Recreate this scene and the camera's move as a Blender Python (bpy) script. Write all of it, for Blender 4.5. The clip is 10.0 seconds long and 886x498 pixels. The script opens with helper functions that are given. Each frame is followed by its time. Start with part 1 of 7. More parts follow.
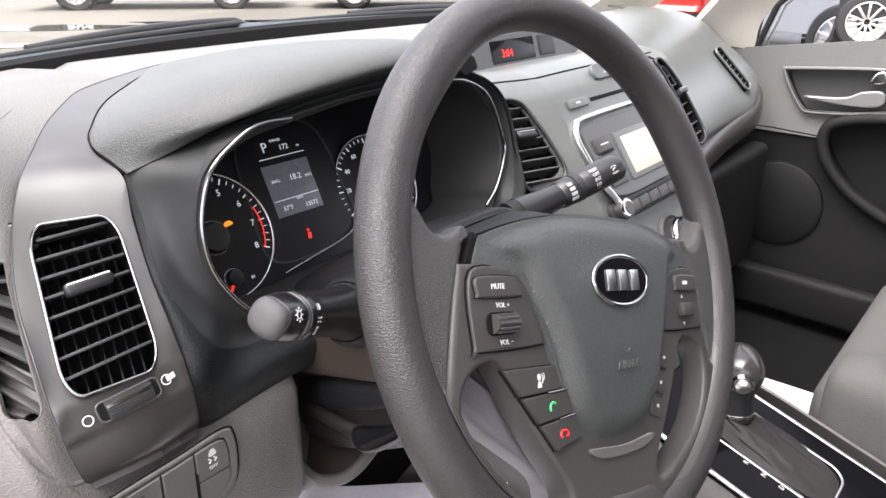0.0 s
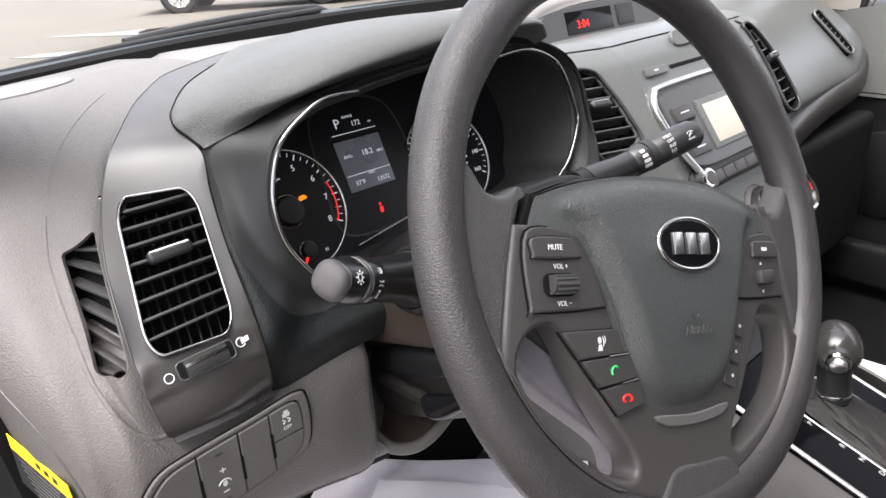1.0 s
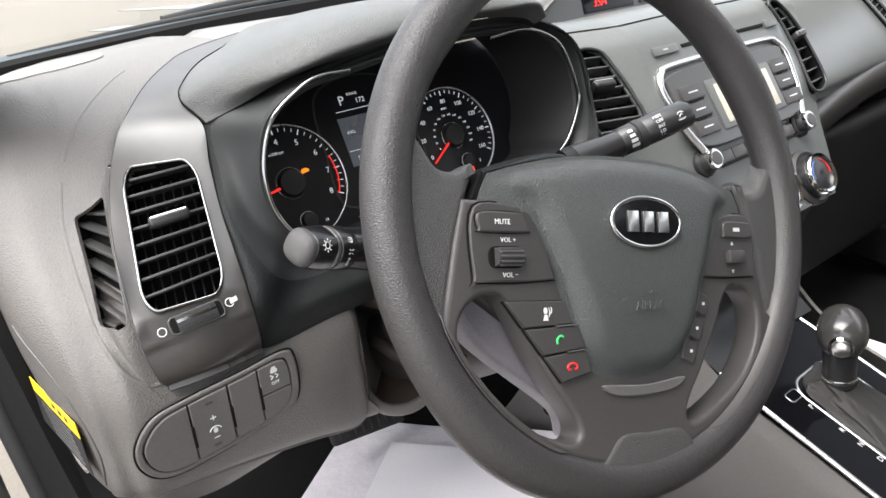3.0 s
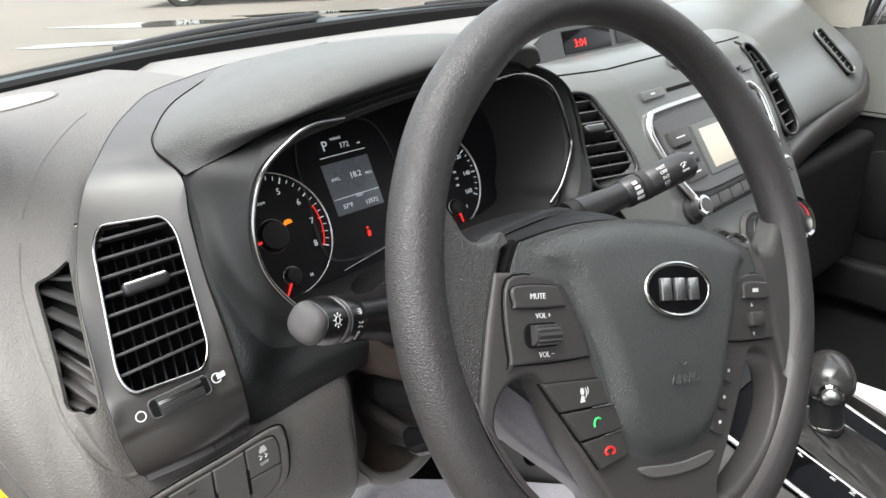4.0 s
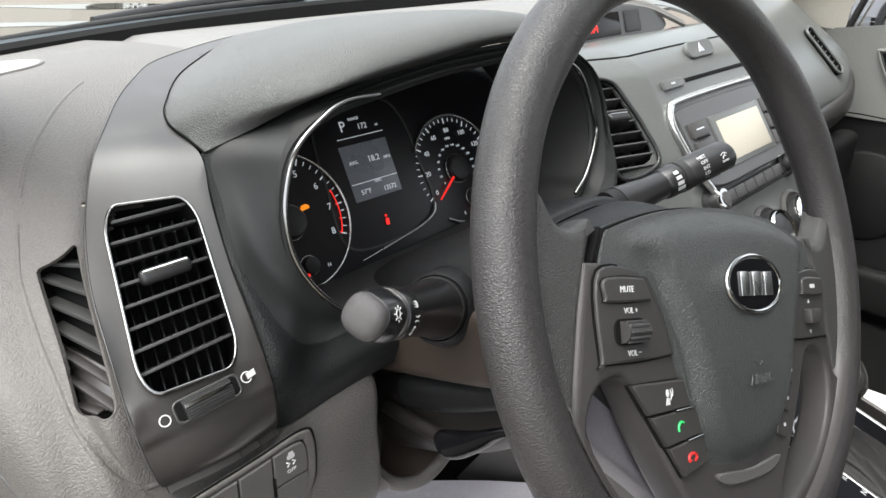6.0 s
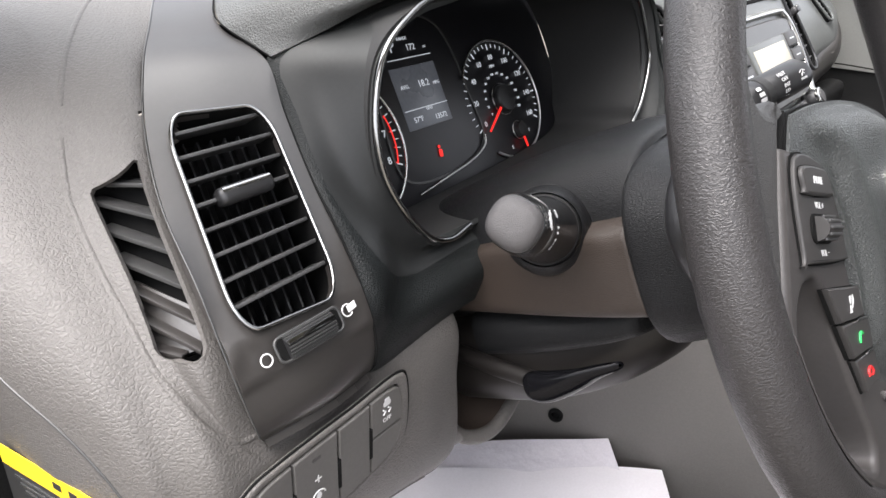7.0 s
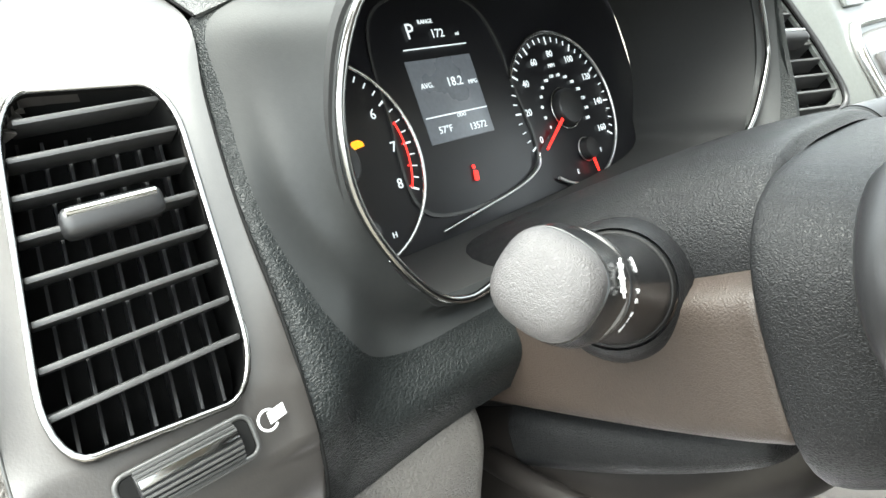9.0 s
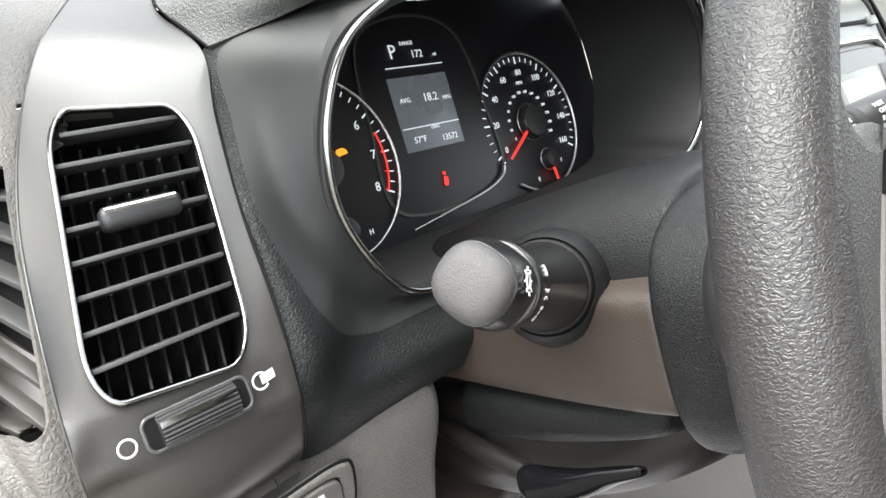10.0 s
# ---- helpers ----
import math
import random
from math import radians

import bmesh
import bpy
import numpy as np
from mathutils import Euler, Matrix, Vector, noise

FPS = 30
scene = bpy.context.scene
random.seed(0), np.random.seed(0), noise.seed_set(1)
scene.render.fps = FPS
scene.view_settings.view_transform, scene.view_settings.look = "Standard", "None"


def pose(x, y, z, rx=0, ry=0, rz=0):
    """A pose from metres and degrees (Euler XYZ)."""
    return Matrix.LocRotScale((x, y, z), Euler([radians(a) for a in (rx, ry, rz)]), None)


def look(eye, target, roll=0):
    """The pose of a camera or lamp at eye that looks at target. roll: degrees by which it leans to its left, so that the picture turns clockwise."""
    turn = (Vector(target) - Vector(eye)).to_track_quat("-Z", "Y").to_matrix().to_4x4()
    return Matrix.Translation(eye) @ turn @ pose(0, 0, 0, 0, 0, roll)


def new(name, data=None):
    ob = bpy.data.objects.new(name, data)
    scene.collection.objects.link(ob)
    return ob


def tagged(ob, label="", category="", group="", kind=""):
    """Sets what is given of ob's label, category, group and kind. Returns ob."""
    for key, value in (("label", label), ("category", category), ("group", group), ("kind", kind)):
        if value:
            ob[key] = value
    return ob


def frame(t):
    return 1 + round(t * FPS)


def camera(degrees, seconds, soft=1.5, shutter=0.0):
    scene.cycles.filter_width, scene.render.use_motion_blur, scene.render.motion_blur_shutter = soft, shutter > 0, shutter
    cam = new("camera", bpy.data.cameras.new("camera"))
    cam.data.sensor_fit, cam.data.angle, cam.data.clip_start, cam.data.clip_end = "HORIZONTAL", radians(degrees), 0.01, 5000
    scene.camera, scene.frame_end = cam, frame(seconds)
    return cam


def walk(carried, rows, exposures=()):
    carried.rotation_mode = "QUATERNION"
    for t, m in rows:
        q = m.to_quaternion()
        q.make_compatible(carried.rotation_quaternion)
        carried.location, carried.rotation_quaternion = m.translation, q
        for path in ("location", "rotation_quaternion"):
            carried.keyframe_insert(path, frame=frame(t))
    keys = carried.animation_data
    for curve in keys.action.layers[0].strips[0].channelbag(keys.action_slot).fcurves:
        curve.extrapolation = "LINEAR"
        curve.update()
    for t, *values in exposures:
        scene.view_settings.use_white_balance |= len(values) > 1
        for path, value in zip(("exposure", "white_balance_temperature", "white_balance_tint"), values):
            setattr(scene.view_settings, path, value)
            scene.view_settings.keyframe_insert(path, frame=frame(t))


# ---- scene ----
from mathutils.bvhtree import BVHTree

cam = camera(64.1, 10.0)
PATH = [
    (0, (-0.756, -0.205, 1.095), (0.638, 0.996, 0.311), 0.3),
    (0.5, (-0.763, -0.198, 1.094), (0.601, 1.019, 0.282), 0.6),
    (1, (-0.748, -0.223, 1.082), (0.456, 1.154, 0.274), -3.5),
    (1.5, (-0.726, -0.26, 1.082), (0.386, 1.18, 0.252), -3.6),
    (2, (-0.718, -0.279, 1.07), (0.348, 1.174, 0.203), -3.6),
    (2.2, (-0.717, -0.289, 1.074), (0.329, 1.173, 0.199), -4.0),
    (3.3, (-0.722, -0.269, 1.093), (0.337, 1.196, 0.238), -4.5),
    (3.5, (-0.725, -0.246, 1.097), (0.402, 1.174, 0.251), -2.9),
    (4, (-0.726, -0.215, 1.1), (0.478, 1.159, 0.286), -2.3),
    (4.5, (-0.731, -0.191, 1.095), (0.486, 1.165, 0.27), -2.0),
    (5, (-0.736, -0.176, 1.086), (0.486, 1.159, 0.235), -2.0),
    (5.2, (-0.736, -0.171, 1.091), (0.483, 1.16, 0.229), -2.3),
    (6.3, (-0.759, -0.143, 1.08), (0.561, 1.111, 0.255), 0.9),
    (6.5, (-0.775, -0.135, 1.08), (0.551, 1.103, 0.239), 0.4),
    (6.7, (-0.805, -0.106, 1.03), (0.572, 1.111, 0.241), -0.1),
    (6.8, (-0.8, -0.091, 1.038), (0.521, 1.096, 0.119), 2.3),
    (7, (-0.79, -0.057, 1.028), (0.613, 1.068, 0.152), 1.0),
    (7.1, (-0.784, -0.042, 1.02), (0.615, 1.047, 0.096), 1.7),
    (7.3, (-0.769, -0.03, 0.99), (0.594, 0.994, -0.057), 3.0),
    (7.5, (-0.765, -0.028, 0.982), (0.595, 0.962, -0.1), 3.8),
    (7.8, (-0.729, -0.037, 0.98), (0.631, 0.954, -0.1), 1.2),
    (8, (-0.707, -0.051, 0.966), (0.627, 0.996, -0.094), 1.1),
    (8.3, (-0.674, -0.043, 0.954), (0.631, 1.164, 0.038), -0.8),
    (8.5, (-0.671, -0.025, 0.958), (0.649, 1.239, 0.145), -1.4),
    (9, (-0.669, 0.009, 0.972), (0.622, 1.329, 0.204), -0.5),
    (9.5, (-0.681, -0.004, 0.981), (0.627, 1.296, 0.207), 0.9),
    (10, (-0.696, -0.031, 0.998), (0.615, 1.249, 0.197), 2.2),
]
walk(cam, [(t, look(eye, target, roll)) for t, eye, target, roll in PATH], exposures=[(0.0, 2.42, 6500, 15), (0.5, 2.08, 6500, 15), (1.0, 2.2, 6500, 15), (2.2, 2.33, 6500, 14), (4.0, 2.15, 6500, 8), (6.5, 2.0, 6500, 9), (7.0, 2.25, 6500, 13), (7.5, 2.75, 6500, 17), (8.0, 2.08, 6500, 16), (8.5, 3.5, 6500, 6), (9.0, 3.5, 6500, 1), (9.5, 3.0, 6500, 2), (10.0, 2.9, 6500, 6)])

# ---- world, sun and exposure ----
world = bpy.data.worlds.new("overcast")
scene.world = world
world.use_nodes = True
wn = world.node_tree.nodes
sky = wn.new("ShaderNodeTexSky")
sky.sky_type, sky.sun_disc = "NISHITA", False
sky.sun_elevation, sky.sun_rotation = radians(67), radians(-78)
sky.air_density, sky.dust_density, sky.ozone_density = 1.0, 4.0, 1.0
hsv = wn.new("ShaderNodeHueSaturation")
hsv.inputs["Saturation"].default_value = 0.25
world.node_tree.links.new(sky.outputs[0], hsv.inputs["Color"])
world.node_tree.links.new(hsv.outputs[0], wn["Background"].inputs[0])
wn["Background"].inputs[1].default_value = 0.15
sun_data = bpy.data.lights.new("sun", "SUN")
sun_data.energy, sun_data.angle, sun_data.color = 1.45, radians(65), (1.0, 0.97, 0.93)
sun = new("sun", sun_data)
sun.matrix_world = look((-4.1, 0.9, 10.0), (0, 0, 0))


# ---- materials ----
def mat(name, base, rough=0.5, metal=0.0, grain=None, var=0.12, bump=0.25, coat=0.0, emit=0.0, spec=0.5, stain=6.0, pull=(1, 1, 1), cells=620, coord="Object", deep=0.0006):
    """A surface with colour that varies at two scales, and relief: leather, fine, fabric, coarse or none."""
    m = bpy.data.materials.new(name)
    m.use_nodes = True
    nt, ln = m.node_tree, m.node_tree.links.new
    b = nt.nodes["Principled BSDF"]
    b.inputs["Metallic"].default_value = metal
    b.inputs["Specular IOR Level"].default_value = spec
    b.inputs["Coat Weight"].default_value = coat
    b.inputs["Coat Roughness"].default_value = 0.08
    tc = nt.nodes.new("ShaderNodeTexCoord")
    big = nt.nodes.new("ShaderNodeTexNoise")
    big.inputs["Scale"].default_value, big.inputs["Detail"].default_value = stain, 5
    small = nt.nodes.new("ShaderNodeTexNoise")
    small.inputs["Scale"].default_value, small.inputs["Detail"].default_value = 420, 3
    for n in (big, small):
        ln(tc.outputs[coord], n.inputs["Vector"])
    add = nt.nodes.new("ShaderNodeMath")
    add.operation = "ADD"
    ln(big.outputs["Fac"], add.inputs[0])
    ln(small.outputs["Fac"], add.inputs[1])
    ramp = nt.nodes.new("ShaderNodeMapRange")
    ramp.inputs["From Min"].default_value, ramp.inputs["From Max"].default_value = 0.6, 1.4
    ramp.inputs["To Min"].default_value, ramp.inputs["To Max"].default_value = 1 - var, 1 + var
    ln(add.outputs[0], ramp.inputs["Value"])
    mul = nt.nodes.new("ShaderNodeMixRGB")
    mul.blend_type, mul.inputs[0].default_value = "MULTIPLY", 1.0
    mul.inputs[1].default_value = (*base, 1)
    ln(ramp.outputs[0], mul.inputs[2])
    ln(mul.outputs[0], b.inputs["Base Color"])
    rr = nt.nodes.new("ShaderNodeMapRange")
    rr.inputs["From Min"].default_value, rr.inputs["From Max"].default_value = 0.3, 0.7
    rr.inputs["To Min"].default_value, rr.inputs["To Max"].default_value = max(0.02, rough * 0.86), min(1, rough * 1.14)
    ln(big.outputs["Fac"], rr.inputs["Value"])
    ln(rr.outputs[0], b.inputs["Roughness"])
    if emit:
        b.inputs["Emission Color"].default_value = (*base, 1)
        b.inputs["Emission Strength"].default_value = emit
    if grain:
        bm_node = nt.nodes.new("ShaderNodeBump")
        bm_node.inputs["Strength"].default_value = bump
        if grain == "leather":
            warp = nt.nodes.new("ShaderNodeTexNoise")
            warp.inputs["Scale"].default_value, warp.inputs["Detail"].default_value = 650, 2
            ln(tc.outputs[coord], warp.inputs["Vector"])
            mixv = nt.nodes.new("ShaderNodeMixRGB")
            mixv.inputs[0].default_value = 0.0024
            ln(tc.outputs[coord], mixv.inputs[1])
            ln(warp.outputs["Color"], mixv.inputs[2])
            vor = nt.nodes.new("ShaderNodeTexVoronoi")
            vor.feature = "DISTANCE_TO_EDGE"
            vor.inputs["Scale"].default_value = cells
            mp = nt.nodes.new("ShaderNodeMapping")
            mp.inputs["Scale"].default_value = pull
            ln(mixv.outputs[0], mp.inputs["Vector"])
            ln(mp.outputs[0], vor.inputs["Vector"])
            cr = nt.nodes.new("ShaderNodeMapRange")
            cr.inputs["From Min"].default_value, cr.inputs["From Max"].default_value = 0.0, 0.26
            cr.interpolation_type = "SMOOTHSTEP"
            ln(vor.outputs["Distance"], cr.inputs["Value"])
            ln(cr.outputs[0], bm_node.inputs["Height"])
            bm_node.inputs["Distance"].default_value = deep
        elif grain == "fabric":
            wv = nt.nodes.new("ShaderNodeTexNoise")
            wv.inputs["Scale"].default_value, wv.inputs["Detail"].default_value = 900, 2
            ln(tc.outputs[coord], wv.inputs["Vector"])
            ln(wv.outputs["Fac"], bm_node.inputs["Height"])
            bm_node.inputs["Distance"].default_value = 0.001
        elif grain == "coarse":
            cs = nt.nodes.new("ShaderNodeTexNoise")
            cs.inputs["Scale"].default_value, cs.inputs["Detail"].default_value = 60, 8
            ln(tc.outputs[coord], cs.inputs["Vector"])
            ln(cs.outputs["Fac"], bm_node.inputs["Height"])
            bm_node.inputs["Distance"].default_value = 0.01
        else:
            fn = nt.nodes.new("ShaderNodeTexNoise")
            fn.inputs["Scale"].default_value, fn.inputs["Detail"].default_value = 1500, 2
            ln(tc.outputs[coord], fn.inputs["Vector"])
            ln(fn.outputs["Fac"], bm_node.inputs["Height"])
            bm_node.inputs["Distance"].default_value = 0.0003
        ln(bm_node.outputs[0], b.inputs["Normal"])
    return m


def glass(name, tint=(0.96, 0.98, 0.97)):
    """Thin clear pane: mostly lets light through, with a weak sheen."""
    m = bpy.data.materials.new(name)
    m.use_nodes = True
    nt = m.node_tree
    nt.nodes.remove(nt.nodes["Principled BSDF"])
    tr, gl, mx = nt.nodes.new("ShaderNodeBsdfTransparent"), nt.nodes.new("ShaderNodeBsdfGlossy"), nt.nodes.new("ShaderNodeMixShader")
    fr = nt.nodes.new("ShaderNodeFresnel")
    fr.inputs[0].default_value = 1.35
    tr.inputs[0].default_value = (*tint, 1)
    gl.inputs["Roughness"].default_value = 0.02
    nt.links.new(fr.outputs[0], mx.inputs[0])
    nt.links.new(tr.outputs[0], mx.inputs[1])
    nt.links.new(gl.outputs[0], mx.inputs[2])
    nt.links.new(mx.outputs[0], nt.nodes["Material Output"].inputs[0])
    return m


M_DASH = mat("dash_grain_grey", (0.130, 0.125, 0.118), 0.46, grain="leather", bump=0.30, cells=600, spec=0.42, deep=0.0005)
M_KNEE = mat("knee_grain_warm_grey", (0.100, 0.094, 0.088), 0.48, grain="leather", bump=0.45, cells=520, spec=0.42, pull=(0.8, 0.55, 1), deep=0.0005)
M_SOFT = mat("dash_black_leather_grain", (0.009, 0.0105, 0.0105), 0.38, grain="leather", bump=0.5, spec=0.24, cells=700, pull=(0.7, 1, 1.2), deep=0.0005)
M_HUB = mat("hub_black_grain", (0.0100, 0.0103, 0.0110), 0.38, grain="leather", bump=0.4, spec=0.22, cells=900)
M_HOOD = mat("hood_grain_charcoal", (0.068, 0.070, 0.068), 0.46, grain="leather", bump=0.5, spec=0.45, cells=560)
M_POD = mat("pod_satin_plastic", (0.031, 0.028, 0.026), 0.38, grain="fine", bump=0.15, spec=0.95)
M_BOWL = mat("bowl_satin_charcoal", (0.020, 0.021, 0.021), 0.42, grain="fine", bump=0.12, spec=0.22)
M_FASCIA = mat("fascia_satin_charcoal", (0.088, 0.093, 0.090), 0.34, grain="fine", bump=0.15)
M_BLACK = mat("black_plastic", (0.018, 0.018, 0.019), 0.4, grain="fine", bump=0.12)
M_VOID = mat("duct_black", (0.006, 0.006, 0.006), 0.8, spec=0.12)
M_NECK = mat("stalk_satin_black", (0.010, 0.010, 0.0105), 0.24, grain="fine", bump=0.05, spec=0.45)
M_STEM = mat("stalk_root_black", (0.012, 0.012, 0.012), 0.55, grain="fine", bump=0.12, spec=0.2)
M_GLOSS = mat("gloss_black", (0.005, 0.005, 0.006), 0.10, spec=0.18, var=0.05)
M_PANEL = mat("gear_panel_gloss_black", (0.004, 0.004, 0.005), 0.12, spec=0.06, var=0.05)
M_BEZEL = mat("bezel_satin_black", (0.045, 0.045, 0.044), 0.34, grain="fine", bump=0.1)
M_CHROME = mat("chrome", (0.55, 0.55, 0.54), 0.10, metal=1.0, var=0.03)
M_FRAME = mat("vent_frame_chrome", (0.29, 0.29, 0.285), 0.17, metal=1.0, var=0.10, stain=30)
M_SATIN = mat("satin_silver", (0.72, 0.72, 0.71), 0.28, metal=1.0, var=0.05)
M_SLAT = mat("slat_plastic", (0.052, 0.052, 0.052), 0.38, grain="fine", bump=0.1)
M_RIM = mat("wheel_leather_grain", (0.029, 0.027, 0.027), 0.36, grain="leather", bump=0.40, spec=0.58, pull=(1.15, 0.36, 1), cells=760, coord="UV", deep=0.0005)
M_SPOKE = mat("spoke_leather_grain", (0.047, 0.046, 0.045), 0.40, grain="leather", bump=0.75, spec=0.5, cells=760, deep=0.0005)
M_PAD = mat("airbag_grain", (0.048, 0.052, 0.051), 0.36, grain="leather", bump=0.62, spec=0.55, pull=(0.40, 1, 1), cells=800, deep=0.0005)
M_TRIM = mat("wheel_trim_satin", (0.047, 0.044, 0.043), 0.42, grain="fine", bump=0.12, spec=0.36)
M_SHINE = mat("trim_glossy_grey", (0.095, 0.092, 0.090), 0.2)
M_BTN = mat("button_plastic", (0.040, 0.038, 0.037), 0.45, grain="fine", bump=0.12)
M_BACK = mat("wheel_back_plastic", (0.155, 0.146, 0.160), 0.5, grain="leather", bump=0.25)
M_COL = mat("column_brown_grey", (0.033, 0.0245, 0.0195), 0.47, grain="leather", bump=0.25, cells=800)
M_CAVE = mat("column_housing_black", (0.0115, 0.0100, 0.0092), 0.42, grain="fine", bump=0.12, spec=0.4)
M_GREYCAP = mat("stalk_cap_grey", (0.056, 0.053, 0.053), 0.5, grain="leather", bump=0.3, cells=1300)
M_MARK = mat("white_print", (0.58, 0.58, 0.58), 0.5, var=0.02)
M_GREEN = mat("green_print", (0.03, 0.5, 0.12), 0.5, var=0.02)
M_RED = mat("red_print", (0.6, 0.02, 0.02), 0.5, var=0.02)
M_FACE = mat("cluster_face_black", (0.010, 0.010, 0.012), 0.35, var=0.05)
M_LIT = mat("cluster_lit_white", (0.60, 0.64, 0.68), 0.5, emit=0.12, var=0.01)
M_LITRED = mat("cluster_lit_red", (0.9, 0.025, 0.02), 0.5, emit=0.22, var=0.01)
M_AMBER = mat("cluster_lit_amber", (0.9, 0.24, 0.01), 0.5, emit=0.24, var=0.01)
M_LCD = mat("lcd_backlight", (0.085, 0.092, 0.105), 0.3, emit=0.10, var=0.2, stain=14)
M_SCREEN = mat("radio_screen_cream", (0.36, 0.33, 0.27), 0.35, emit=0.06, var=0.08, stain=10)
M_PAPER = mat("paper_mat_white", (0.80, 0.77, 0.80), 0.7, grain="fabric", bump=0.15, var=0.05, stain=9)
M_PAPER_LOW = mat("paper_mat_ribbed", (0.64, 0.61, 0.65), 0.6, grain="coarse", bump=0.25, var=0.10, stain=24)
M_CARPET = mat("carpet_black", (0.006, 0.006, 0.006), 0.95, grain="fabric", bump=0.8, spec=0.1)
M_SIDE = mat("console_side_grey", (0.104, 0.097, 0.091), 0.5, grain="leather", bump=0.25)
M_RUBBER = mat("rubber_black", (0.015, 0.015, 0.015), 0.7, grain="fine")
M_DOOR = mat("door_panel_grey", (0.147, 0.149, 0.140), 0.5, grain="leather", bump=0.3)
M_DOORLO = mat("door_panel_black", (0.011, 0.011, 0.011), 0.55, grain="leather", bump=0.3, spec=0.16)
M_CLOTH = mat("seat_cloth_grey", (0.080, 0.077, 0.073), 0.85, grain="fabric", bump=0.5)
M_BEIGE = mat("headliner_beige", (0.50, 0.47, 0.41), 0.9, grain="fabric", bump=0.3)
M_HANDLE = mat("handle_satin_grey", (0.30, 0.295, 0.29), 0.42, metal=0.8, var=0.06)
M_YELLOW = mat("label_yellow", (0.85, 0.55, 0.02), 0.5, var=0.04)
M_LABEL = mat("label_black", (0.02, 0.02, 0.02), 0.5, var=0.04)
M_KNOB = mat("knob_gloss_dark", (0.030, 0.029, 0.028), 0.2, coat=0.3)
M_BOOT = mat("boot_leather", (0.017, 0.0155, 0.0145), 0.5, grain="leather", bump=0.5, cells=520)
M_SCREEN_LID = mat("speaker_lid_pale", (0.30, 0.295, 0.285), 0.5, grain="fine")
M_GLASS = glass("window_glass")


# ---- builders ----
def link_mesh(name, me, material, parent=None, label="", smooth=True):
    if smooth:
        me.polygons.foreach_set("use_smooth", [True] * len(me.polygons))
    me.materials.clear()
    me.materials.append(material)
    ob = new(name, me)
    if parent is not None:
        ob.parent = parent
        ob.matrix_parent_inverse = WORLD_OF.get(parent.name, Matrix()).inverted()
    return tagged(ob, label)


WORLD_OF = {}


def thing(name, at, label, category, group="", kind=""):
    """An empty at the base of a thing; its parts are built in world metres."""
    ob = new(name)
    ob.empty_display_size = 0.02
    ob.location = at
    WORLD_OF[ob.name] = Matrix.Translation(at)
    return tagged(ob, label, category, group, kind)


def part(name, bm, material, parent, label="", smooth=True, angle=40):
    """Links a bmesh or mesh as one mesh object under a thing or a part."""
    if isinstance(bm, bmesh.types.BMesh):
        me = bpy.data.meshes.new(name)
        bm.to_mesh(me)
        bm.free()
    else:
        me = bm
    if smooth:
        me.polygons.foreach_set("use_smooth", [True] * len(me.polygons))
        me.set_sharp_from_angle(angle=radians(angle))
    return link_mesh(name, me, material, parent, label, smooth=False)


def catmull(p, count, closed=False):
    """Points along a smooth curve through p."""
    p = np.asarray(p, float)
    k = len(p)
    out = []
    spans = k if closed else k - 1
    for s in np.linspace(0, spans, count, endpoint=not closed):
        i = min(int(s), spans - 1)
        t = s - i
        if closed:
            a, b, c, d = p[(i - 1) % k], p[i % k], p[(i + 1) % k], p[(i + 2) % k]
        else:
            b, c = p[i], p[i + 1]
            a = p[i - 1] if i else 2 * b - c
            d = p[i + 2] if i + 2 < k else 2 * c - b
        out.append(0.5 * (2 * b + (c - a) * t + (2 * a - 5 * b + 4 * c - d) * t * t + (3 * b - 3 * c + d - a) * t**3))
    return np.array(out)


def loft(rows, nu, nv, closed=False, hole=None, thick=0.0):
    """A smooth sheet through rows of points; hole(p) says which faces to leave out; thick: metres of wall behind it."""
    rows = np.array([catmull(r, nu, closed) for r in rows])
    grid = np.stack([catmull(rows[:, i], nv) for i in range(rows.shape[1])], 1)
    return sheet(grid, closed, hole, thick)


def sheet(grid, closed=False, hole=None, thick=0.0):
    nv, nu = grid.shape[:2]
    bm = bmesh.new()
    vs = [[bm.verts.new(grid[j, i]) for i in range(nu)] for j in range(nv)]
    for j in range(nv - 1):
        for i in range(nu if closed else nu - 1):
            q = (vs[j][i], vs[j][(i + 1) % nu], vs[j + 1][(i + 1) % nu], vs[j + 1][i])
            if hole and hole(sum((v.co for v in q), Vector()) / 4):
                continue
            bm.faces.new(q)
    bmesh.ops.delete(bm, geom=[v for v in bm.verts if not v.link_faces], context="VERTS")
    if thick:
        bm.normal_update()
        bmesh.ops.solidify(bm, geom=bm.faces[:], thickness=thick)
    return bm


def shell(bm, thick, ref):
    """Gives a sheet a back, thick metres behind the side that faces ref."""
    bmesh.ops.remove_doubles(bm, verts=bm.verts[:], dist=0.00005)
    bm.normal_update()
    ref = Vector(ref)
    verts, faces, rim = bm.verts[:], bm.faces[:], [e for e in bm.edges if e.is_boundary]
    twin = {}
    for v in verts:
        n = v.normal if v.normal.dot(ref) > 0 else -v.normal
        twin[v] = v.co - n * thick
    twin = {v: bm.verts.new(p) for v, p in twin.items()}
    for f in faces:
        bm.faces.new([twin[v] for v in reversed(f.verts)])
    for e in rim:
        a, b = e.verts
        bm.faces.new((a, b, twin[b], twin[a]))
    bmesh.ops.recalc_face_normals(bm, faces=bm.faces[:])
    return bm


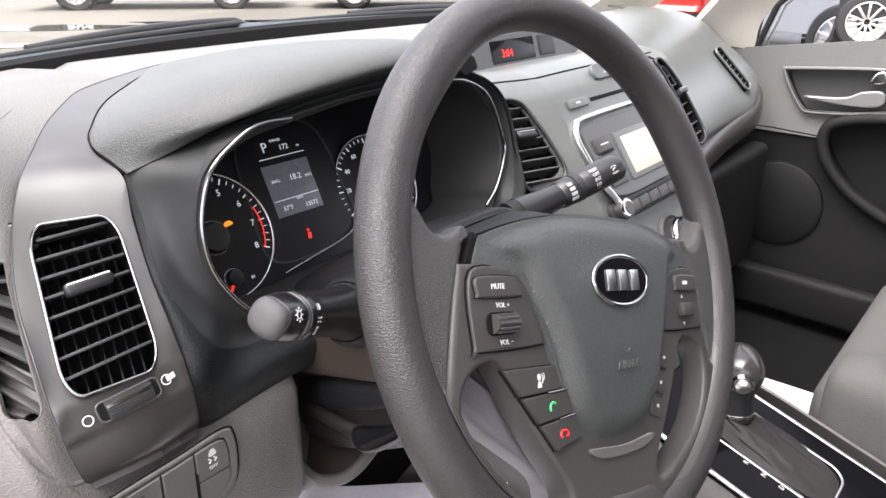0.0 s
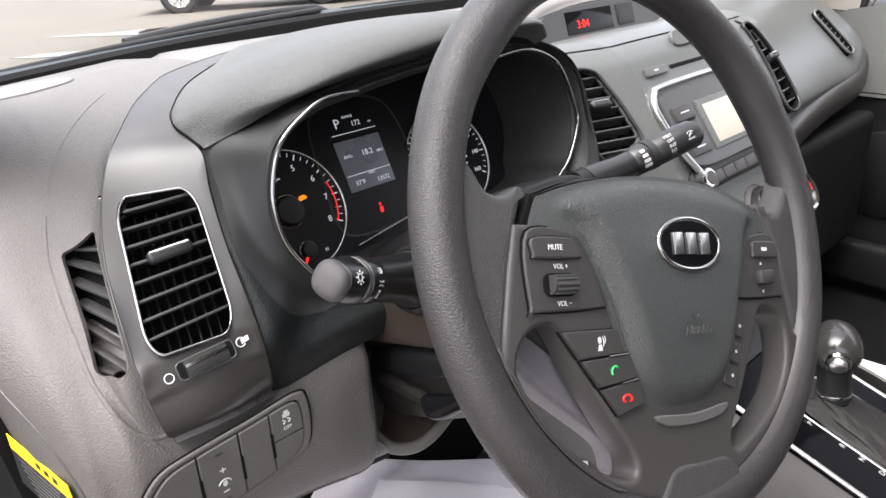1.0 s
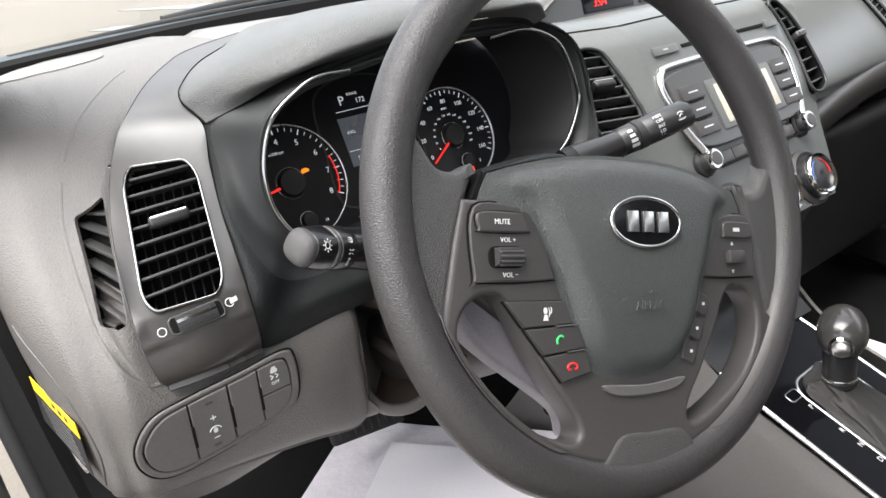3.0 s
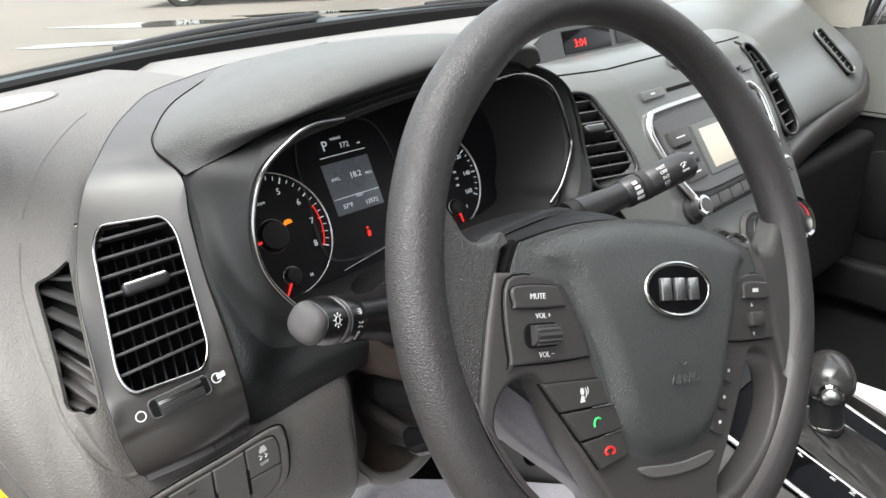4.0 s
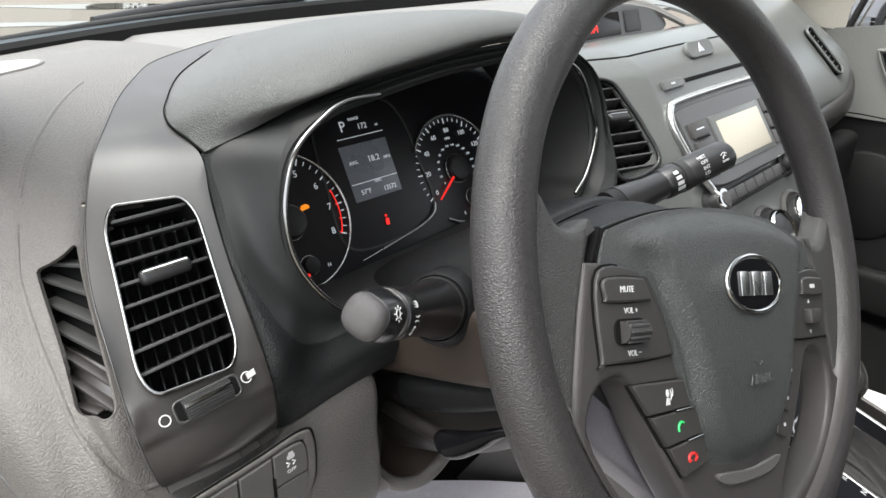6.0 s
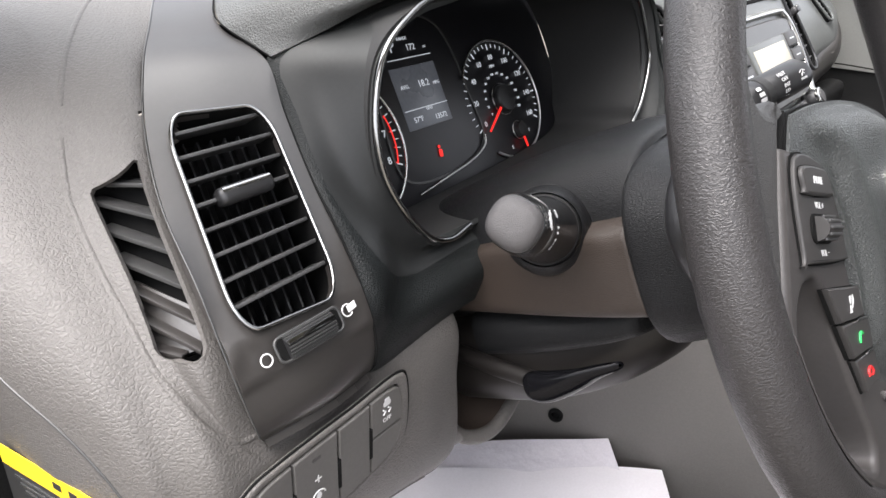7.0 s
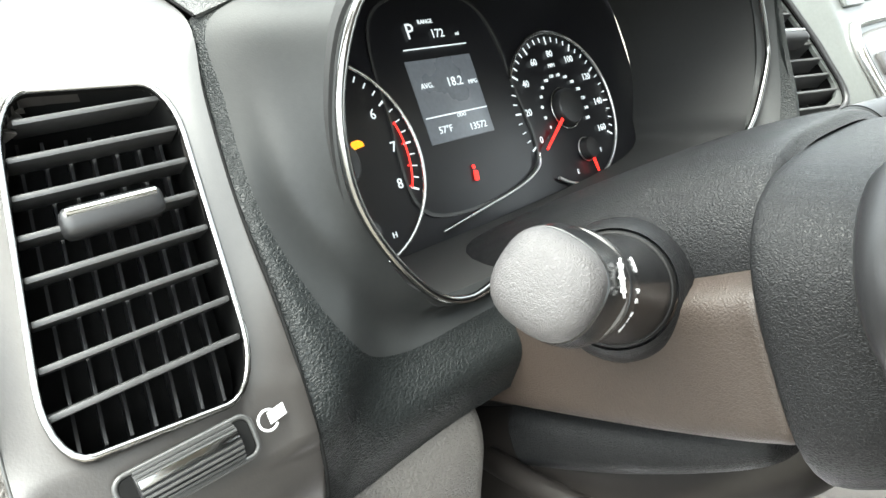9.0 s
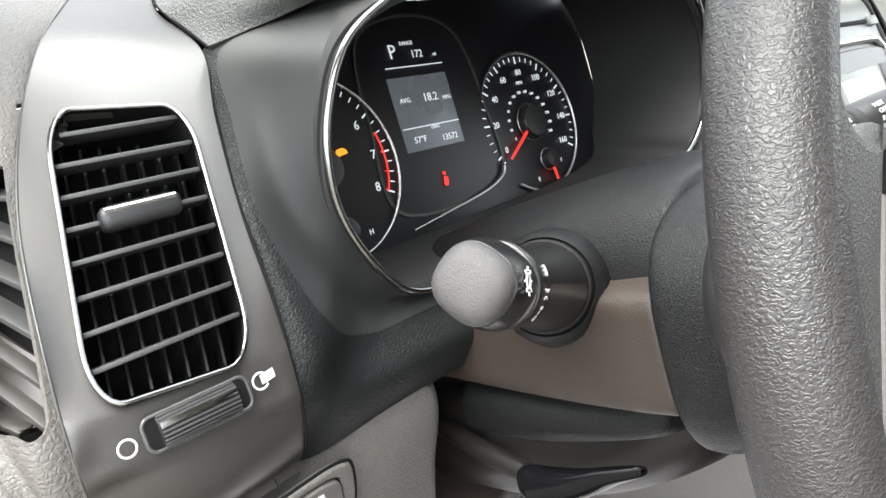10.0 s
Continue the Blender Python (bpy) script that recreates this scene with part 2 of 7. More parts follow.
def plate(loops, half, bevel=0.0, m=None, res=2):
    """A flat piece bounded by closed loops of (u, v), holes included, half as thick as given to each side, with rounded edges."""
    cu = bpy.data.curves.new("outline", "CURVE")
    cu.dimensions, cu.fill_mode = "2D", "BOTH"
    cu.extrude, cu.bevel_depth, cu.bevel_resolution = max(half - bevel, 0), bevel, res
    cu.offset = -bevel
    for loop in loops:
        sp = cu.splines.new("POLY")
        sp.points.add(len(loop) - 1)
        for q, xy in zip(sp.points, loop):
            q.co = (float(xy[0]), float(xy[1]), 0, 1)
        sp.use_cyclic_u = True
    ob = bpy.data.objects.new("outline", cu)
    me = bpy.data.meshes.new_from_object(ob)
    bpy.data.objects.remove(ob)
    bpy.data.curves.remove(cu)
    if m is not None:
        me.transform(m)
    return me


def rod(points, radius, closed=False, m=None, sides=3):
    """A round bar along points."""
    cu = bpy.data.curves.new("bar", "CURVE")
    cu.dimensions = "3D"
    cu.bevel_depth, cu.bevel_resolution, cu.use_fill_caps = radius, sides, True
    sp = cu.splines.new("POLY")
    sp.points.add(len(points) - 1)
    for q, p in zip(sp.points, points):
        q.co = (*[float(v) for v in p], 1)
    sp.use_cyclic_u = closed
    ob = bpy.data.objects.new("bar", cu)
    me = bpy.data.meshes.new_from_object(ob)
    bpy.data.objects.remove(ob)
    bpy.data.curves.remove(cu)
    if m is not None:
        me.transform(m)
    return me


def words(text, size, m, depth=0.00015, spread=1.0):
    """Raised print, centred on the origin of m."""
    cu = bpy.data.curves.new("print", "FONT")
    cu.body, cu.size, cu.extrude = text, size, depth
    cu.align_x, cu.align_y, cu.space_character = "CENTER", "CENTER", spread
    cu.resolution_u = 2
    ob = bpy.data.objects.new("print", cu)
    me = bpy.data.meshes.new_from_object(ob)
    bpy.data.objects.remove(ob)
    bpy.data.curves.remove(cu)
    me.transform(m)
    return me


def merged(meshes):
    bm = bmesh.new()
    for me in meshes:
        bm.from_mesh(me)
        bpy.data.meshes.remove(me)
    return bm


def box(lo, hi, bevel=0.002, m=None, seg=2):
    bm = bmesh.new()
    bmesh.ops.create_cube(bm, size=1)
    for v in bm.verts:
        v.co = [l + (c + 0.5) * (h - l) for l, h, c in zip(lo, hi, v.co)]
    if bevel:
        bmesh.ops.bevel(bm, geom=bm.edges[:], offset=bevel, segments=seg, affect="EDGES", profile=0.6)
    if m is not None:
        bm.transform(m)
    return bm


def lathe(profile, m, n=32, squash=1.0):
    """Turned about the local z axis: profile of (radius, z)."""
    bm = bmesh.new()
    rings = []
    for r, z in profile:
        rings.append([bm.verts.new((r * math.cos(2 * math.pi * i / n), squash * r * math.sin(2 * math.pi * i / n), z)) for i in range(n)])
    for a, b in zip(rings, rings[1:]):
        for i in range(n):
            bm.faces.new((a[i], a[(i + 1) % n], b[(i + 1) % n], b[i]))
    for ring, flip in ((rings[0], True), (rings[-1], False)):
        bm.faces.new(ring[::-1] if flip else ring)
    bmesh.ops.remove_doubles(bm, verts=bm.verts[:], dist=1e-6)
    bm.transform(m)
    return bm


def axis_frame(a, b, up=(0, 0, 1)):
    """A pose at a whose z axis points to b."""
    z = (Vector(b) - Vector(a)).normalized()
    x = Vector(up).cross(z).normalized()
    y = z.cross(x)
    return Matrix(((x.x, y.x, z.x, a[0]), (x.y, y.y, z.y, a[1]), (x.z, y.z, z.z, a[2]), (0, 0, 0, 1)))


def frame_of(o, x, y):
    """A pose at o with its first two axes along x and y (they may be skew); the third stands square on them."""
    x, y = Vector(x), Vector(y)
    z = x.cross(y).normalized()
    return Matrix(((x.x, y.x, z.x, o[0]), (x.y, y.y, z.y, o[1]), (x.z, y.z, z.z, o[2]), (0, 0, 0, 1)))


def rounded(w, h, r, n=6, taper=0.0, cx=0.0, cy=0.0):
    """A rounded rectangle as a closed loop; taper widens its lower side."""
    out = []
    for sx, sy, a0 in ((1, 1, 0), (-1, 1, 90), (-1, -1, 180), (1, -1, 270)):
        for k in range(n + 1):
            a = radians(a0 + 90 * k / n)
            x, y = sx * (w / 2 - r) + r * math.cos(a), sy * (h / 2 - r) + r * math.sin(a)
            out.append((cx + x * (1 - taper * y / h), cy + y))
    return out


def smooth_loop(pts, per=6):
    return [tuple(p) for p in catmull(pts, len(pts) * per, closed=True)]


def mirrored(pts):
    return [(-x, y) for x, y in pts][::-1]


def pillow(loop, edge, top, m, rings=10, power=2.6, lip=0.006, soft=0.024, dome=0.0):
    """A cushion over a loop: it rises from its rim over a soft border to a gently domed top."""
    p = np.array(loop)
    c = p.mean(0)
    far = np.abs(p - c).max(0)
    nxt = np.roll(p, -1, 0)

    def height(q):
        seg, off = nxt - p, q - p
        t = np.clip((off * seg).sum(1) / np.maximum((seg**2).sum(1), 1e-12), 0, 1)
        d = np.linalg.norm(off - seg * t[:, None], axis=1)
        d = -0.004 * math.log(np.exp(-d / 0.004).sum() + 1e-30) + 0.004 * math.log(np.exp(-np.linalg.norm(p - p[0], axis=1) / 0.004).sum())
        s = min(1.0, max(0.0, d / soft))
        return edge + (top - edge) * (1 - (1 - s) ** power) + math.copysign(dome, top - edge) * (1 - (((q - c) / far) ** 2).sum())
    bm = bmesh.new()
    rows = []
    for k in range(1, rings + 1):
        r = 1 - (1 - k / rings) ** 1.5
        rows.append([bm.verts.new((*(c + (q - c) * r), height(c + (q - c) * r))) for q in p])
    rows.append([bm.verts.new((*(c + (q - c) * 1.012), edge - lip)) for q in p])
    mid = bm.verts.new((*c, height(c)))
    k = len(p)
    for i in range(k):
        bm.faces.new((mid, rows[0][i], rows[0][(i + 1) % k]))
    for a, b in zip(rows, rows[1:]):
        for i in range(k):
            bm.faces.new((a[i], b[i], b[(i + 1) % k], a[(i + 1) % k]))
    bm.faces.new([rows[-1][i] for i in range(k)][::-1])
    bmesh.ops.recalc_face_normals(bm, faces=bm.faces[:])
    bm.transform(m)
    return bm


# ---- dashboard ----
def inside(poly, x, y):
    hit = False
    for (x1, y1), (x2, y2) in zip(poly, poly[1:] + poly[:1]):
        if (y1 > y) != (y2 > y) and x < (x2 - x1) * (y - y1) / (y2 - y1) + x1:
            hit = not hit
    return hit


def cut(bm, poly, u=0, v=2, near=None, thick=0.0, ref=(0, -1, 0.3)):
    """Cuts an opening through a sheet, its edge drawn onto the polygon poly of coordinates u and v."""
    k = 3 - u - v
    bm.normal_update()
    gone = [f for f in bm.faces for c in (f.calc_center_median(),) if inside(poly, c[u], c[v]) and (near is None or near(c))]
    marked = set(gone)
    edge = {w for f in gone for w in f.verts if any(g not in marked for g in w.link_faces)}
    for w in edge:
        p, best = Vector((w.co[u], w.co[v])), None
        for a, b in zip(poly, poly[1:] + poly[:1]):
            a, b = Vector(a), Vector(b)
            t = min(1, max(0, (p - a).dot(b - a) / max(1e-12, (b - a).length_squared)))
            q = a.lerp(b, t)
            if best is None or (q - p).length < (best - p).length:
                best = q
        n = w.normal
        w.co[k] -= (n[u] * (best.x - p.x) + n[v] * (best.y - p.y)) / (n[k] if abs(n[k]) > 0.2 else 1e9)
        w.co[u], w.co[v] = best
    bmesh.ops.delete(bm, geom=gone, context="FACES")
    return shell(bm, thick, ref) if thick else bm


dashboard = thing("dashboard", (0, 0.4, 0.7), "charcoal grey moulded dashboard with leather grain under the windscreen", "dashboard")


def glass_base(x):
    return 0.735 - 0.30 * x * x


def top_height(x, y):
    z = 0.986 - 0.115 * max(0, y - 0.48) ** 1.2
    if x > 0.45:
        z -= 0.5 * (x - 0.45) ** 2
    if x < -0.40:
        z -= 0.016 * min(1.0, (-0.40 - x) / 0.05)
    back = 0.34
    z -= 1.2 * max(0, back - y) ** 2
    return z


def dash_top():
    grid = np.zeros((26, 60, 3))
    for i, x in enumerate(np.linspace(-0.462, 0.72, 60)):
        for j, s in enumerate(np.linspace(0, 1, 26)):
            lo = 0.335 if -0.27 < x < 0.19 else 0.40 if x > 0 else 0.42
            y = lo + s * (glass_base(x) - lo)
            grid[j, i] = (x, y, top_height(x, y))
    part("top_pad", sheet(grid, thick=0.004), M_DASH, dashboard, "grey grained upper dash pad")


dash_top()

# left end of the dash: from the end cap round to the knee panel
SIDE_VENT = [(-0.6335, 0.9175), (-0.6350, 0.9180), (-0.6540, 0.9060), (-0.6549, 0.9035), (-0.6664, 0.8490), (-0.6655, 0.8465), (-0.6630, 0.8455), (-0.6530, 0.8490), (-0.6508, 0.8520), (-0.6425, 0.8830)]
left_rows = [
    [(-0.700, 0.360, 0.660), (-0.697, 0.330, 0.660), (-0.690, 0.320, 0.670), (-0.668, 0.310, 0.690), (-0.600, 0.310, 0.695), (-0.540, 0.310, 0.690), (-0.483, 0.310, 0.690)],
    [(-0.703, 0.315, 0.700), (-0.699, 0.260, 0.700), (-0.690, 0.220, 0.705), (-0.668, 0.196, 0.712), (-0.600, 0.192, 0.707), (-0.540, 0.193, 0.696), (-0.483, 0.197, 0.685)],
    [(-0.706, 0.300, 0.715), (-0.702, 0.238, 0.718), (-0.692, 0.187, 0.722), (-0.668, 0.166, 0.722), (-0.600, 0.163, 0.716), (-0.540, 0.164, 0.705), (-0.483, 0.169, 0.694)],
    [(-0.711, 0.300, 0.765), (-0.706, 0.235, 0.766), (-0.693, 0.184, 0.768), (-0.668, 0.162, 0.766), (-0.600, 0.160, 0.762), (-0.540, 0.161, 0.756), (-0.483, 0.168, 0.750)],
    [(-0.716, 0.310, 0.808), (-0.710, 0.242, 0.808), (-0.694, 0.193, 0.809), (-0.668, 0.170, 0.809), (-0.640, 0.171, 0.803), (-0.560, 0.174, 0.801), (-0.483, 0.1745, 0.799)],
    [(-0.717, 0.325, 0.850), (-0.712, 0.262, 0.850), (-0.695, 0.222, 0.850), (-0.668, 0.2065, 0.850), (-0.6508, 0.1860, 0.850), (-0.590, 0.205, 0.840), (-0.500, 0.230, 0.825)],
    [(-0.714, 0.360, 0.895), (-0.708, 0.312, 0.897), (-0.692, 0.283, 0.899), (-0.663, 0.2665, 0.900), (-0.6376, 0.2380, 0.900), (-0.590, 0.260, 0.895), (-0.520, 0.280, 0.880)],
    [(-0.704, 0.425, 0.934), (-0.695, 0.372, 0.938), (-0.677, 0.335, 0.941), (-0.649, 0.301, 0.942), (-0.617, 0.2755, 0.942), (-0.585, 0.295, 0.938), (-0.530, 0.310, 0.928)],
    [(-0.690, 0.500, 0.950), (-0.678, 0.452, 0.958), (-0.655, 0.398, 0.964), (-0.630, 0.352, 0.966), (-0.602, 0.318, 0.9635), (-0.567, 0.324, 0.968), (-0.530, 0.345, 0.975)],
    [(-0.688, 0.545, 0.951), (-0.675, 0.505, 0.961), (-0.652, 0.470, 0.972), (-0.622, 0.445, 0.978), (-0.588, 0.425, 0.981), (-0.545, 0.415, 0.983), (-0.460, 0.405, 0.984)],
    [(-0.694, 0.575, 0.948), (-0.680, 0.560, 0.956), (-0.655, 0.545, 0.966), (-0.624, 0.535, 0.972), (-0.588, 0.528, 0.976), (-0.545, 0.522, 0.980), (-0.460, 0.514, 0.9835)],
    [(-0.700, 0.598, 0.943), (-0.682, 0.605, 0.950), (-0.655, 0.614, 0.958), (-0.624, 0.624, 0.963), (-0.588, 0.636, 0.966), (-0.545, 0.650, 0.967), (-0.460, 0.674, 0.970)],
]

for k, row in enumerate(left_rows):      # a firm crease runs up the dash end, outside the demister
    tight = 0.78 if 4 < k < 9 else 0.5
    c2, c3, c4 = row[2], row[3], row[4]
    row[3:4] = [tuple(p + (q - p) * tight for p, q in zip(c2, c3)), c3, tuple(p + (q - p) * (1 - tight) for p, q in zip(c3, c4))]
for k, row in enumerate(left_rows):      # the knee panel rolls over towards the column
    (px, py, pz), (x, y, z) = row[-2:]
    if k < 5:
        row[-1:] = [(x - 0.022, y - 0.001, z), (x - 0.006, y + 0.003, z), (x + 0.0015, y + 0.016, z)]
    else:
        row[-1:] = [tuple(p + (q - p) * f for p, q in zip((px, py, pz), (x, y, z))) for f in (0.6, 0.85, 1.0)]

# pod that carries the driver's outer vent
VENT_O, VENT_X, VENT_Y = Vector((-0.6023, 0.2126, 0.8932)), Vector((0.0520, -0.0110, -0.0005)), Vector((0.0222, 0.0790, 0.0775))
VENT_N = VENT_X.cross(VENT_Y).normalized()
THUMB = frame_of((-0.6110, 0.1676, 0.8455), Vector((0.998, -0.0625, 0.02)).normalized(), Vector((0.02, 0.48, 0.877)).normalized())
VENT_LOOP = rounded(1, 1, 0.19, n=7, taper=0.14)


def vent_ab(p):
    d = p - VENT_O
    m = Matrix((VENT_X, VENT_Y, VENT_N)).transposed().inverted()
    return m @ d


def in_vent(p):
    a, b, c = vent_ab(p)
    return abs(c) < 0.03 and inside(VENT_LOOP, a, b)


pod_left = [(-0.632, 0.190, 0.797), (-0.6375, 0.173, 0.7985), (-0.6455, 0.1635, 0.811), (-0.6495, 0.1705, 0.840), (-0.6465, 0.1935, 0.8745), (-0.637, 0.2315, 0.902), (-0.6225, 0.262, 0.930), (-0.604, 0.2875, 0.953), (-0.583, 0.313, 0.967), (-0.560, 0.345, 0.9755), (-0.536, 0.374, 0.9810), (-0.508, 0.405, 0.9850), (-0.465, 0.430, 0.9880), (-0.408, 0.464, 0.9885), (-0.338, 0.494, 0.9880), (-0.250, 0.520, 0.9875)]
pod_right = [(-0.5695, 0.190, 0.797), (-0.5700, 0.173, 0.7985), (-0.5712, 0.1636, 0.812), (-0.5725, 0.1640, 0.838), (-0.5695, 0.1850, 0.872), (-0.5650, 0.2120, 0.899), (-0.5575, 0.2390, 0.927), (-0.5490, 0.2620, 0.950), (-0.5520, 0.295, 0.965), (-0.5385, 0.318, 0.9745), (-0.523, 0.338, 0.9780), (-0.5065, 0.359, 0.9820), (-0.463, 0.403, 0.9860), (-0.410, 0.446, 0.9872), (-0.345, 0.476, 0.9874), (-0.250, 0.505, 0.9868)]
pod_mid = [((a[0] + b[0]) / 2, (a[1] + b[1]) / 2 - w, (a[2] + b[2]) / 2) for a, b, w in zip(pod_left, pod_right, (0, 0.002, 0.004, 0.003, 0.001, 0.0, 0.001, 0.002, 0.002, 0.0, 0.0, 0.0, 0.0, 0.0, 0.0, 0.0))]


def pod_mesh():
    """The pod's face, drawn flat round the vent."""
    bm = loft([pod_left, pod_mid, pod_right], 230, 90)
    for v in bm.verts:
        a, b, c = vent_ab(v.co)
        a, b, c = vent_ab(v.co + Vector((0, 0.012 * a * b, 0)))
        w = min(1.0, max(0.0, min((0.95 - abs(a)) / 0.40, (1.0 - b) / 0.46 if b > 0 else (0.70 + b) / 0.16)))
        v.co -= VENT_N * c * w * w * (3 - 2 * w)
        x, y, z = THUMB.inverted() @ v.co
        w = min(1.0, max(0.0, (1.5 - max(abs(x) / 0.030, abs(y) / 0.008)) / 0.5))
        v.co -= THUMB.col[2].to_3d() * z * w * w * (3 - 2 * w)
    gone = {f for f in bm.faces if in_vent(f.calc_center_median())}
    for v in {v for f in gone for v in f.verts if any(g not in gone for g in v.link_faces)}:
        a, b, c = vent_ab(v.co)
        p, best = Vector((a, b)), None
        for q, r in zip(VENT_LOOP, VENT_LOOP[1:] + VENT_LOOP[:1]):
            q, r = Vector(q), Vector(r)
            s = q.lerp(r, min(1, max(0, (p - q).dot(r - q) / max(1e-12, (r - q).length_squared))))
            if best is None or (s - p).length < (best - p).length:
                best = s
        v.co = VENT_O + VENT_X * best.x + VENT_Y * best.y - Vector((0, 0.012 * best.x * best.y, 0))
    bmesh.ops.delete(bm, geom=list(gone), context="FACES")
    return shell(bm, 0.004, VENT_N)


part("vent_pod", pod_mesh(), M_POD, dashboard, "satin grey vent pod")
def behind_vent(p):
    a, b, c = vent_ab(p)
    return abs(a) < 0.62 and abs(b) < 0.58 and abs(c) < 0.06


part("left_end", cut(loft(left_rows, 150, 230, hole=behind_vent), SIDE_VENT, near=lambda p: p.y < 0.3, thick=0.003), M_KNEE, dashboard, "lighter grey grained end and knee panel")
part("pod_seam", rod([tuple(p) for p in catmull([(x + 0.0004, y - 0.0008, z) for x, y, z in pod_right[1:8]], 60)], 0.0006), M_VOID, dashboard, "dark seam along the pod")
part("pod_seam", rod([tuple(p) for p in catmull([(x - 0.0004, y + 0.0003, z) for x, y, z in pod_left[1:]], 140)], 0.0005), M_BEZEL, dashboard, "dark seam along the pod")

def drape(points, count, sink):
    """A path over the dash, dropped onto the panels already built."""
    trees = [BVHTree.FromPolygons([v.co for v in ob.data.vertices], [p.vertices[:] for p in ob.data.polygons]) for ob in dashboard.children if ob.name.split(".")[0] in ("left_end", "top_pad", "vent_pod")]
    out = []
    for x, y in catmull([(p[0], p[1], 0) for p in points], count)[:, :2]:
        hits = [t.ray_cast(Vector((x, y, 1.2)), Vector((0, 0, -1)))[0] for t in trees]
        out.append((x, y, max(h.z for h in hits if h is not None) - sink))
    return out



def cling(points, count, lift):
    """A path that lies on the dash end, raised by lift."""
    trees = [BVHTree.FromPolygons([v.co for v in ob.data.vertices], [p.vertices[:] for p in ob.data.polygons]) for ob in dashboard.children if ob.name.split(".")[0] in ("left_end", "top_pad")]
    out = []
    for p in catmull(points, count):
        spot, normal, _, _ = min((t.find_nearest(Vector(p)) for t in trees), key=lambda h: h[3])
        out.append(tuple(spot + (normal if normal.z - normal.x - normal.y > 0 else -normal) * lift))
    return out


part("dash_crease", rod(cling([(-0.5500, 0.4080, 0.9800), (-0.5886, 0.3681, 0.9746), (-0.6339, 0.3103, 0.9529), (-0.6595, 0.2740, 0.9100), (-0.6643, 0.2567, 0.8914), (-0.6673, 0.2372, 0.8749), (-0.6688, 0.2174, 0.8588), (-0.6701, 0.1998, 0.8425), (-0.6672, 0.1837, 0.8280), (-0.6613, 0.1748, 0.8159), (-0.6509, 0.1712, 0.8057), (-0.6400, 0.1690, 0.8040)], 160, -0.0020), 0.0026, sides=7), M_KNEE, dashboard, "sharp grained crease round the demister and the pod")
part("end_cap_seam", rod(cling([(-0.7140, 0.2640, 0.8390), (-0.7121, 0.2534, 0.8343), (-0.7059, 0.2268, 0.8207), (-0.6999, 0.2056, 0.8028), (-0.6960, 0.1930, 0.7855), (-0.6945, 0.1878, 0.7731), (-0.6934, 0.1849, 0.7571), (-0.6941, 0.1876, 0.7423), (-0.6951, 0.1949, 0.7266)], 90, 0.0001), 0.0008, sides=4), M_BEZEL, dashboard, "thin seam of the dash end cap")
speaker_lid = [Vector(drape([(-0.612 + 0.052 * math.cos(t) - 0.012 * math.sin(t), 0.512 + 0.052 * math.sin(t))] * 2, 2, 0.0)[0]) for t in np.linspace(0, 2 * math.pi, 36, endpoint=False)]
part("speaker_rim", rod([tuple(p) for p in speaker_lid], 0.0016, True), M_DASH, dashboard, "raised rim of the dash speaker")
mid = sum(speaker_lid, Vector()) / len(speaker_lid)
part("speaker_lid", sheet(np.array([[tuple(mid + (p - mid) * f + Vector((0, 0, 0.0015))) for p in speaker_lid] for f in (0.97, 0.7, 0.35, 0.02)]), closed=True), M_SCREEN_LID, dashboard, "pale smooth speaker lid")

# black padded surround of the instruments, from pod and hood in to the bright rings
outer = [(-0.5468, 0.2630, 0.9515), (-0.5565, 0.2395, 0.927), (-0.5665, 0.2045, 0.891), (-0.5720, 0.1648, 0.840), (-0.5702, 0.1690, 0.8005), (-0.483, 0.1740, 0.8000), (-0.280, 0.172, 0.800), (-0.205, 0.165, 0.858), (-0.192, 0.188, 0.918), (-0.202, 0.202, 0.968), (-0.255, 0.212, 0.995), (-0.345, 0.217, 0.999), (-0.450, 0.224, 0.986), (-0.512, 0.244, 0.966)]
ring = [(-0.517, 0.2065, 0.957), (-0.531, 0.2000, 0.929), (-0.5335, 0.1940, 0.901), (-0.5255, 0.1887, 0.879), (-0.5080, 0.1835, 0.8555), (-0.4700, 0.1815, 0.8480), (-0.2550, 0.1840, 0.8560), (-0.2200, 0.1890, 0.8790), (-0.2017, 0.1967, 0.9139), (-0.2115, 0.2068, 0.9577), (-0.2577, 0.2130, 0.9843), (-0.3600, 0.2135, 0.9870), (-0.4440, 0.2120, 0.9800), (-0.4860, 0.2105, 0.9740)]
share = (0.14, 0.15, 0.20, 0.46, 0.70, 0.80, 0.80, 0.45, 0.25, 0.15, 0.15, 0.2, 0.2, 0.2)
push = (0.0, 0.000, 0.001, 0.003, 0.006, 0.009, 0.008, 0.006, 0.004, 0.002, 0, 0, 0, 0)
crease = [tuple(p + (q - p) * f for p, q in zip(a, b)) for a, b, f in zip(outer, ring, share)]
bulge = [tuple(0.5 * (p + q) - d for p, q, d in zip(a, b, (0, w, -0.3 * w))) for a, b, w in zip(outer, crease, push)]
bowl = [tuple(0.5 * (p + q) + d for p, q, d in zip(a, b, (0, 0.006, 0))) for a, b in zip(crease, ring)]
part("surround_pad", loft([outer, bulge, crease], 150, 20, closed=True, thick=0.003), M_SOFT, dashboard, "black leather-grained padding round the gauges")
part("surround_bowl", loft([crease, bowl, ring], 150, 16, closed=True, thick=0.003), M_BOWL, dashboard, "smooth satin dark grey bowl round the gauges")

# bright half rings round the gauges
def arc_of(pts, count=60):
    return [tuple(Vector(p) + Vector((0, -0.003, 0.001))) for p in catmull(pts, count)]


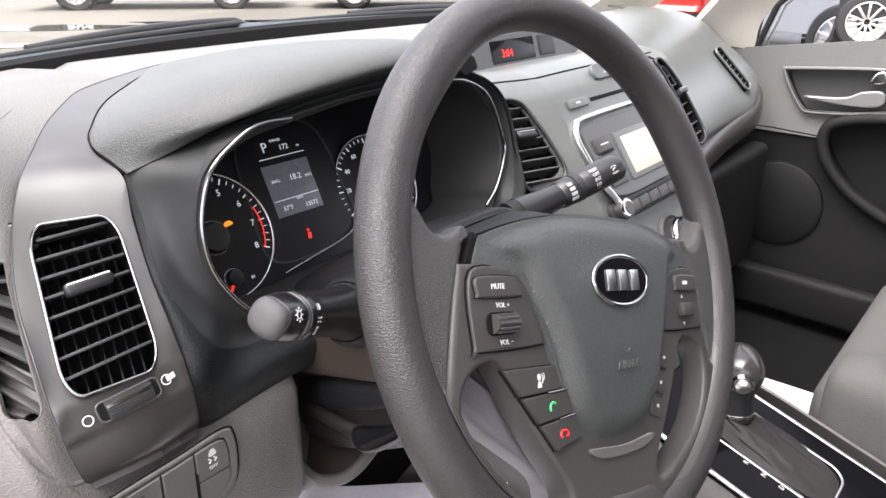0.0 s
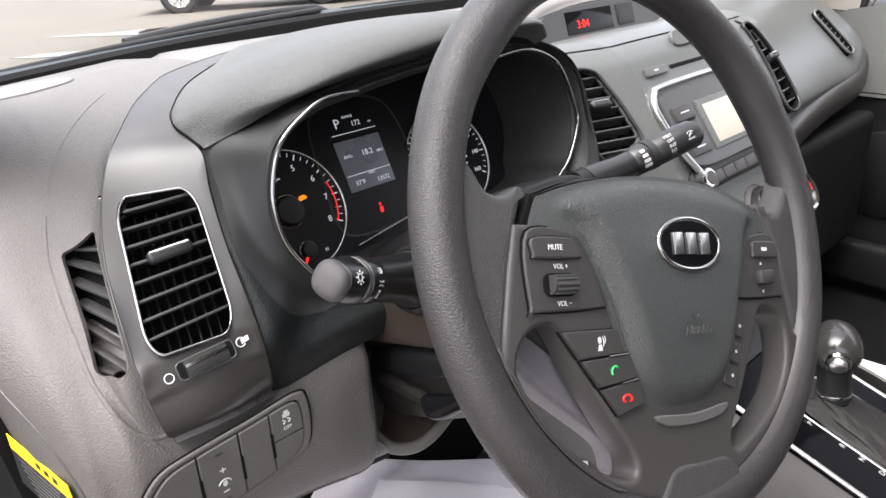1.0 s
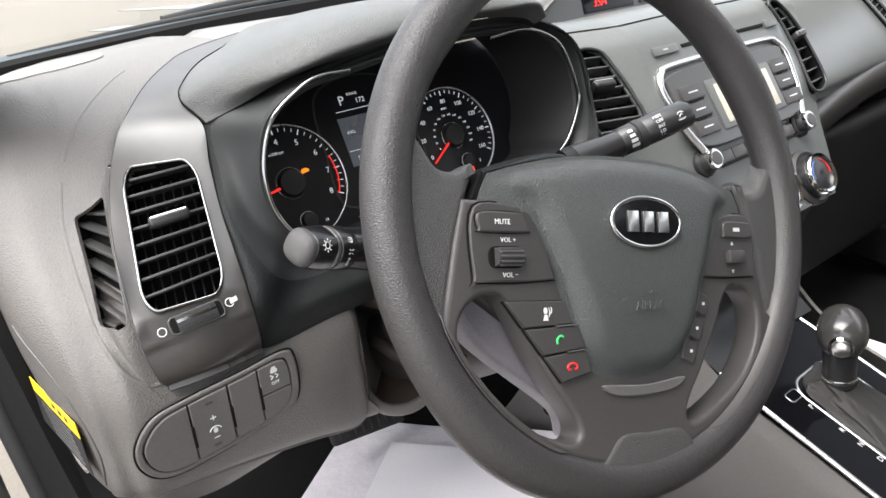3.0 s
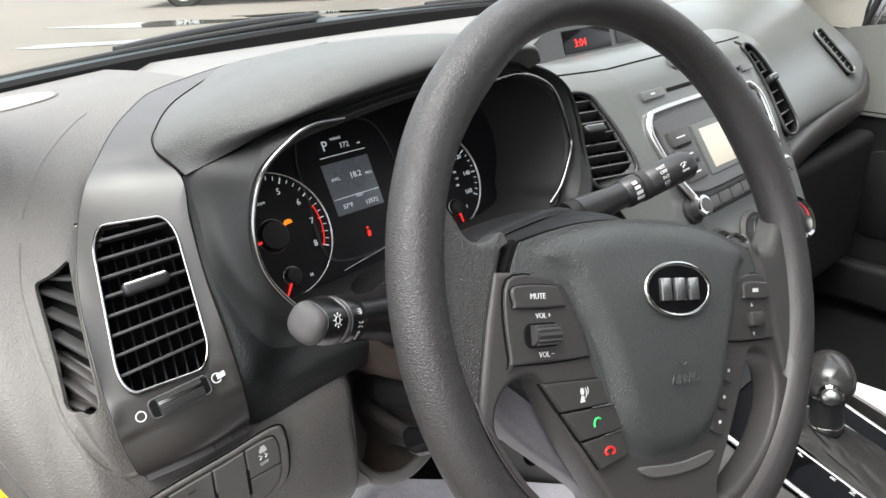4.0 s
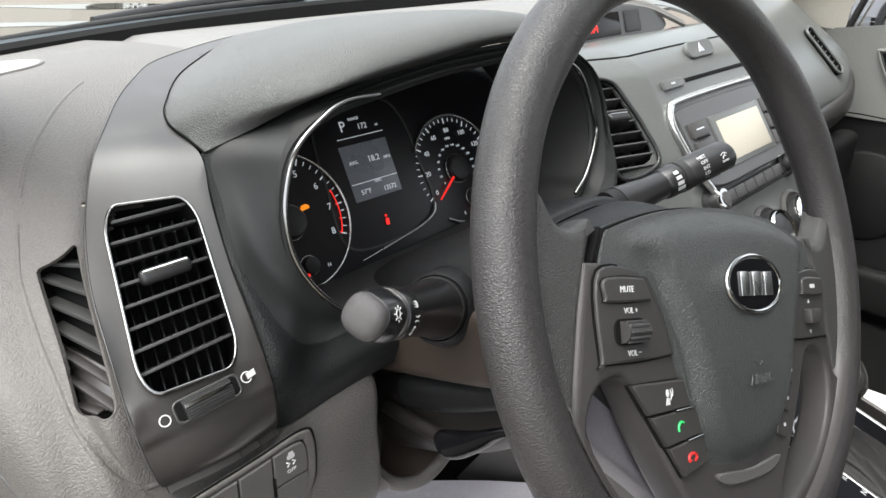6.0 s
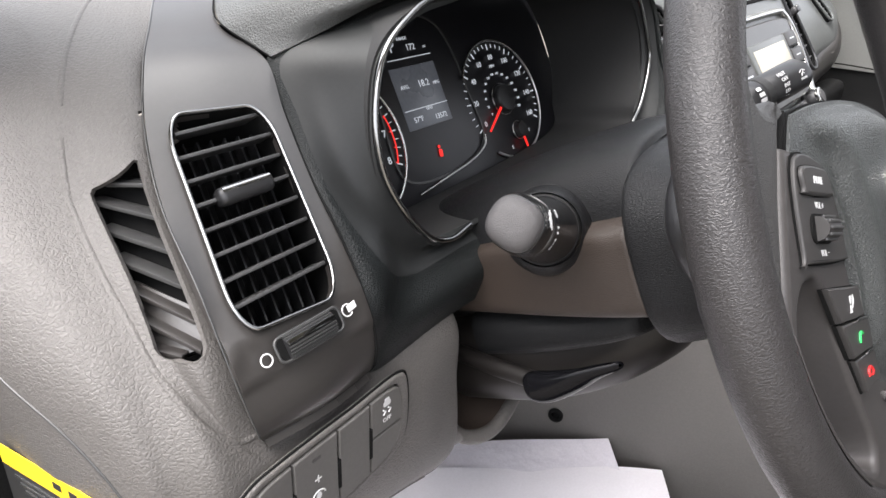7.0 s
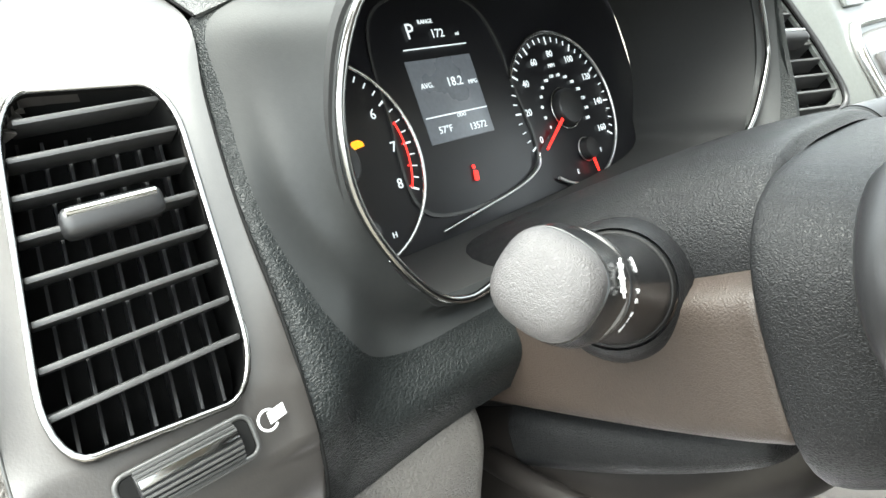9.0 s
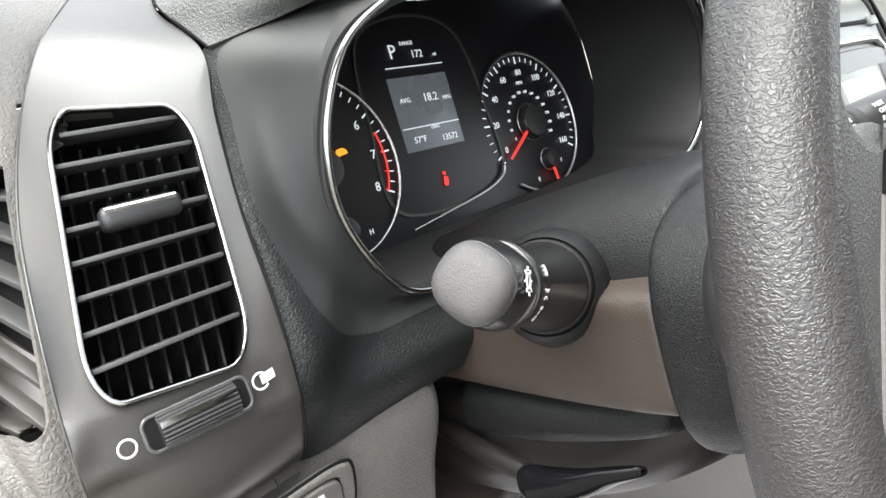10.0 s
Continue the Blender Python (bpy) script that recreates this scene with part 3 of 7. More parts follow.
left_ring = [(-0.4440, 0.2120, 0.9800), (-0.4712, 0.2120, 0.9802), (-0.4920, 0.2104, 0.9730), (-0.5165, 0.2066, 0.9570), (-0.5311, 0.2000, 0.9290), (-0.5332, 0.1939, 0.9014), (-0.5255, 0.1887, 0.8789), (-0.5076, 0.1833, 0.8555), (-0.4894, 0.1813, 0.8475), (-0.4690, 0.1820, 0.8500)]
right_ring = [(-0.2995, 0.2126, 0.9828), (-0.2577, 0.2130, 0.9843), (-0.2270, 0.2105, 0.9740), (-0.2115, 0.2068, 0.9577), (-0.2020, 0.1990, 0.9250), (-0.2025, 0.1950, 0.9080), (-0.2218, 0.1890, 0.8801), (-0.2422, 0.1857, 0.8661)]
part("gauge_ring", rod(arc_of(left_ring), 0.0018), M_FRAME, dashboard, "bright chrome half ring")
part("gauge_ring", rod(arc_of(right_ring), 0.0018), M_FRAME, dashboard, "bright chrome half ring")

# hood over the instruments
lip = [(-0.5465, 0.2590, 0.9530), (-0.522, 0.246, 0.964), (-0.490, 0.230, 0.979), (-0.450, 0.221, 0.988), (-0.388, 0.217, 0.995), (-0.345, 0.214, 1.000), (-0.300, 0.211, 1.001), (-0.262, 0.208, 0.996), (-0.246, 0.208, 0.988)]
row1 = [(-0.5490, 0.2760, 0.9595), (-0.524, 0.246, 0.976), (-0.490, 0.217, 0.988), (-0.450, 0.205, 0.998), (-0.388, 0.200, 1.006), (-0.345, 0.197, 1.010), (-0.300, 0.195, 1.010), (-0.258, 0.193, 1.009), (-0.240, 0.199, 0.996)]
row2 = [(-0.5512, 0.2955, 0.9672), (-0.522, 0.266, 0.987), (-0.486, 0.240, 1.003), (-0.446, 0.226, 1.013), (-0.388, 0.219, 1.020), (-0.345, 0.216, 1.023), (-0.300, 0.215, 1.022), (-0.250, 0.218, 1.012), (-0.232, 0.222, 1.000)]
row3 = [(-0.5370, 0.3200, 0.9765), (-0.506, 0.305, 0.993), (-0.476, 0.292, 1.006), (-0.440, 0.284, 1.014), (-0.388, 0.280, 1.019), (-0.345, 0.278, 1.021), (-0.300, 0.278, 1.019), (-0.244, 0.280, 1.008), (-0.224, 0.282, 0.996)]
row4 = [(-0.5074, 0.3597, 0.9822), (-0.481, 0.372, 0.989), (-0.455, 0.374, 1.002), (-0.425, 0.372, 1.006), (-0.388, 0.372, 1.009), (-0.345, 0.370, 1.010), (-0.300, 0.370, 1.008), (-0.245, 0.370, 1.000), (-0.220, 0.370, 0.990)]
row5 = [(-0.4640, 0.4030, 0.9858), (-0.438, 0.430, 0.9860), (-0.411, 0.448, 0.987), (-0.385, 0.460, 0.987), (-0.362, 0.470, 0.987), (-0.330, 0.482, 0.987), (-0.300, 0.492, 0.987), (-0.250, 0.507, 0.987), (-0.225, 0.512, 0.987)]
part("hood_seam", rod([tuple(p) for p in catmull([(-0.5475, 0.2580, 0.9525), (-0.5518, 0.2955, 0.9672), (-0.5378, 0.3195, 0.9767), (-0.5079, 0.3597, 0.9826), (-0.4645, 0.4035, 0.9862), (-0.4400, 0.4290, 0.9866)], 70)], 0.0005), M_VOID, dashboard, "dark seam at the hood's end")
part("cluster_hood", loft([lip, row1, row2, row3, row4, row5], 80, 50, thick=0.004), M_HOOD, dashboard, "charcoal grained hood over the gauges")

# centre fascia with room for two vents
VENT2 = [(-0.1520, 0.946), (-0.1730, 0.948), (-0.1860, 0.925), (-0.1880, 0.900), (-0.1810, 0.871), (-0.1390, 0.880), (-0.1380, 0.905), (-0.1440, 0.930)]
VENT3 = [(0.1500, 0.956), (0.1720, 0.958), (0.2050, 0.910), (0.1980, 0.862), (0.1620, 0.858), (0.1640, 0.905)]


def stack(x, s):
    """The fascia's face: s from 0 at its foot to 1 at its top seam."""
    prof = [(0.076, 0.752), (0.097, 0.781), (0.131, 0.838), (0.1490, 0.877), (0.1740, 0.915), (0.1905, 0.940), (0.2050, 0.957), (0.2280, 0.968), (0.2650, 0.972), (0.3150, 0.964)]
    y, z = catmull([(0, a, b) for a, b in prof], 60)[int(round(s * 59))][1:]
    return (x, y + 0.10 * (x - 0.01) ** 2 + 0.45 * max(0, -0.11 - x) + 0.15 * max(0, x - 0.14), z - 0.10 * (x - 0.01) ** 2)


grid = np.array([[stack(0.005 + (x - 0.005) * (1 - (0.46 if x > 0.005 else 0.40) * max(0, 1 - s * 1.7) ** 1.4), s) for x in np.linspace(-0.200, 0.225, 110)] for s in np.linspace(0, 1, 60)])
part("centre_fascia", cut(cut(sheet(grid), smooth_loop(VENT2, 5)), smooth_loop(VENT3, 5), thick=0.003), M_FASCIA, dashboard, "dark satin centre fascia")
part("fascia_seam", rod([stack(x, 0.76) for x in np.linspace(-0.20, 0.19, 30)], 0.0011), M_VOID, dashboard, "dark seam above the radio")

# passenger side
right_rows = []
for x, dy in ((0.205, 0.0), (0.24, 0.004), (0.34, 0.014), (0.45, 0.024), (0.54, 0.027), (0.60, 0.034), (0.64, 0.052), (0.668, 0.105)):
    right_rows.append([(x, 0.46 + dy, 0.985), (x, 0.36 + dy, 0.985), (x, 0.300 + dy, 0.970), (x, 0.258 + dy, 0.940), (x, 0.222 + dy, 0.904), (x, 0.190 + dy, 0.868), (x, 0.170 + dy, 0.838), (x, 0.174 + dy, 0.820)])
right_rows = [[(x, y + 0.25 * up, z + up) for x, y, z in row for up in (max(0.0, (x - 0.53) / 0.135) ** 2 * max(0.0, 0.945 - z) * 0.62,)] for row in right_rows]
part("passenger_pad", loft(right_rows, 50, 60, thick=0.004), M_FASCIA, dashboard, "dark smooth passenger pad")
strip = []
for x, dy, dz in ((0.175, 0.006, -0.035), (0.24, 0.004, -0.018), (0.34, 0.014, -0.004), (0.45, 0.024, 0.004), (0.54, 0.027, 0.010), (0.60, 0.036, 0.018), (0.645, 0.058, 0.040), (0.674, 0.115, 0.085)):
    strip.append([(x, 0.180 + dy, 0.832 + dz), (x, 0.164 + dy, 0.822 + dz), (x, 0.160 + dy, 0.800 + dz), (x, 0.168 + dy, 0.780 + dz), (x, 0.195 + dy, 0.765 + dz)])
part("passenger_strip", loft(strip, 20, 60, thick=0.004), M_POD, dashboard, "lighter grey curved strip")
part("glove_box_lid", box((0.18, 0.175, 0.53), (0.62, 0.215, 0.765), 0.018, seg=4), M_DOORLO, dashboard, "black glove box lid")
part("lower_carrier", box((-0.47, 0.29, 0.60), (0.66, 0.50, 0.80), 0.01), M_BLACK, dashboard, "black inner carrier")
# knee bolster's underside and the fold by the column
under = [[(-0.4825, 0.188, 0.799), (-0.477, 0.205, 0.800), (-0.470, 0.25, 0.80), (-0.455, 0.31, 0.80)], [(-0.4820, 0.184, 0.750), (-0.473, 0.202, 0.746), (-0.450, 0.24, 0.745), (-0.41, 0.30, 0.75)], [(-0.4820, 0.185, 0.694), (-0.462, 0.206, 0.688), (-0.425, 0.245, 0.695), (-0.380, 0.295, 0.712)], [(-0.480, 0.195, 0.684), (-0.460, 0.220, 0.682), (-0.425, 0.270, 0.690), (-0.380, 0.32, 0.71)]]
part("knee_return", loft(under, 20, 16, thick=0.003), M_KNEE, dashboard, "grey inner edge of the knee panel")
lower = [[(-0.685, 0.215, 0.708), (-0.62, 0.192, 0.708), (-0.535, 0.187, 0.702), (-0.484, 0.178, 0.705)], [(-0.683, 0.225, 0.680), (-0.62, 0.205, 0.675), (-0.535, 0.195, 0.684), (-0.474, 0.178, 0.688)], [(-0.680, 0.265, 0.640), (-0.62, 0.245, 0.640), (-0.54, 0.225, 0.668), (-0.478, 0.200, 0.676)], [(-0.68, 0.34, 0.62), (-0.62, 0.34, 0.625), (-0.55, 0.30, 0.66), (-0.49, 0.27, 0.68)]]
part("lower_cover", loft(lower, 24, 20, thick=0.003), M_KNEE, dashboard, "light grey lower cover under the knee panel")
lip_path = catmull([(-0.4800, 0.1960, 0.716), (-0.4785, 0.1900, 0.700), (-0.468, 0.182, 0.683), (-0.449, 0.176, 0.6745), (-0.427, 0.1755, 0.6745), (-0.395, 0.181, 0.684), (-0.355, 0.192, 0.702)], 40)
part("lower_lip", rod([tuple(p) for p in lip_path], 0.0055, sides=5), M_KNEE, dashboard, "grey rolled edge under the column")
part("lip_back", sheet(np.array([[tuple(Vector(p) + Vector((0, dy, dz))) for p in lip_path] for dy, dz in ((0.002, 0.004), (0.03, 0.008), (0.07, 0.03))]), thick=0.003), M_COL, dashboard, "dark inner face behind the rolled edge")


# ---- steering wheel ----
HUB = Vector((-0.3790, 0.0, 0.900))
AXIS = Vector((0, 0.910, -0.4145)).normalized()
COL_X, COL_Y = Vector((1, 0, 0)), Vector((0, 0.4145, 0.910)).normalized()
COLUMN = frame_of(HUB, COL_X, COL_Y)          # third axis points at the driver
WHEEL = COLUMN @ pose(0, 0, 0, 0, 0, -18.5)   # turned a little to the right


def at_wheel(u, v, w, turn=0.0):
    return WHEEL @ pose(u, v, w, 0, 0, turn)


steering_wheel = thing("steering_wheel", tuple(HUB), "dark grey leather-grained steering wheel, slightly turned", "steering wheel")


RIM_N = Vector((-0.0152, -1.0, 0.4556)).normalized()
RIM_X = Vector((0, 0, 1)).cross(RIM_N).normalized()
RIM = frame_of((-0.3721, -0.0015, 0.9023), RIM_X, RIM_N.cross(RIM_X)) @ pose(0, 0, 0, 0, 0, -18.5)


def wheel_rim():
    """The rim: a tube that swells at the thumb grips and beside the lower spoke, with its length and girth as UV in metres."""
    bm = bmesh.new()
    uv = bm.loops.layers.uv.new("UVMap")
    R, n, k = 0.1726, 200, 28
    rings = []
    for i in range(n):
        a = 2 * math.pi * i / n
        deg = math.degrees(a) % 360
        grip = sum(math.exp(-((deg - c) / 13) ** 2) for c in (38, 142))
        low = math.exp(-((deg - 270) / 40) ** 2)
        out = 0.0042 * math.exp(-((deg - 236) / 20) ** 2) + 0.0018 * math.exp(-((deg - 312) / 18) ** 2)
        ring_v = []
        for j in range(k):
            b = 2 * math.pi * j / k
            rad = 0.0140 + 0.0030 * grip * max(0, -math.cos(b)) + 0.0012 * low
            r = R + rad * math.cos(b) + out * max(0, math.cos(b))
            w = 0.0146 * math.sin(b) * (1 + 0.10 * grip)
            ring_v.append(bm.verts.new((r * math.cos(a), r * math.sin(a), w)))
        rings.append(ring_v)
    for i in range(n):
        p, q = rings[i], rings[(i + 1) % n]
        for j in range(k):
            f = bm.faces.new((p[j], q[j], q[(j + 1) % k], p[(j + 1) % k]))
            for lp, (di, dj) in zip(f.loops, ((0, 0), (1, 0), (1, 1), (0, 1))):
                lp[uv].uv = (2 * math.pi * R * (i + di) / n, 0.0915 * (j + dj) / k)
    bmesh.ops.recalc_face_normals(bm, faces=bm.faces[:])
    bm.transform(RIM)
    return bm


part("rim", wheel_rim(), M_RIM, steering_wheel, "grained leather rim")
HOLE = [(0.103, -0.050), (0.120, -0.053), (0.130, -0.066), (0.128, -0.088), (0.112, -0.110), (0.088, -0.126), (0.060, -0.1375), (0.049, -0.137), (0.050, -0.126), (0.066, -0.104), (0.082, -0.080), (0.093, -0.060)]
arc_low = [(0.0055 + 0.162 * math.cos(radians(a)), 0.003 + 0.162 * math.sin(radians(a))) for a in range(-28, -153, -5)]
TRIM = [(0.1245, 0.004), (0.131, -0.020), (0.137, -0.048), (0.141, -0.068)] + arc_low + [(-0.141, -0.068), (-0.137, -0.048), (-0.131, -0.020), (-0.1245, 0.004)]
part("spoke_trim", plate([TRIM, smooth_loop(HOLE, 5), smooth_loop(mirrored(HOLE), 5)], 0.0105, 0.0035, WHEEL @ pose(0, 0, 0.0005), 3), M_TRIM, steering_wheel, "satin dark grey spoke trim")
SPOKE = [(0.170, 0.052), (0.152, 0.034), (0.142, 0.021), (0.130, 0.019), (0.117, 0.024), (0.1235, 0.003), (0.131, -0.021), (0.137, -0.049), (0.144, -0.074), (0.168, -0.060), (0.176, -0.01)]
for side in (SPOKE, mirrored(SPOKE)):
    part("spoke_cover", plate([smooth_loop(side, 6)], 0.0100, 0.0060, WHEEL @ pose(0.004, 0.001, -0.001), 4), M_SPOKE, steering_wheel, "grained leather spoke")
for d0, d1 in ((-18, -70), (-162, -110)):      # satin trim that laps over the rim's inner flank
    grid = []
    for f in np.linspace(0, 1, 26):
        a = radians(d0 + (d1 - d0) * f)
        b0 = 128 + 60 * max(0, 1 - f / 0.22) ** 2 + 40 * max(0, (f - 0.85) / 0.15) ** 2
        grid.append([RIM @ Vector(((0.1726 + 0.0148 * math.cos(radians(b))) * math.cos(a), (0.1726 + 0.0148 * math.cos(radians(b))) * math.sin(a), 0.0154 * math.sin(radians(b)))) for b in np.linspace(b0, 214, 12)])
    part("rim_trim", sheet(np.array(grid), thick=0.0006), M_TRIM, steering_wheel, "satin dark grey trim over the rim's inner side")
LOWER = [(-0.037, -0.160), (-0.027, -0.1500), (-0.014, -0.1392), (0.012, -0.1398), (0.038, -0.1408), (0.051, -0.1515), (0.062, -0.160), (0.055, -0.169), (-0.032, -0.169)]
part("lower_insert", plate([smooth_loop(LOWER, 6)], 0.0120, 0.003, WHEEL @ pose(0, 0, 0.0003), 4), M_SPOKE, steering_wheel, "grained leather insert of the lower spoke")
PADL = [(0.0, 0.0352), (0.030, 0.0345), (0.060, 0.0312), (0.085, 0.0260), (0.1045, 0.0205), (0.1095, 0.0180), (0.1160, 0.0045), (0.1130, 0.0022), (0.098, 0.0022), (0.0890, 0.0002), (0.0825, -0.0060), (0.0715, -0.0260), (0.0625, -0.0470), (0.0555, -0.0680), (0.0455, -0.0900), (0.0385, -0.0990), (0.026, -0.1045), (0.0, -0.1068)]
PAD = [(x + 0.003, y) for x, y in PADL] + [(-x + 0.003, y) for x, y in PADL[-2:0:-1]]
part("airbag_cover", pillow(smooth_loop(PAD, 5), 0.0108, 0.0185, WHEEL, rings=24, power=2.4, lip=0.010, soft=0.013, dome=0.0075), M_PAD, steering_wheel, "black grained airbag cover")
part("pad_gap", plate([smooth_loop([(0.003 + 1.012 * (x - 0.003), y + 0.001 if y > 0.01 else 1.022 * (y + 0.036) - 0.036) for x, y in PAD], 5)], 0.002, 0, WHEEL @ pose(0, 0, 0.0068)), M_VOID, steering_wheel, "dark gap round the airbag cover")
for sx in (-1, 1):
    part("spoke_cap", box((-0.0011, -0.0095, -0.004), (0.0011, 0.0095, 0.0085), 0.0008, WHEEL @ pose(sx * 0.1155 + 0.003, 0.0125, 0, 0, 0, sx * 25)), M_VOID, steering_wheel, "small black end cap")
part("silver_blade", plate([smooth_loop([(-0.028, -0.1075), (0.008, -0.1100), (0.044, -0.1080), (0.035, -0.1150), (0.008, -0.1168), (-0.019, -0.1145)], 5)], 0.0015, 0.001, WHEEL @ pose(0, 0, 0.0115)), M_SHINE, steering_wheel, "shiny lower lip under the cover")


def ellipse(a, b, n=40, cx=0.0, cy=0.0):
    return [(cx + a * math.cos(2 * math.pi * i / n), cy + b * math.sin(2 * math.pi * i / n)) for i in range(n)]


badge = part("badge", plate([ellipse(0.0300, 0.0150)], 0.002, 0.001, at_wheel(0.0035, -0.0080, 0.0252)), M_GLOSS, steering_wheel, "gloss black oval badge")
part("badge_ring", rod([(x, y, 0) for x, y in ellipse(0.0306, 0.0156)], 0.0015, True, at_wheel(0.0035, -0.0080, 0.0264)), M_CHROME, badge, "chrome oval ring")
for u in (-0.0135, 0.0, 0.0135):
    part("badge_block", box((-0.0046, -0.0066, -0.0006), (0.0046, 0.0066, 0.0008), 0.0004, at_wheel(u + 0.0035, -0.0080, 0.0276)), M_SATIN, badge, "raised silver block")



def gap_under(loop, w=0.0109, grow=0.0011):
    """A dark gap that shows as a thin line round a switch."""
    cx, cy = sum(p[0] for p in loop) / len(loop), sum(p[1] for p in loop) / len(loop)
    out = []
    for x, y in loop:
        d = math.hypot(x - cx, y - cy)
        out.append((cx + (x - cx) * (1 + grow / d), cy + (y - cy) * (1 + grow / d)))
    part("switch_gap", plate([out], 0.0008, 0, at_wheel(0, 0, w)), M_VOID, steering_wheel)


# left controls
LP = [(-0.1185, -0.0005), (-0.0800, -0.0015), (-0.0745, -0.0060), (-0.0645, -0.0380), (-0.0680, -0.0425), (-0.1170, -0.0430), (-0.1205, -0.0400)]
part("switch_panel", plate([smooth_loop(LP, 6)], 0.002, 0.001, at_wheel(0, 0, 0.0115)), M_BTN, steering_wheel, "dark switch panel")
gap_under(smooth_loop(LP, 6))
MUTE = [(-0.1165, -0.0040), (-0.0900, -0.0035), (-0.0855, -0.0060), (-0.0815, -0.0135), (-0.0840, -0.0150), (-0.1150, -0.0150), (-0.1175, -0.0130)]
part("mute_button", plate([smooth_loop(MUTE, 6)], 0.0022, 0.0012, at_wheel(0, 0, 0.0135)), M_BTN, steering_wheel, "soft black button")
gap_under(smooth_loop(MUTE, 6), 0.0130, 0.0007)
part("button_print", words("MUTE", 0.0043, at_wheel(-0.1015, -0.0092, 0.0159)), M_MARK, steering_wheel, "white lettering")
part("button_print", words("VOL +", 0.0040, at_wheel(-0.0965, -0.0192, 0.0137)), M_MARK, steering_wheel, "white lettering")
part("button_print", words("VOL \u2212", 0.0040, at_wheel(-0.0960, -0.0392, 0.0137)), M_MARK, steering_wheel, "white lettering")
part("rocker_recess", plate([rounded(0.025, 0.0125, 0.005, cx=-0.0985, cy=-0.0290)], 0.0006, 0.0003, at_wheel(0, 0, 0.0138)), M_VOID, steering_wheel, "dark recess of the volume rocker")
part("volume_rocker", rod([(-0.1070, -0.0290, 0), (-0.0890, -0.0290, 0)], 0.0052, False, at_wheel(0, 0, 0.0145), 4), M_BTN, steering_wheel, "ribbed volume rocker")
for k in range(5):
    a = radians(30 + 30 * k)
    part("rocker_rib", box((-0.0079, -0.0006, -0.0004), (0.0079, 0.0006, 0.0006), 0.0003, at_wheel(-0.0980, -0.0290 + 0.0054 * math.cos(a), 0.0145 + 0.0054 * math.sin(a))), M_SLAT, steering_wheel)
# phone keys step down the lower spoke
for k, (name, icon) in enumerate((("voice_key", M_MARK), ("call_key", M_GREEN), ("hang_up_key", M_RED))):
    def key(s, t):
        lft = Vector((-0.1015 + 0.0400 * s, -0.0535 - 0.0495 * s))
        rgt = Vector((-0.0510 + 0.0120 * s, -0.0545 - 0.0445 * s))
        return tuple(lft.lerp(rgt, t))
    a, b = k / 3 + 0.012, (k + 1) / 3 - 0.012
    loop = [key(a, 0), key(a, 0.93), key(a + 0.03, 1), key(b - 0.03, 1), key(b, 0.93), key(b, 0)]
    gap_under(loop)
    part(name, plate([loop], 0.0018, 0.0009, at_wheel(0, 0, 0.0125)), M_BTN, steering_wheel, "soft dark key on the spoke")
    if k:
        p, q = key(k / 3, 0.52), key(k / 3, 0.97)
        part("key_blade", rod([(*p, 0), (*q, 0)], 0.0006, False, at_wheel(0, 0, 0.0146)), M_CHROME, steering_wheel, "thin silver blade")
    cu, cv = key((a + b) / 2, 0.50)
    if k == 0:
        marks = [words(")", 0.006, at_wheel(cu + 0.002, cv + 0.001, 0.0146)), words(")", 0.0045, at_wheel(cu + 0.0035, cv + 0.002, 0.0146)), plate([ellipse(0.0014, 0.0019)], 0.0001, 0, at_wheel(cu - 0.001, cv + 0.0015, 0.0146)), plate([[(-0.0030, -0.0042), (0.0008, -0.0042), (0.0002, -0.0008), (-0.0018, -0.0008)]], 0.0001, 0, at_wheel(cu, cv, 0.0146))]
    elif k == 1:
        marks = [rod([(0.003 * math.cos(t), 0.003 * math.sin(t), 0) for t in np.linspace(0.9, 3.6, 12)], 0.0007, False, at_wheel(cu + 0.001, cv - 0.001, 0.0144))]
    else:
        marks = [rod([(0.0036 * math.cos(t), 0.0022 * math.sin(t), 0) for t in np.linspace(-0.2, 3.34, 12)], 0.0008, False, at_wheel(cu, cv - 0.001, 0.0144)), rod([(-0.0036, -0.0012, 0), (-0.0016, -0.0012, 0)], 0.0007, False, at_wheel(cu, cv - 0.001, 0.0144)), rod([(0.0036, -0.0012, 0), (0.0016, -0.0012, 0)], 0.0007, False, at_wheel(cu, cv - 0.001, 0.0144))]
    part("key_icon", merged(marks), icon, steering_wheel)
# right controls
part("switch_panel", plate([smooth_loop(mirrored(LP), 6)], 0.002, 0.001, at_wheel(0.006, 0, 0.0115)), M_BTN, steering_wheel, "dark switch panel")
gap_under([(x + 0.006, y) for x, y in smooth_loop(mirrored(LP), 6)])
RB = [(0.0900, -0.0040), (0.1150, -0.0040), (0.1175, -0.0060), (0.1165, -0.0150), (0.0885, -0.0150), (0.0868, -0.0130)]
part("mode_button", plate([smooth_loop(RB, 6)], 0.0022, 0.0012, at_wheel(0.006, 0, 0.0135)), M_BTN, steering_wheel, "soft black button")
part("button_print", box((-0.0035, -0.0013, 0), (0.0035, 0.0013, 0.0002), 0, at_wheel(0.1065, -0.0095, 0.0158)), M_MARK, steering_wheel)
part("seek_rocker", box((-0.0085, -0.0048, 0), (0.0085, 0.0048, 0.006), 0.002, at_wheel(0.103, -0.0290, 0.0130)), M_BTN, steering_wheel, "ribbed seek rocker")
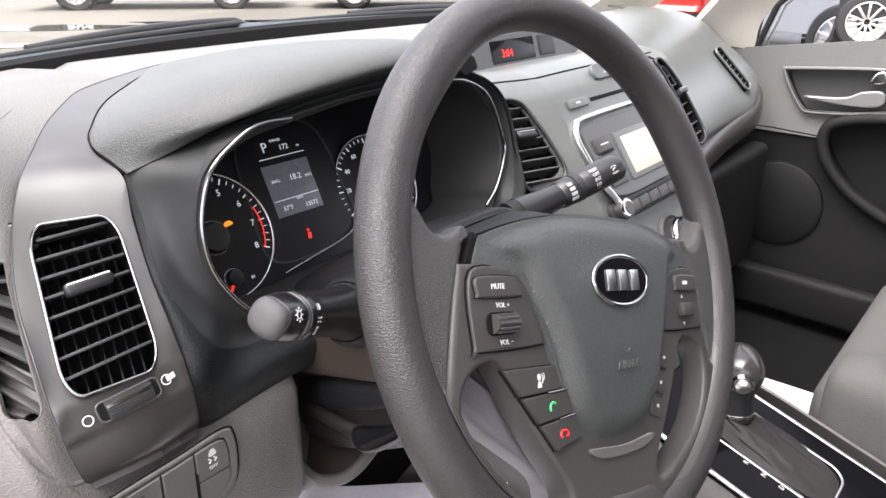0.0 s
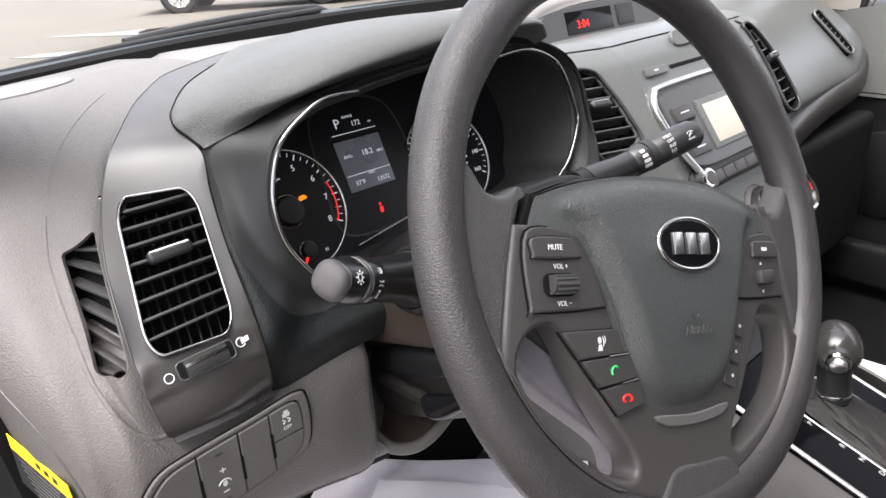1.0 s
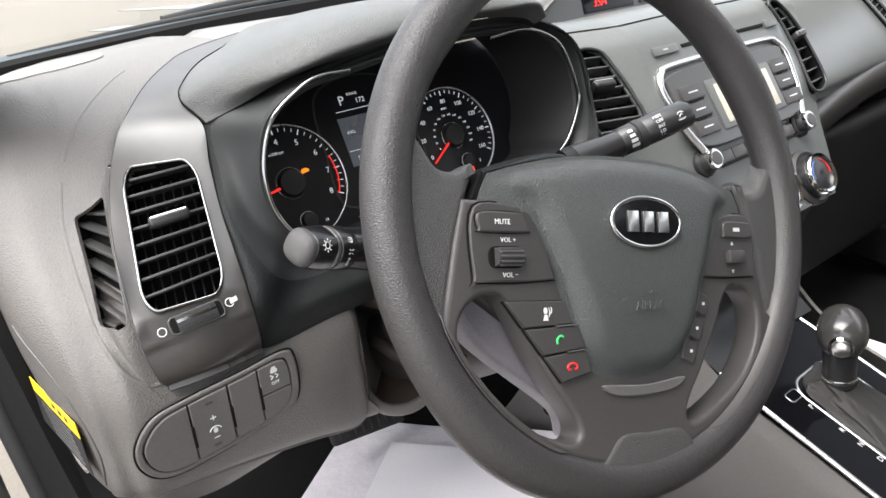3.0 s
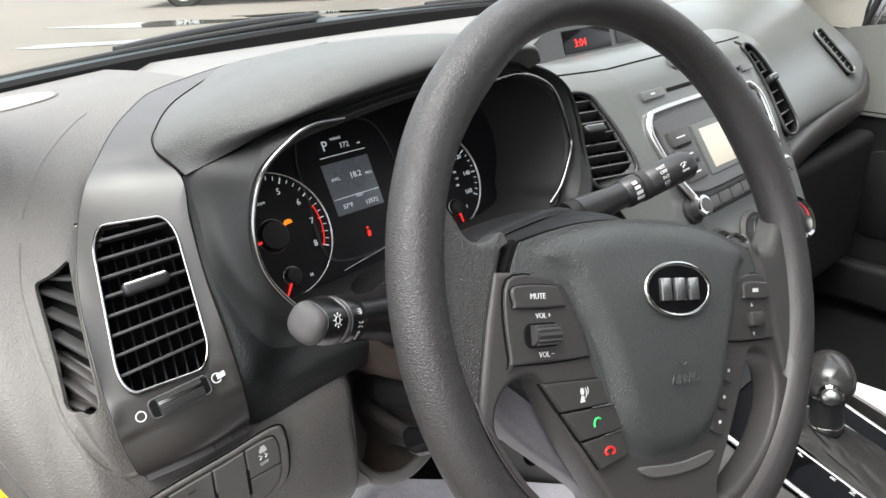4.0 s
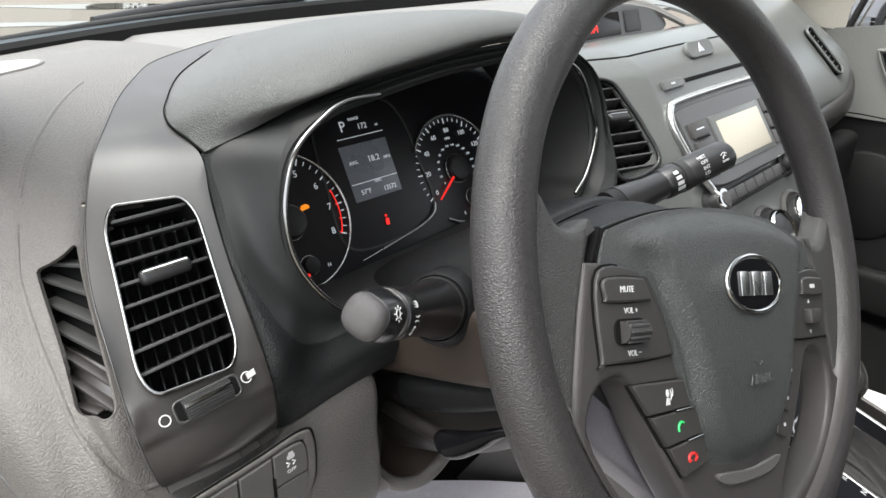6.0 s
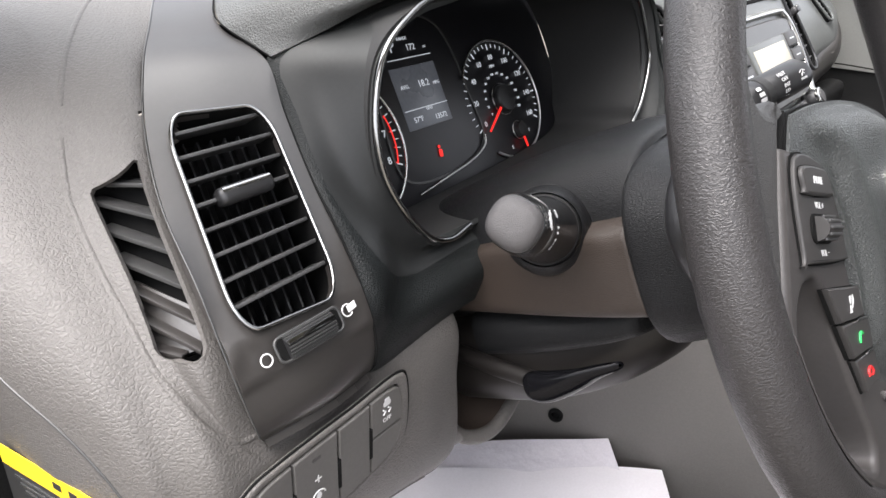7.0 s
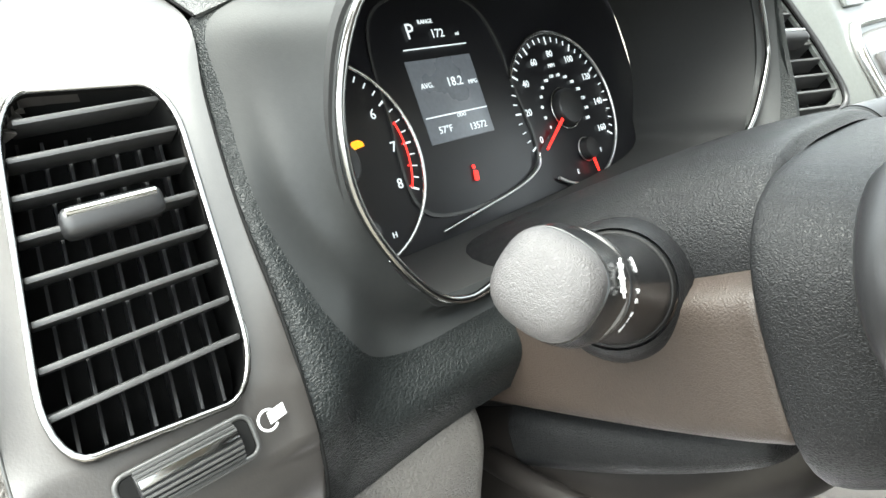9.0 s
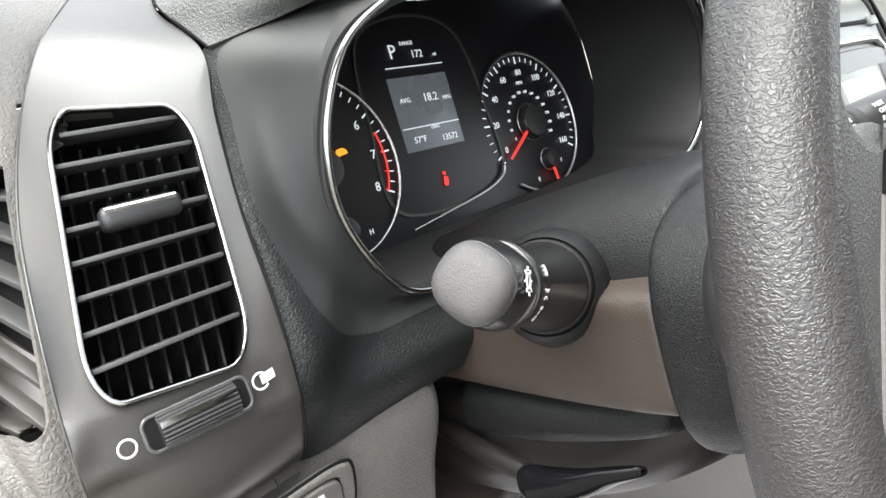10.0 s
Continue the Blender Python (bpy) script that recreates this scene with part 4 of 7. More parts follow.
part("button_print", merged([plate([[(-0.0015, -0.001), (0.0015, -0.001), (0, 0.0015)]], 0.0001, 0, at_wheel(0.1035, -0.0195, 0.0137)), plate([[(-0.0015, 0.001), (0.0015, 0.001), (0, -0.0015)]], 0.0001, 0, at_wheel(0.1025, -0.0390, 0.0137))]), M_MARK, steering_wheel)
for s in (0.15, 0.5, 0.82):
    lft, rgt = Vector((0.0545 - 0.0165 * s, -0.0545 - 0.0445 * s)), Vector((0.0900 - 0.036 * s, -0.0535 - 0.0495 * s))
    mid = lft.lerp(rgt, 0.35)
    part("trip_key", plate([rounded(0.0130, 0.0140, 0.003)], 0.0018, 0.0009, at_wheel(mid.x + 0.003, mid.y, 0.0118, -24)), M_BTN, steering_wheel, "soft dark key on the spoke")
    part("key_icon", box((-0.0012, -0.0010, 0), (0.0012, 0.0010, 0.0002), 0, at_wheel(mid.x + 0.004, mid.y, 0.0137, 0)), M_MARK, steering_wheel)
part("embossed_word", words("AIRBAG", 0.0075, at_wheel(0.002, -0.0600, 0.0267), 0.0003), M_PAD, steering_wheel, "embossed dark lettering")
part("embossed_mark", rod([(0.0035 * math.cos(t), 0.0035 * math.sin(t), 0) for t in np.linspace(3.4, 5.8, 9)], 0.0005, False, at_wheel(0.002, -0.049, 0.0259)), M_PAD, steering_wheel)
# back of the wheel
BACKSPOKE = [(0.112, -0.030), (0.060, -0.010), (0.020, -0.100), (0.022, -0.140), (0.031, -0.143), (0.037, -0.126), (0.069, -0.1026), (0.088, -0.0894), (0.107, -0.073), (0.116, -0.055)]
for side in (BACKSPOKE, mirrored(BACKSPOKE)):
    part("back_spoke", plate([smooth_loop(side, 6)], 0.011, 0.005, WHEEL @ pose(0, 0, -0.026), 3), M_BACK, steering_wheel, "grey plastic back of the spoke")
BACKUP = [(0.115, 0.008), (0.060, 0.020), (0.0, 0.022), (-0.060, 0.020), (-0.115, 0.008), (-0.128, -0.030), (-0.080, -0.070), (-0.030, -0.10), (0.030, -0.10), (0.080, -0.070), (0.128, -0.030)]
part("back_cover", plate([smooth_loop(BACKUP, 6)], 0.016, 0.008, WHEEL @ pose(0, 0, -0.026), 3), M_BLACK, steering_wheel, "black back cover of the hub")

# ---- steering column ----
steering_column = thing("steering_column", tuple(HUB + AXIS * 0.2), "black and brown-grey steering column cover with tilt lever behind the wheel", "steering column")


def ring_section(w, hw, top, low, power=3.2, n=44, lo=0.0, hi=2 * math.pi, closed=True):
    out = []
    for a in np.linspace(lo, hi, n, endpoint=not closed):
        c, s = math.cos(a), math.sin(a)
        r = (abs(c) ** power + abs(s) ** power) ** (-1 / power)
        out.append(COLUMN @ Vector((hw * r * c, (top + low) / 2 + (top - low) / 2 * r * s, w)))
    return out


secs = [(-0.083, 0.070, 0.034, -0.050), (-0.083, 0.086, 0.043, -0.064), (-0.081, 0.092, 0.047, -0.070), (-0.062, 0.0905, 0.042, -0.068), (-0.042, 0.0850, 0.032, -0.064), (-0.026, 0.0760, 0.022, -0.058)]
part("hub_shell", loft([ring_section(w, h, t, l) for w, h, t, l in secs], 60, 30, closed=True), M_HUB, steering_wheel, "black grained back of the hub")
secs = [(-0.080, 0.066, 0.048, 0.010), (-0.088, 0.073, 0.054, 0.010), (-0.130, 0.077, 0.056, 0.008), (-0.200, 0.082, 0.050, 0.004), (-0.270, 0.082, 0.040, 0.0)]
part("upper_shroud", loft([ring_section(w, h, t, l - 0.05) for w, h, t, l in secs], 60, 24, closed=True), M_HUB, steering_column, "black grained upper cover")
secs = [(-0.079, 0.0790, 0.0165, -0.040), (-0.083, 0.0890, 0.0166, -0.0425), (-0.090, 0.0905, 0.0166, -0.0425), (-0.105, 0.0915, 0.0166, -0.0415), (-0.140, 0.0910, 0.0165, -0.0390), (-0.190, 0.0890, 0.0165, -0.0345), (-0.240, 0.0860, 0.0165, -0.030)]
part("lower_shroud", loft([ring_section(w, h, t, l, 8) for w, h, t, l in secs], 96, 30, closed=True), M_COL, steering_column, "brown-grey lower cover")
secs = [(-0.092, 0.030, -0.030, -0.066), (-0.098, 0.040, -0.030, -0.082), (-0.112, 0.048, -0.030, -0.094), (-0.150, 0.062, -0.028, -0.110), (-0.200, 0.074, -0.026, -0.119), (-0.260, 0.080, -0.024, -0.117)]
part("lever_housing", loft([ring_section(w, h, t, l, 2.6) for w, h, t, l in secs], 60, 24, closed=True), M_CAVE, steering_column, "dark lower housing")
lever = []
for x, y, w, wide, tall in ((-0.084, -0.0800, -0.182, 0.003, 0.0060), (-0.085, -0.0820, -0.176, 0.008, 0.0100), (-0.083, -0.0835, -0.166, 0.011, 0.0105), (-0.079, -0.0810, -0.150, 0.010, 0.0075), (-0.0745, -0.0775, -0.136, 0.008, 0.0048), (-0.071, -0.0755, -0.124, 0.005, 0.0030), (-0.070, -0.0750, -0.121, 0.001, 0.001)):
    lever.append([COLUMN @ Vector((x + 0.7 * wide * math.cos(a), y + tall * math.copysign(abs(math.sin(a)) ** 0.7, math.sin(a)), w + 0.7 * wide * math.cos(a))) for a in np.linspace(0, 2 * math.pi, 14, endpoint=False)])
part("tilt_lever", loft(lever, 28, 36, closed=True), M_GLOSS, steering_column, "glossy black tilt lever")
part("lever_arm", rod([COLUMN @ Vector(p) for p in ((-0.083, -0.079, -0.178), (-0.084, -0.070, -0.205), (-0.080, -0.060, -0.240))], 0.006, sides=4), M_CAVE, steering_column, "black lever arm")
part("lever_recess", loft([ring_section(w, h, t, l, 3) for w, h, t, l in [(-0.100, 0.060, -0.036, -0.056), (-0.108, 0.072, -0.036, -0.064), (-0.160, 0.078, -0.032, -0.072), (-0.220, 0.080, -0.026, -0.076)]], 50, 16, closed=True), M_HUB, steering_column, "black recess above the lever")


def stalk(name, root, tip, label, profile):
    st = thing(name, tuple(root), label, "stalk")
    f = axis_frame(root, tip, up=(0, -0.4, 1))
    for pname, material, prof, squash, lab in profile:
        bm = lathe(prof, Matrix(), 40, 1.0)
        for v in bm.verts:
            if pname in ("grip", "light_ring") and name == "light_stalk":      # a rounded square in section
                d = math.hypot(v.co.x, v.co.y)
                if d > 1e-6:
                    k = (abs(v.co.x / d) ** 2.6 + abs(v.co.y / d) ** 2.6) ** (-1 / 2.6)
                    v.co.x, v.co.y = v.co.x * k, v.co.y * k
            v.co.y *= squash
        bm.transform(f)
        part(pname, bm, material, st, lab)
    return st, f


STALK_ROOT = Vector((-0.4786, 0.1220, 0.8680))
light_stalk, LS = stalk("light_stalk", STALK_ROOT, STALK_ROOT + Vector((-0.844, -0.338, 0.417)), "black light and indicator stalk with a grey grip on the column", [
    ("root_boss", M_HUB, [(0.0275, -0.0420), (0.0268, -0.0200), (0.0248, -0.0090), (0.0224, -0.0030), (0.0210, -0.0012), (0.0204, -0.0060)], 0.98, "black grained socket moulded on the column"),
    ("base_collar", M_STEM, [(0.0200, -0.0080), (0.0200, 0.0006), (0.0194, 0.0022), (0.0186, 0.0024)], 0.98, "black collar"),
    ("neck", M_NECK, [(0.0192, 0.0008), (0.0186, 0.0060), (0.0170, 0.0150), (0.0157, 0.0270), (0.0148, 0.0400), (0.0142, 0.0520), (0.0140, 0.0570)], 0.97, "black neck"),
    ("front_ring", M_NECK, [(0.0134, 0.0558), (0.0146, 0.0566), (0.0150, 0.0585), (0.0150, 0.0700), (0.0146, 0.0722), (0.0136, 0.0728)], 0.96, "black turning ring"),
    ("ring_step", M_SHINE, [(0.0130, 0.0720), (0.0139, 0.0730), (0.0146, 0.0752), (0.0144, 0.0768), (0.0134, 0.0775)], 0.96, "worn grey step"),
    ("light_ring", M_NECK, [(0.0126, 0.0766), (0.0138, 0.0776), (0.0140, 0.0800), (0.0131, 0.0890), (0.0121, 0.0945), (0.0114, 0.0950)], 0.95, "gloss black light switch"),
    ("grip", M_GREYCAP, [(0.0108, 0.0944), (0.0117, 0.0952), (0.0118, 0.0968), (0.0113, 0.0984), (0.0103, 0.0998), (0.0088, 0.1009), (0.0066, 0.1017), (0.0040, 0.1021), (0.0004, 0.1023)], 0.95, "grey grained grip"),
])
for zpos, r, kind, roll in ((0.0880, 0.0143, "sun", 1), (0.0645, 0.0149, "lamp", 16), (0.0645, 0.0149, "side", -14), (0.0645, 0.0149, "off", -41)):
    fm = LS @ pose(0, 0, zpos) @ pose(0, 0, 0, 0, 0, 38 + roll) @ pose(r, 0, 0, 0, 90, 0)
    if kind == "sun":
        marks = [rod([(x, y, 0) for x, y in ellipse(0.0022, 0.0022, 16)], 0.0003, True, fm)] + [rod([(0.0030 * math.cos(t), 0.0030 * math.sin(t), 0), (0.0043 * math.cos(t), 0.0043 * math.sin(t), 0)], 0.0003, False, fm) for t in np.linspace(0, 5.5, 8)]
    elif kind == "off":
        marks = [words("OFF", 0.0036, fm @ pose(0, 0, 0, 0, 0, 90))]
    elif kind == "lamp":
        marks = [rod([(0.0015 * math.cos(t), 0.0018 * math.sin(t), 0) for t in np.linspace(-1.57, 1.57, 8)], 0.00028, False, fm), rod([(0, -0.0018, 0), (0, 0.0018, 0)], 0.00028, False, fm)] + [rod([(-0.0006, y, 0), (-0.0024, y, 0)], 0.00025, False, fm) for y in (-0.0014, 0, 0.0014)]
    else:
        marks = [rod([(-0.0022, y, 0), (-0.0007, y * 0.5, 0)], 0.00028, False, fm) for y in (-0.0016, 0.0016)] + [rod([(0.0022, y, 0), (0.0007, y * 0.5, 0)], 0.00028, False, fm) for y in (-0.0016, 0.0016)]
    part("print", merged(marks), M_MARK, light_stalk, "white symbol")
wiper_stalk, WS = stalk("wiper_stalk", COLUMN @ Vector((0.074, 0.036, -0.100)), COLUMN @ Vector((0.186, 0.0465, -0.060)), "black wiper stalk with white printed positions on the column", [
    ("base_collar", M_STEM, [(0.0152, -0.0054), (0.0152, 0.0030), (0.0136, 0.0060)], 0.95, "black collar"),
    ("neck", M_BLACK, [(0.0155, 0.0036), (0.0135, 0.0180), (0.0112, 0.0342), (0.0108, 0.0468)], 0.95, "black neck"),
    ("delay_ring", M_BLACK, [(0.0112, 0.0468), (0.0125, 0.0486), (0.0128, 0.0612), (0.0118, 0.0621)], 0.92, "black knurled ring"),
    ("knurl", M_RUBBER, [(0.0120, 0.0621), (0.0133, 0.0630), (0.0133, 0.0693), (0.0120, 0.0702)], 0.92, "knurled band"),
    ("grip", M_BLACK, [(0.0120, 0.0702), (0.0132, 0.0720), (0.0134, 0.1008), (0.0130, 0.1134), (0.0105, 0.1175), (0.0040, 0.1188)], 0.85, "black flattened grip"),
])
for k, word in enumerate(("MIST", "OFF", "INT", "LO", "HI")):
    roll = 96 + 20 * k
    fm = WS @ pose(0, 0, 0.083) @ pose(0, 0, 0, 0, 0, roll) @ pose(0.0124 + 0.0006, 0, 0, 0, 90, 0) @ pose(0, 0, 0, 0, 0, 180)
    part("print", words(word, 0.0042, fm, 0.0002), M_MARK, wiper_stalk, "white lettering")
fm = WS @ pose(0, 0, 0.103) @ pose(0, 0, 0, 0, 0, 128) @ pose(0.0126, 0, 0, 0, 90, 0) @ pose(0, 0, 0, 0, 0, 180)
part("print", merged([rod([(0.0035 * math.cos(t), 0.003 * math.sin(t), 0) for t in np.linspace(0.5, 2.64, 8)], 0.0003, False, fm), rod([(0.002 * math.cos(t), 0.0015 * math.sin(t) - 0.001, 0) for t in np.linspace(0.5, 2.64, 8)], 0.0003, False, fm), rod([(-0.002, -0.0015, 0), (0.0015, 0.0022, 0)], 0.0003, False, fm), words("FRONT", 0.0022, fm @ pose(0, -0.0035, 0), 0.0002)]), M_MARK, wiper_stalk, "white symbol")
for k in range(4):
    a = 105 + 20 * k
    fm = WS @ pose(0, 0, 0.0545) @ pose(0, 0, 0, 0, 0, a) @ pose(0.0127, 0, 0, 0, 90, 0)
    part("print", box((-0.0022 - 0.0009 * k, -0.0014, -0.0002), (0.0022, 0.0014, 0.0002), 0, fm), M_MARK, wiper_stalk, "white wedge mark")


# ---- instrument cluster ----
instrument_cluster = thing("instrument_cluster", (-0.375, 0.29, 0.85), "black instrument cluster with two lit dials and a grey display", "instrument cluster")
FACE = frame_of((0, 0.270, 0.862), (1, 0, 0), (0, 0.4472, 0.8944))


def on_face(x, z, lift=0.0, turn=0.0, sx=1.0):
    """A pose on the dial face below height z at x."""
    return FACE @ pose(x, (z - 0.862) / 0.8944, lift, 0, 0, turn)


part("face_plate", box((-0.545, -0.085, -0.006), (-0.205, 0.112, 0.0), 0.001, FACE), M_FACE, instrument_cluster, "matt black dial plate")
deep = [(p[0] * 0.96 - 0.015, 0.270 + 0.5 * (0.836 + 1.085 * (p[2] - 0.85) - 0.862) - 0.003, 0.836 + 1.085 * (p[2] - 0.85)) for p in ring]
part("tunnel", loft([[(a, b + 0.001, c) for a, b, c in ring], deep], 150, 8, closed=True, thick=0.002), M_RUBBER, instrument_cluster, "dark funnel between ring and dials")


def dial(cx, cz, r, labels, start, step, size, ticks):
    nm = on_face(cx, cz, 0.002)
    part("dial_rim", rod([(r * math.cos(t), r * math.sin(t), 0) for t in np.linspace(radians(-125), radians(150), 50)], 0.0011, False, nm), M_SATIN, instrument_cluster, "thin silver dial rim")
    marks = []
    for k, text in enumerate(labels):
        a = radians(start - step * k)
        if text:
            marks.append(words(text, size, on_face(cx, cz, 0.0012) @ pose(0.72 * r * math.cos(a), 0.72 * r * math.sin(a), 0)))
    for me in marks:
        part("numeral", me, M_LIT, instrument_cluster, "lit white numeral")
    marks = []
    for k in range(ticks * (len(labels) - 1) + 1):
        a = radians(start - step * k / ticks)
        long = 0.005 if k % ticks == 0 else 0.0032
        wide = 0.0010 if k % ticks == 0 else 0.0006
        marks.append(plate([[(0.95 * r - long, -wide / 2), (0.95 * r, -wide / 2), (0.95 * r, wide / 2), (0.95 * r - long, wide / 2)]], 0.0002, 0, on_face(cx, cz, 0.0008) @ pose(0, 0, 0, 0, 0, math.degrees(a))))
    for me in marks:
        part("tick", me, M_LIT, instrument_cluster)


TX, TZ, SX, SZ = -0.4780, 0.8790, -0.2950, 0.8800
dial(TX, TZ, 0.0530, list("012345678"), 208, 29.2, 0.0075, 4)
dial(SX, SZ, 0.0500, ["0", "20", "40", "60", "80", "100", "120", "140", "160"], 206, 29.6, 0.0062, 4)
part("dial_print", words("x1000rpm", 0.0036, on_face(TX - 0.004, TZ + 0.0255, 0.001)), M_LIT, instrument_cluster, "lit small lettering")
part("dial_print", words("MPH", 0.0034, on_face(SX, SZ + 0.0255, 0.001)), M_LIT, instrument_cluster, "lit small lettering")
marks = [words(str(v), 0.0028, on_face(SX, SZ, 0.001) @ pose(0.022 * math.cos(radians(206 - 17.8 * k)), 0.022 * math.sin(radians(206 - 17.8 * k)), 0)) for k, v in enumerate(range(0, 280, 20))]
for me in marks:
    part("numeral", me, M_LIT, instrument_cluster, "small lit numeral")
part("red_zone", rod([(0.046 * math.cos(t), 0.046 * math.sin(t), 0) for t in np.linspace(radians(19), radians(-26), 16)], 0.00045, False, on_face(TX, TZ, 0.001)), M_LITRED, instrument_cluster, "lit red zone")
for a in (18, 4, -11, -25):
    part("red_tick", plate([[(0.0440, -0.0003), (0.0462, -0.0003), (0.0462, 0.0003), (0.0440, 0.0003)]], 0.0002, 0, on_face(TX, TZ, 0.001, a)), M_LITRED, instrument_cluster)


def needle(cx, cz, r0, r1, deg, hub, name):
    nd = part("needle", plate([[(r0, -0.0011), (r1, -0.0006), (r1, 0.0006), (r0, 0.0011)]], 0.0006, 0.0002, on_face(cx, cz, 0.004, deg)), M_LITRED, instrument_cluster, "lit red needle")
    part("needle_hub", lathe([(hub, 0.0), (hub, 0.004), (hub * 0.9, 0.0055), (hub * 0.5, 0.006)], on_face(cx, cz, 0.001), 28), M_BLACK, instrument_cluster, "black needle hub")
    part("hub_ring", rod([(hub * 1.12 * math.cos(t), hub * 1.12 * math.sin(t), 0) for t in np.linspace(0.4, 5.2, 30)], 0.0004, False, on_face(cx, cz, 0.0012)), M_SATIN, instrument_cluster)
    return nd


needle(TX, TZ, 0.012, 0.036, 190, 0.0125, "rev")
needle(SX, SZ, 0.003, 0.040, 214, 0.0120, "speed")
needle(TX + 0.004, TZ - 0.032, 0.004, 0.018, 232, 0.0070, "heat")
needle(SX + 0.008, SZ - 0.026, 0.004, 0.016, 276, 0.0070, "fuel")
for text, x, z in (("H", TX + 0.021, TZ - 0.036), ("E", SX - 0.007, SZ - 0.037), ("F", SX + 0.023, SZ - 0.029)):
    part("dial_print", words(text, 0.0043, on_face(x, z, 0.001)), M_LIT, instrument_cluster, "lit small lettering")
part("warning_light", plate([[(-0.0045, -0.0015), (0.0045, -0.0015), (0.0045, 0.0006), (0.0022, 0.0024), (-0.0018, 0.0024), (-0.0030, 0.0008), (-0.0045, 0.0003)]], 0.0002, 0, on_face(-0.4620, 0.8855, 0.001, 8)), M_AMBER, instrument_cluster, "lit amber key-car light")
part("warning_light", merged([plate([ellipse(0.0012, 0.0012, 12)], 0.0002, 0, on_face(-0.390, 0.8625, 0.001)), plate([rounded(0.0034, 0.0058, 0.0012)], 0.0002, 0, on_face(-0.390, 0.8580, 0.001, -12))]), M_LITRED, instrument_cluster, "lit red seat belt light")
part("display", box((-0.0250, -0.0250, -0.001), (0.0250, 0.0215, 0.0005), 0.0005, on_face(-0.3885, 0.9000)), M_LCD, instrument_cluster, "grey lit display")
part("display_bezel", plate([smooth_loop([(-0.046, -0.055), (0.044, -0.050), (0.050, 0.0), (0.040, 0.052), (0.0, 0.066), (-0.044, 0.052), (-0.052, 0.0)], 8), smooth_loop([(-0.0445, -0.0535), (0.0425, -0.0485), (0.0485, 0.0), (0.0388, 0.0508), (0.0, 0.0645), (-0.0428, 0.0508), (-0.0505, 0.0)], 8)[::-1]], 0.0008, 0, on_face(-0.385, 0.895, 0.0005)), M_BEZEL, instrument_cluster, "thin frame round the display")
for text, x, z, size in (("P", -0.4035, 0.9330, 0.0125), ("RANGE", -0.3905, 0.9375, 0.0034), ("172", -0.3840, 0.9310, 0.0068), ("mi", -0.3690, 0.9300, 0.0032), ("AVG.", -0.4040, 0.9060, 0.0042), ("18.2", -0.3830, 0.9060, 0.0074), ("MPG", -0.3690, 0.9045, 0.0036), ("57\u00b0F", -0.4010, 0.8835, 0.0056), ("ODO", -0.3860, 0.8890, 0.0030), ("13572", -0.3760, 0.8820, 0.0056)):
    part("display_print", words(text, size, on_face(x, z, 0.0012)), M_LIT, instrument_cluster, "lit white digits")
for z in (0.9245, 0.8905):
    part("display_line", plate([[(-0.024, -0.0003), (0.024, -0.0003), (0.024, 0.0003), (-0.024, 0.0003)]], 0.0002, 0, on_face(-0.3885, z, 0.0012)), M_LIT, instrument_cluster)
part("chrome_sweep", rod([FACE @ Vector((x, y, 0.003)) for x, y in catmull([(-0.428, -0.028), (-0.400, -0.024), (-0.360, -0.018), (-0.340, -0.011), (-0.335, -0.003)], 24)], 0.0008), M_SATIN, instrument_cluster, "thin silver sweep below the display")


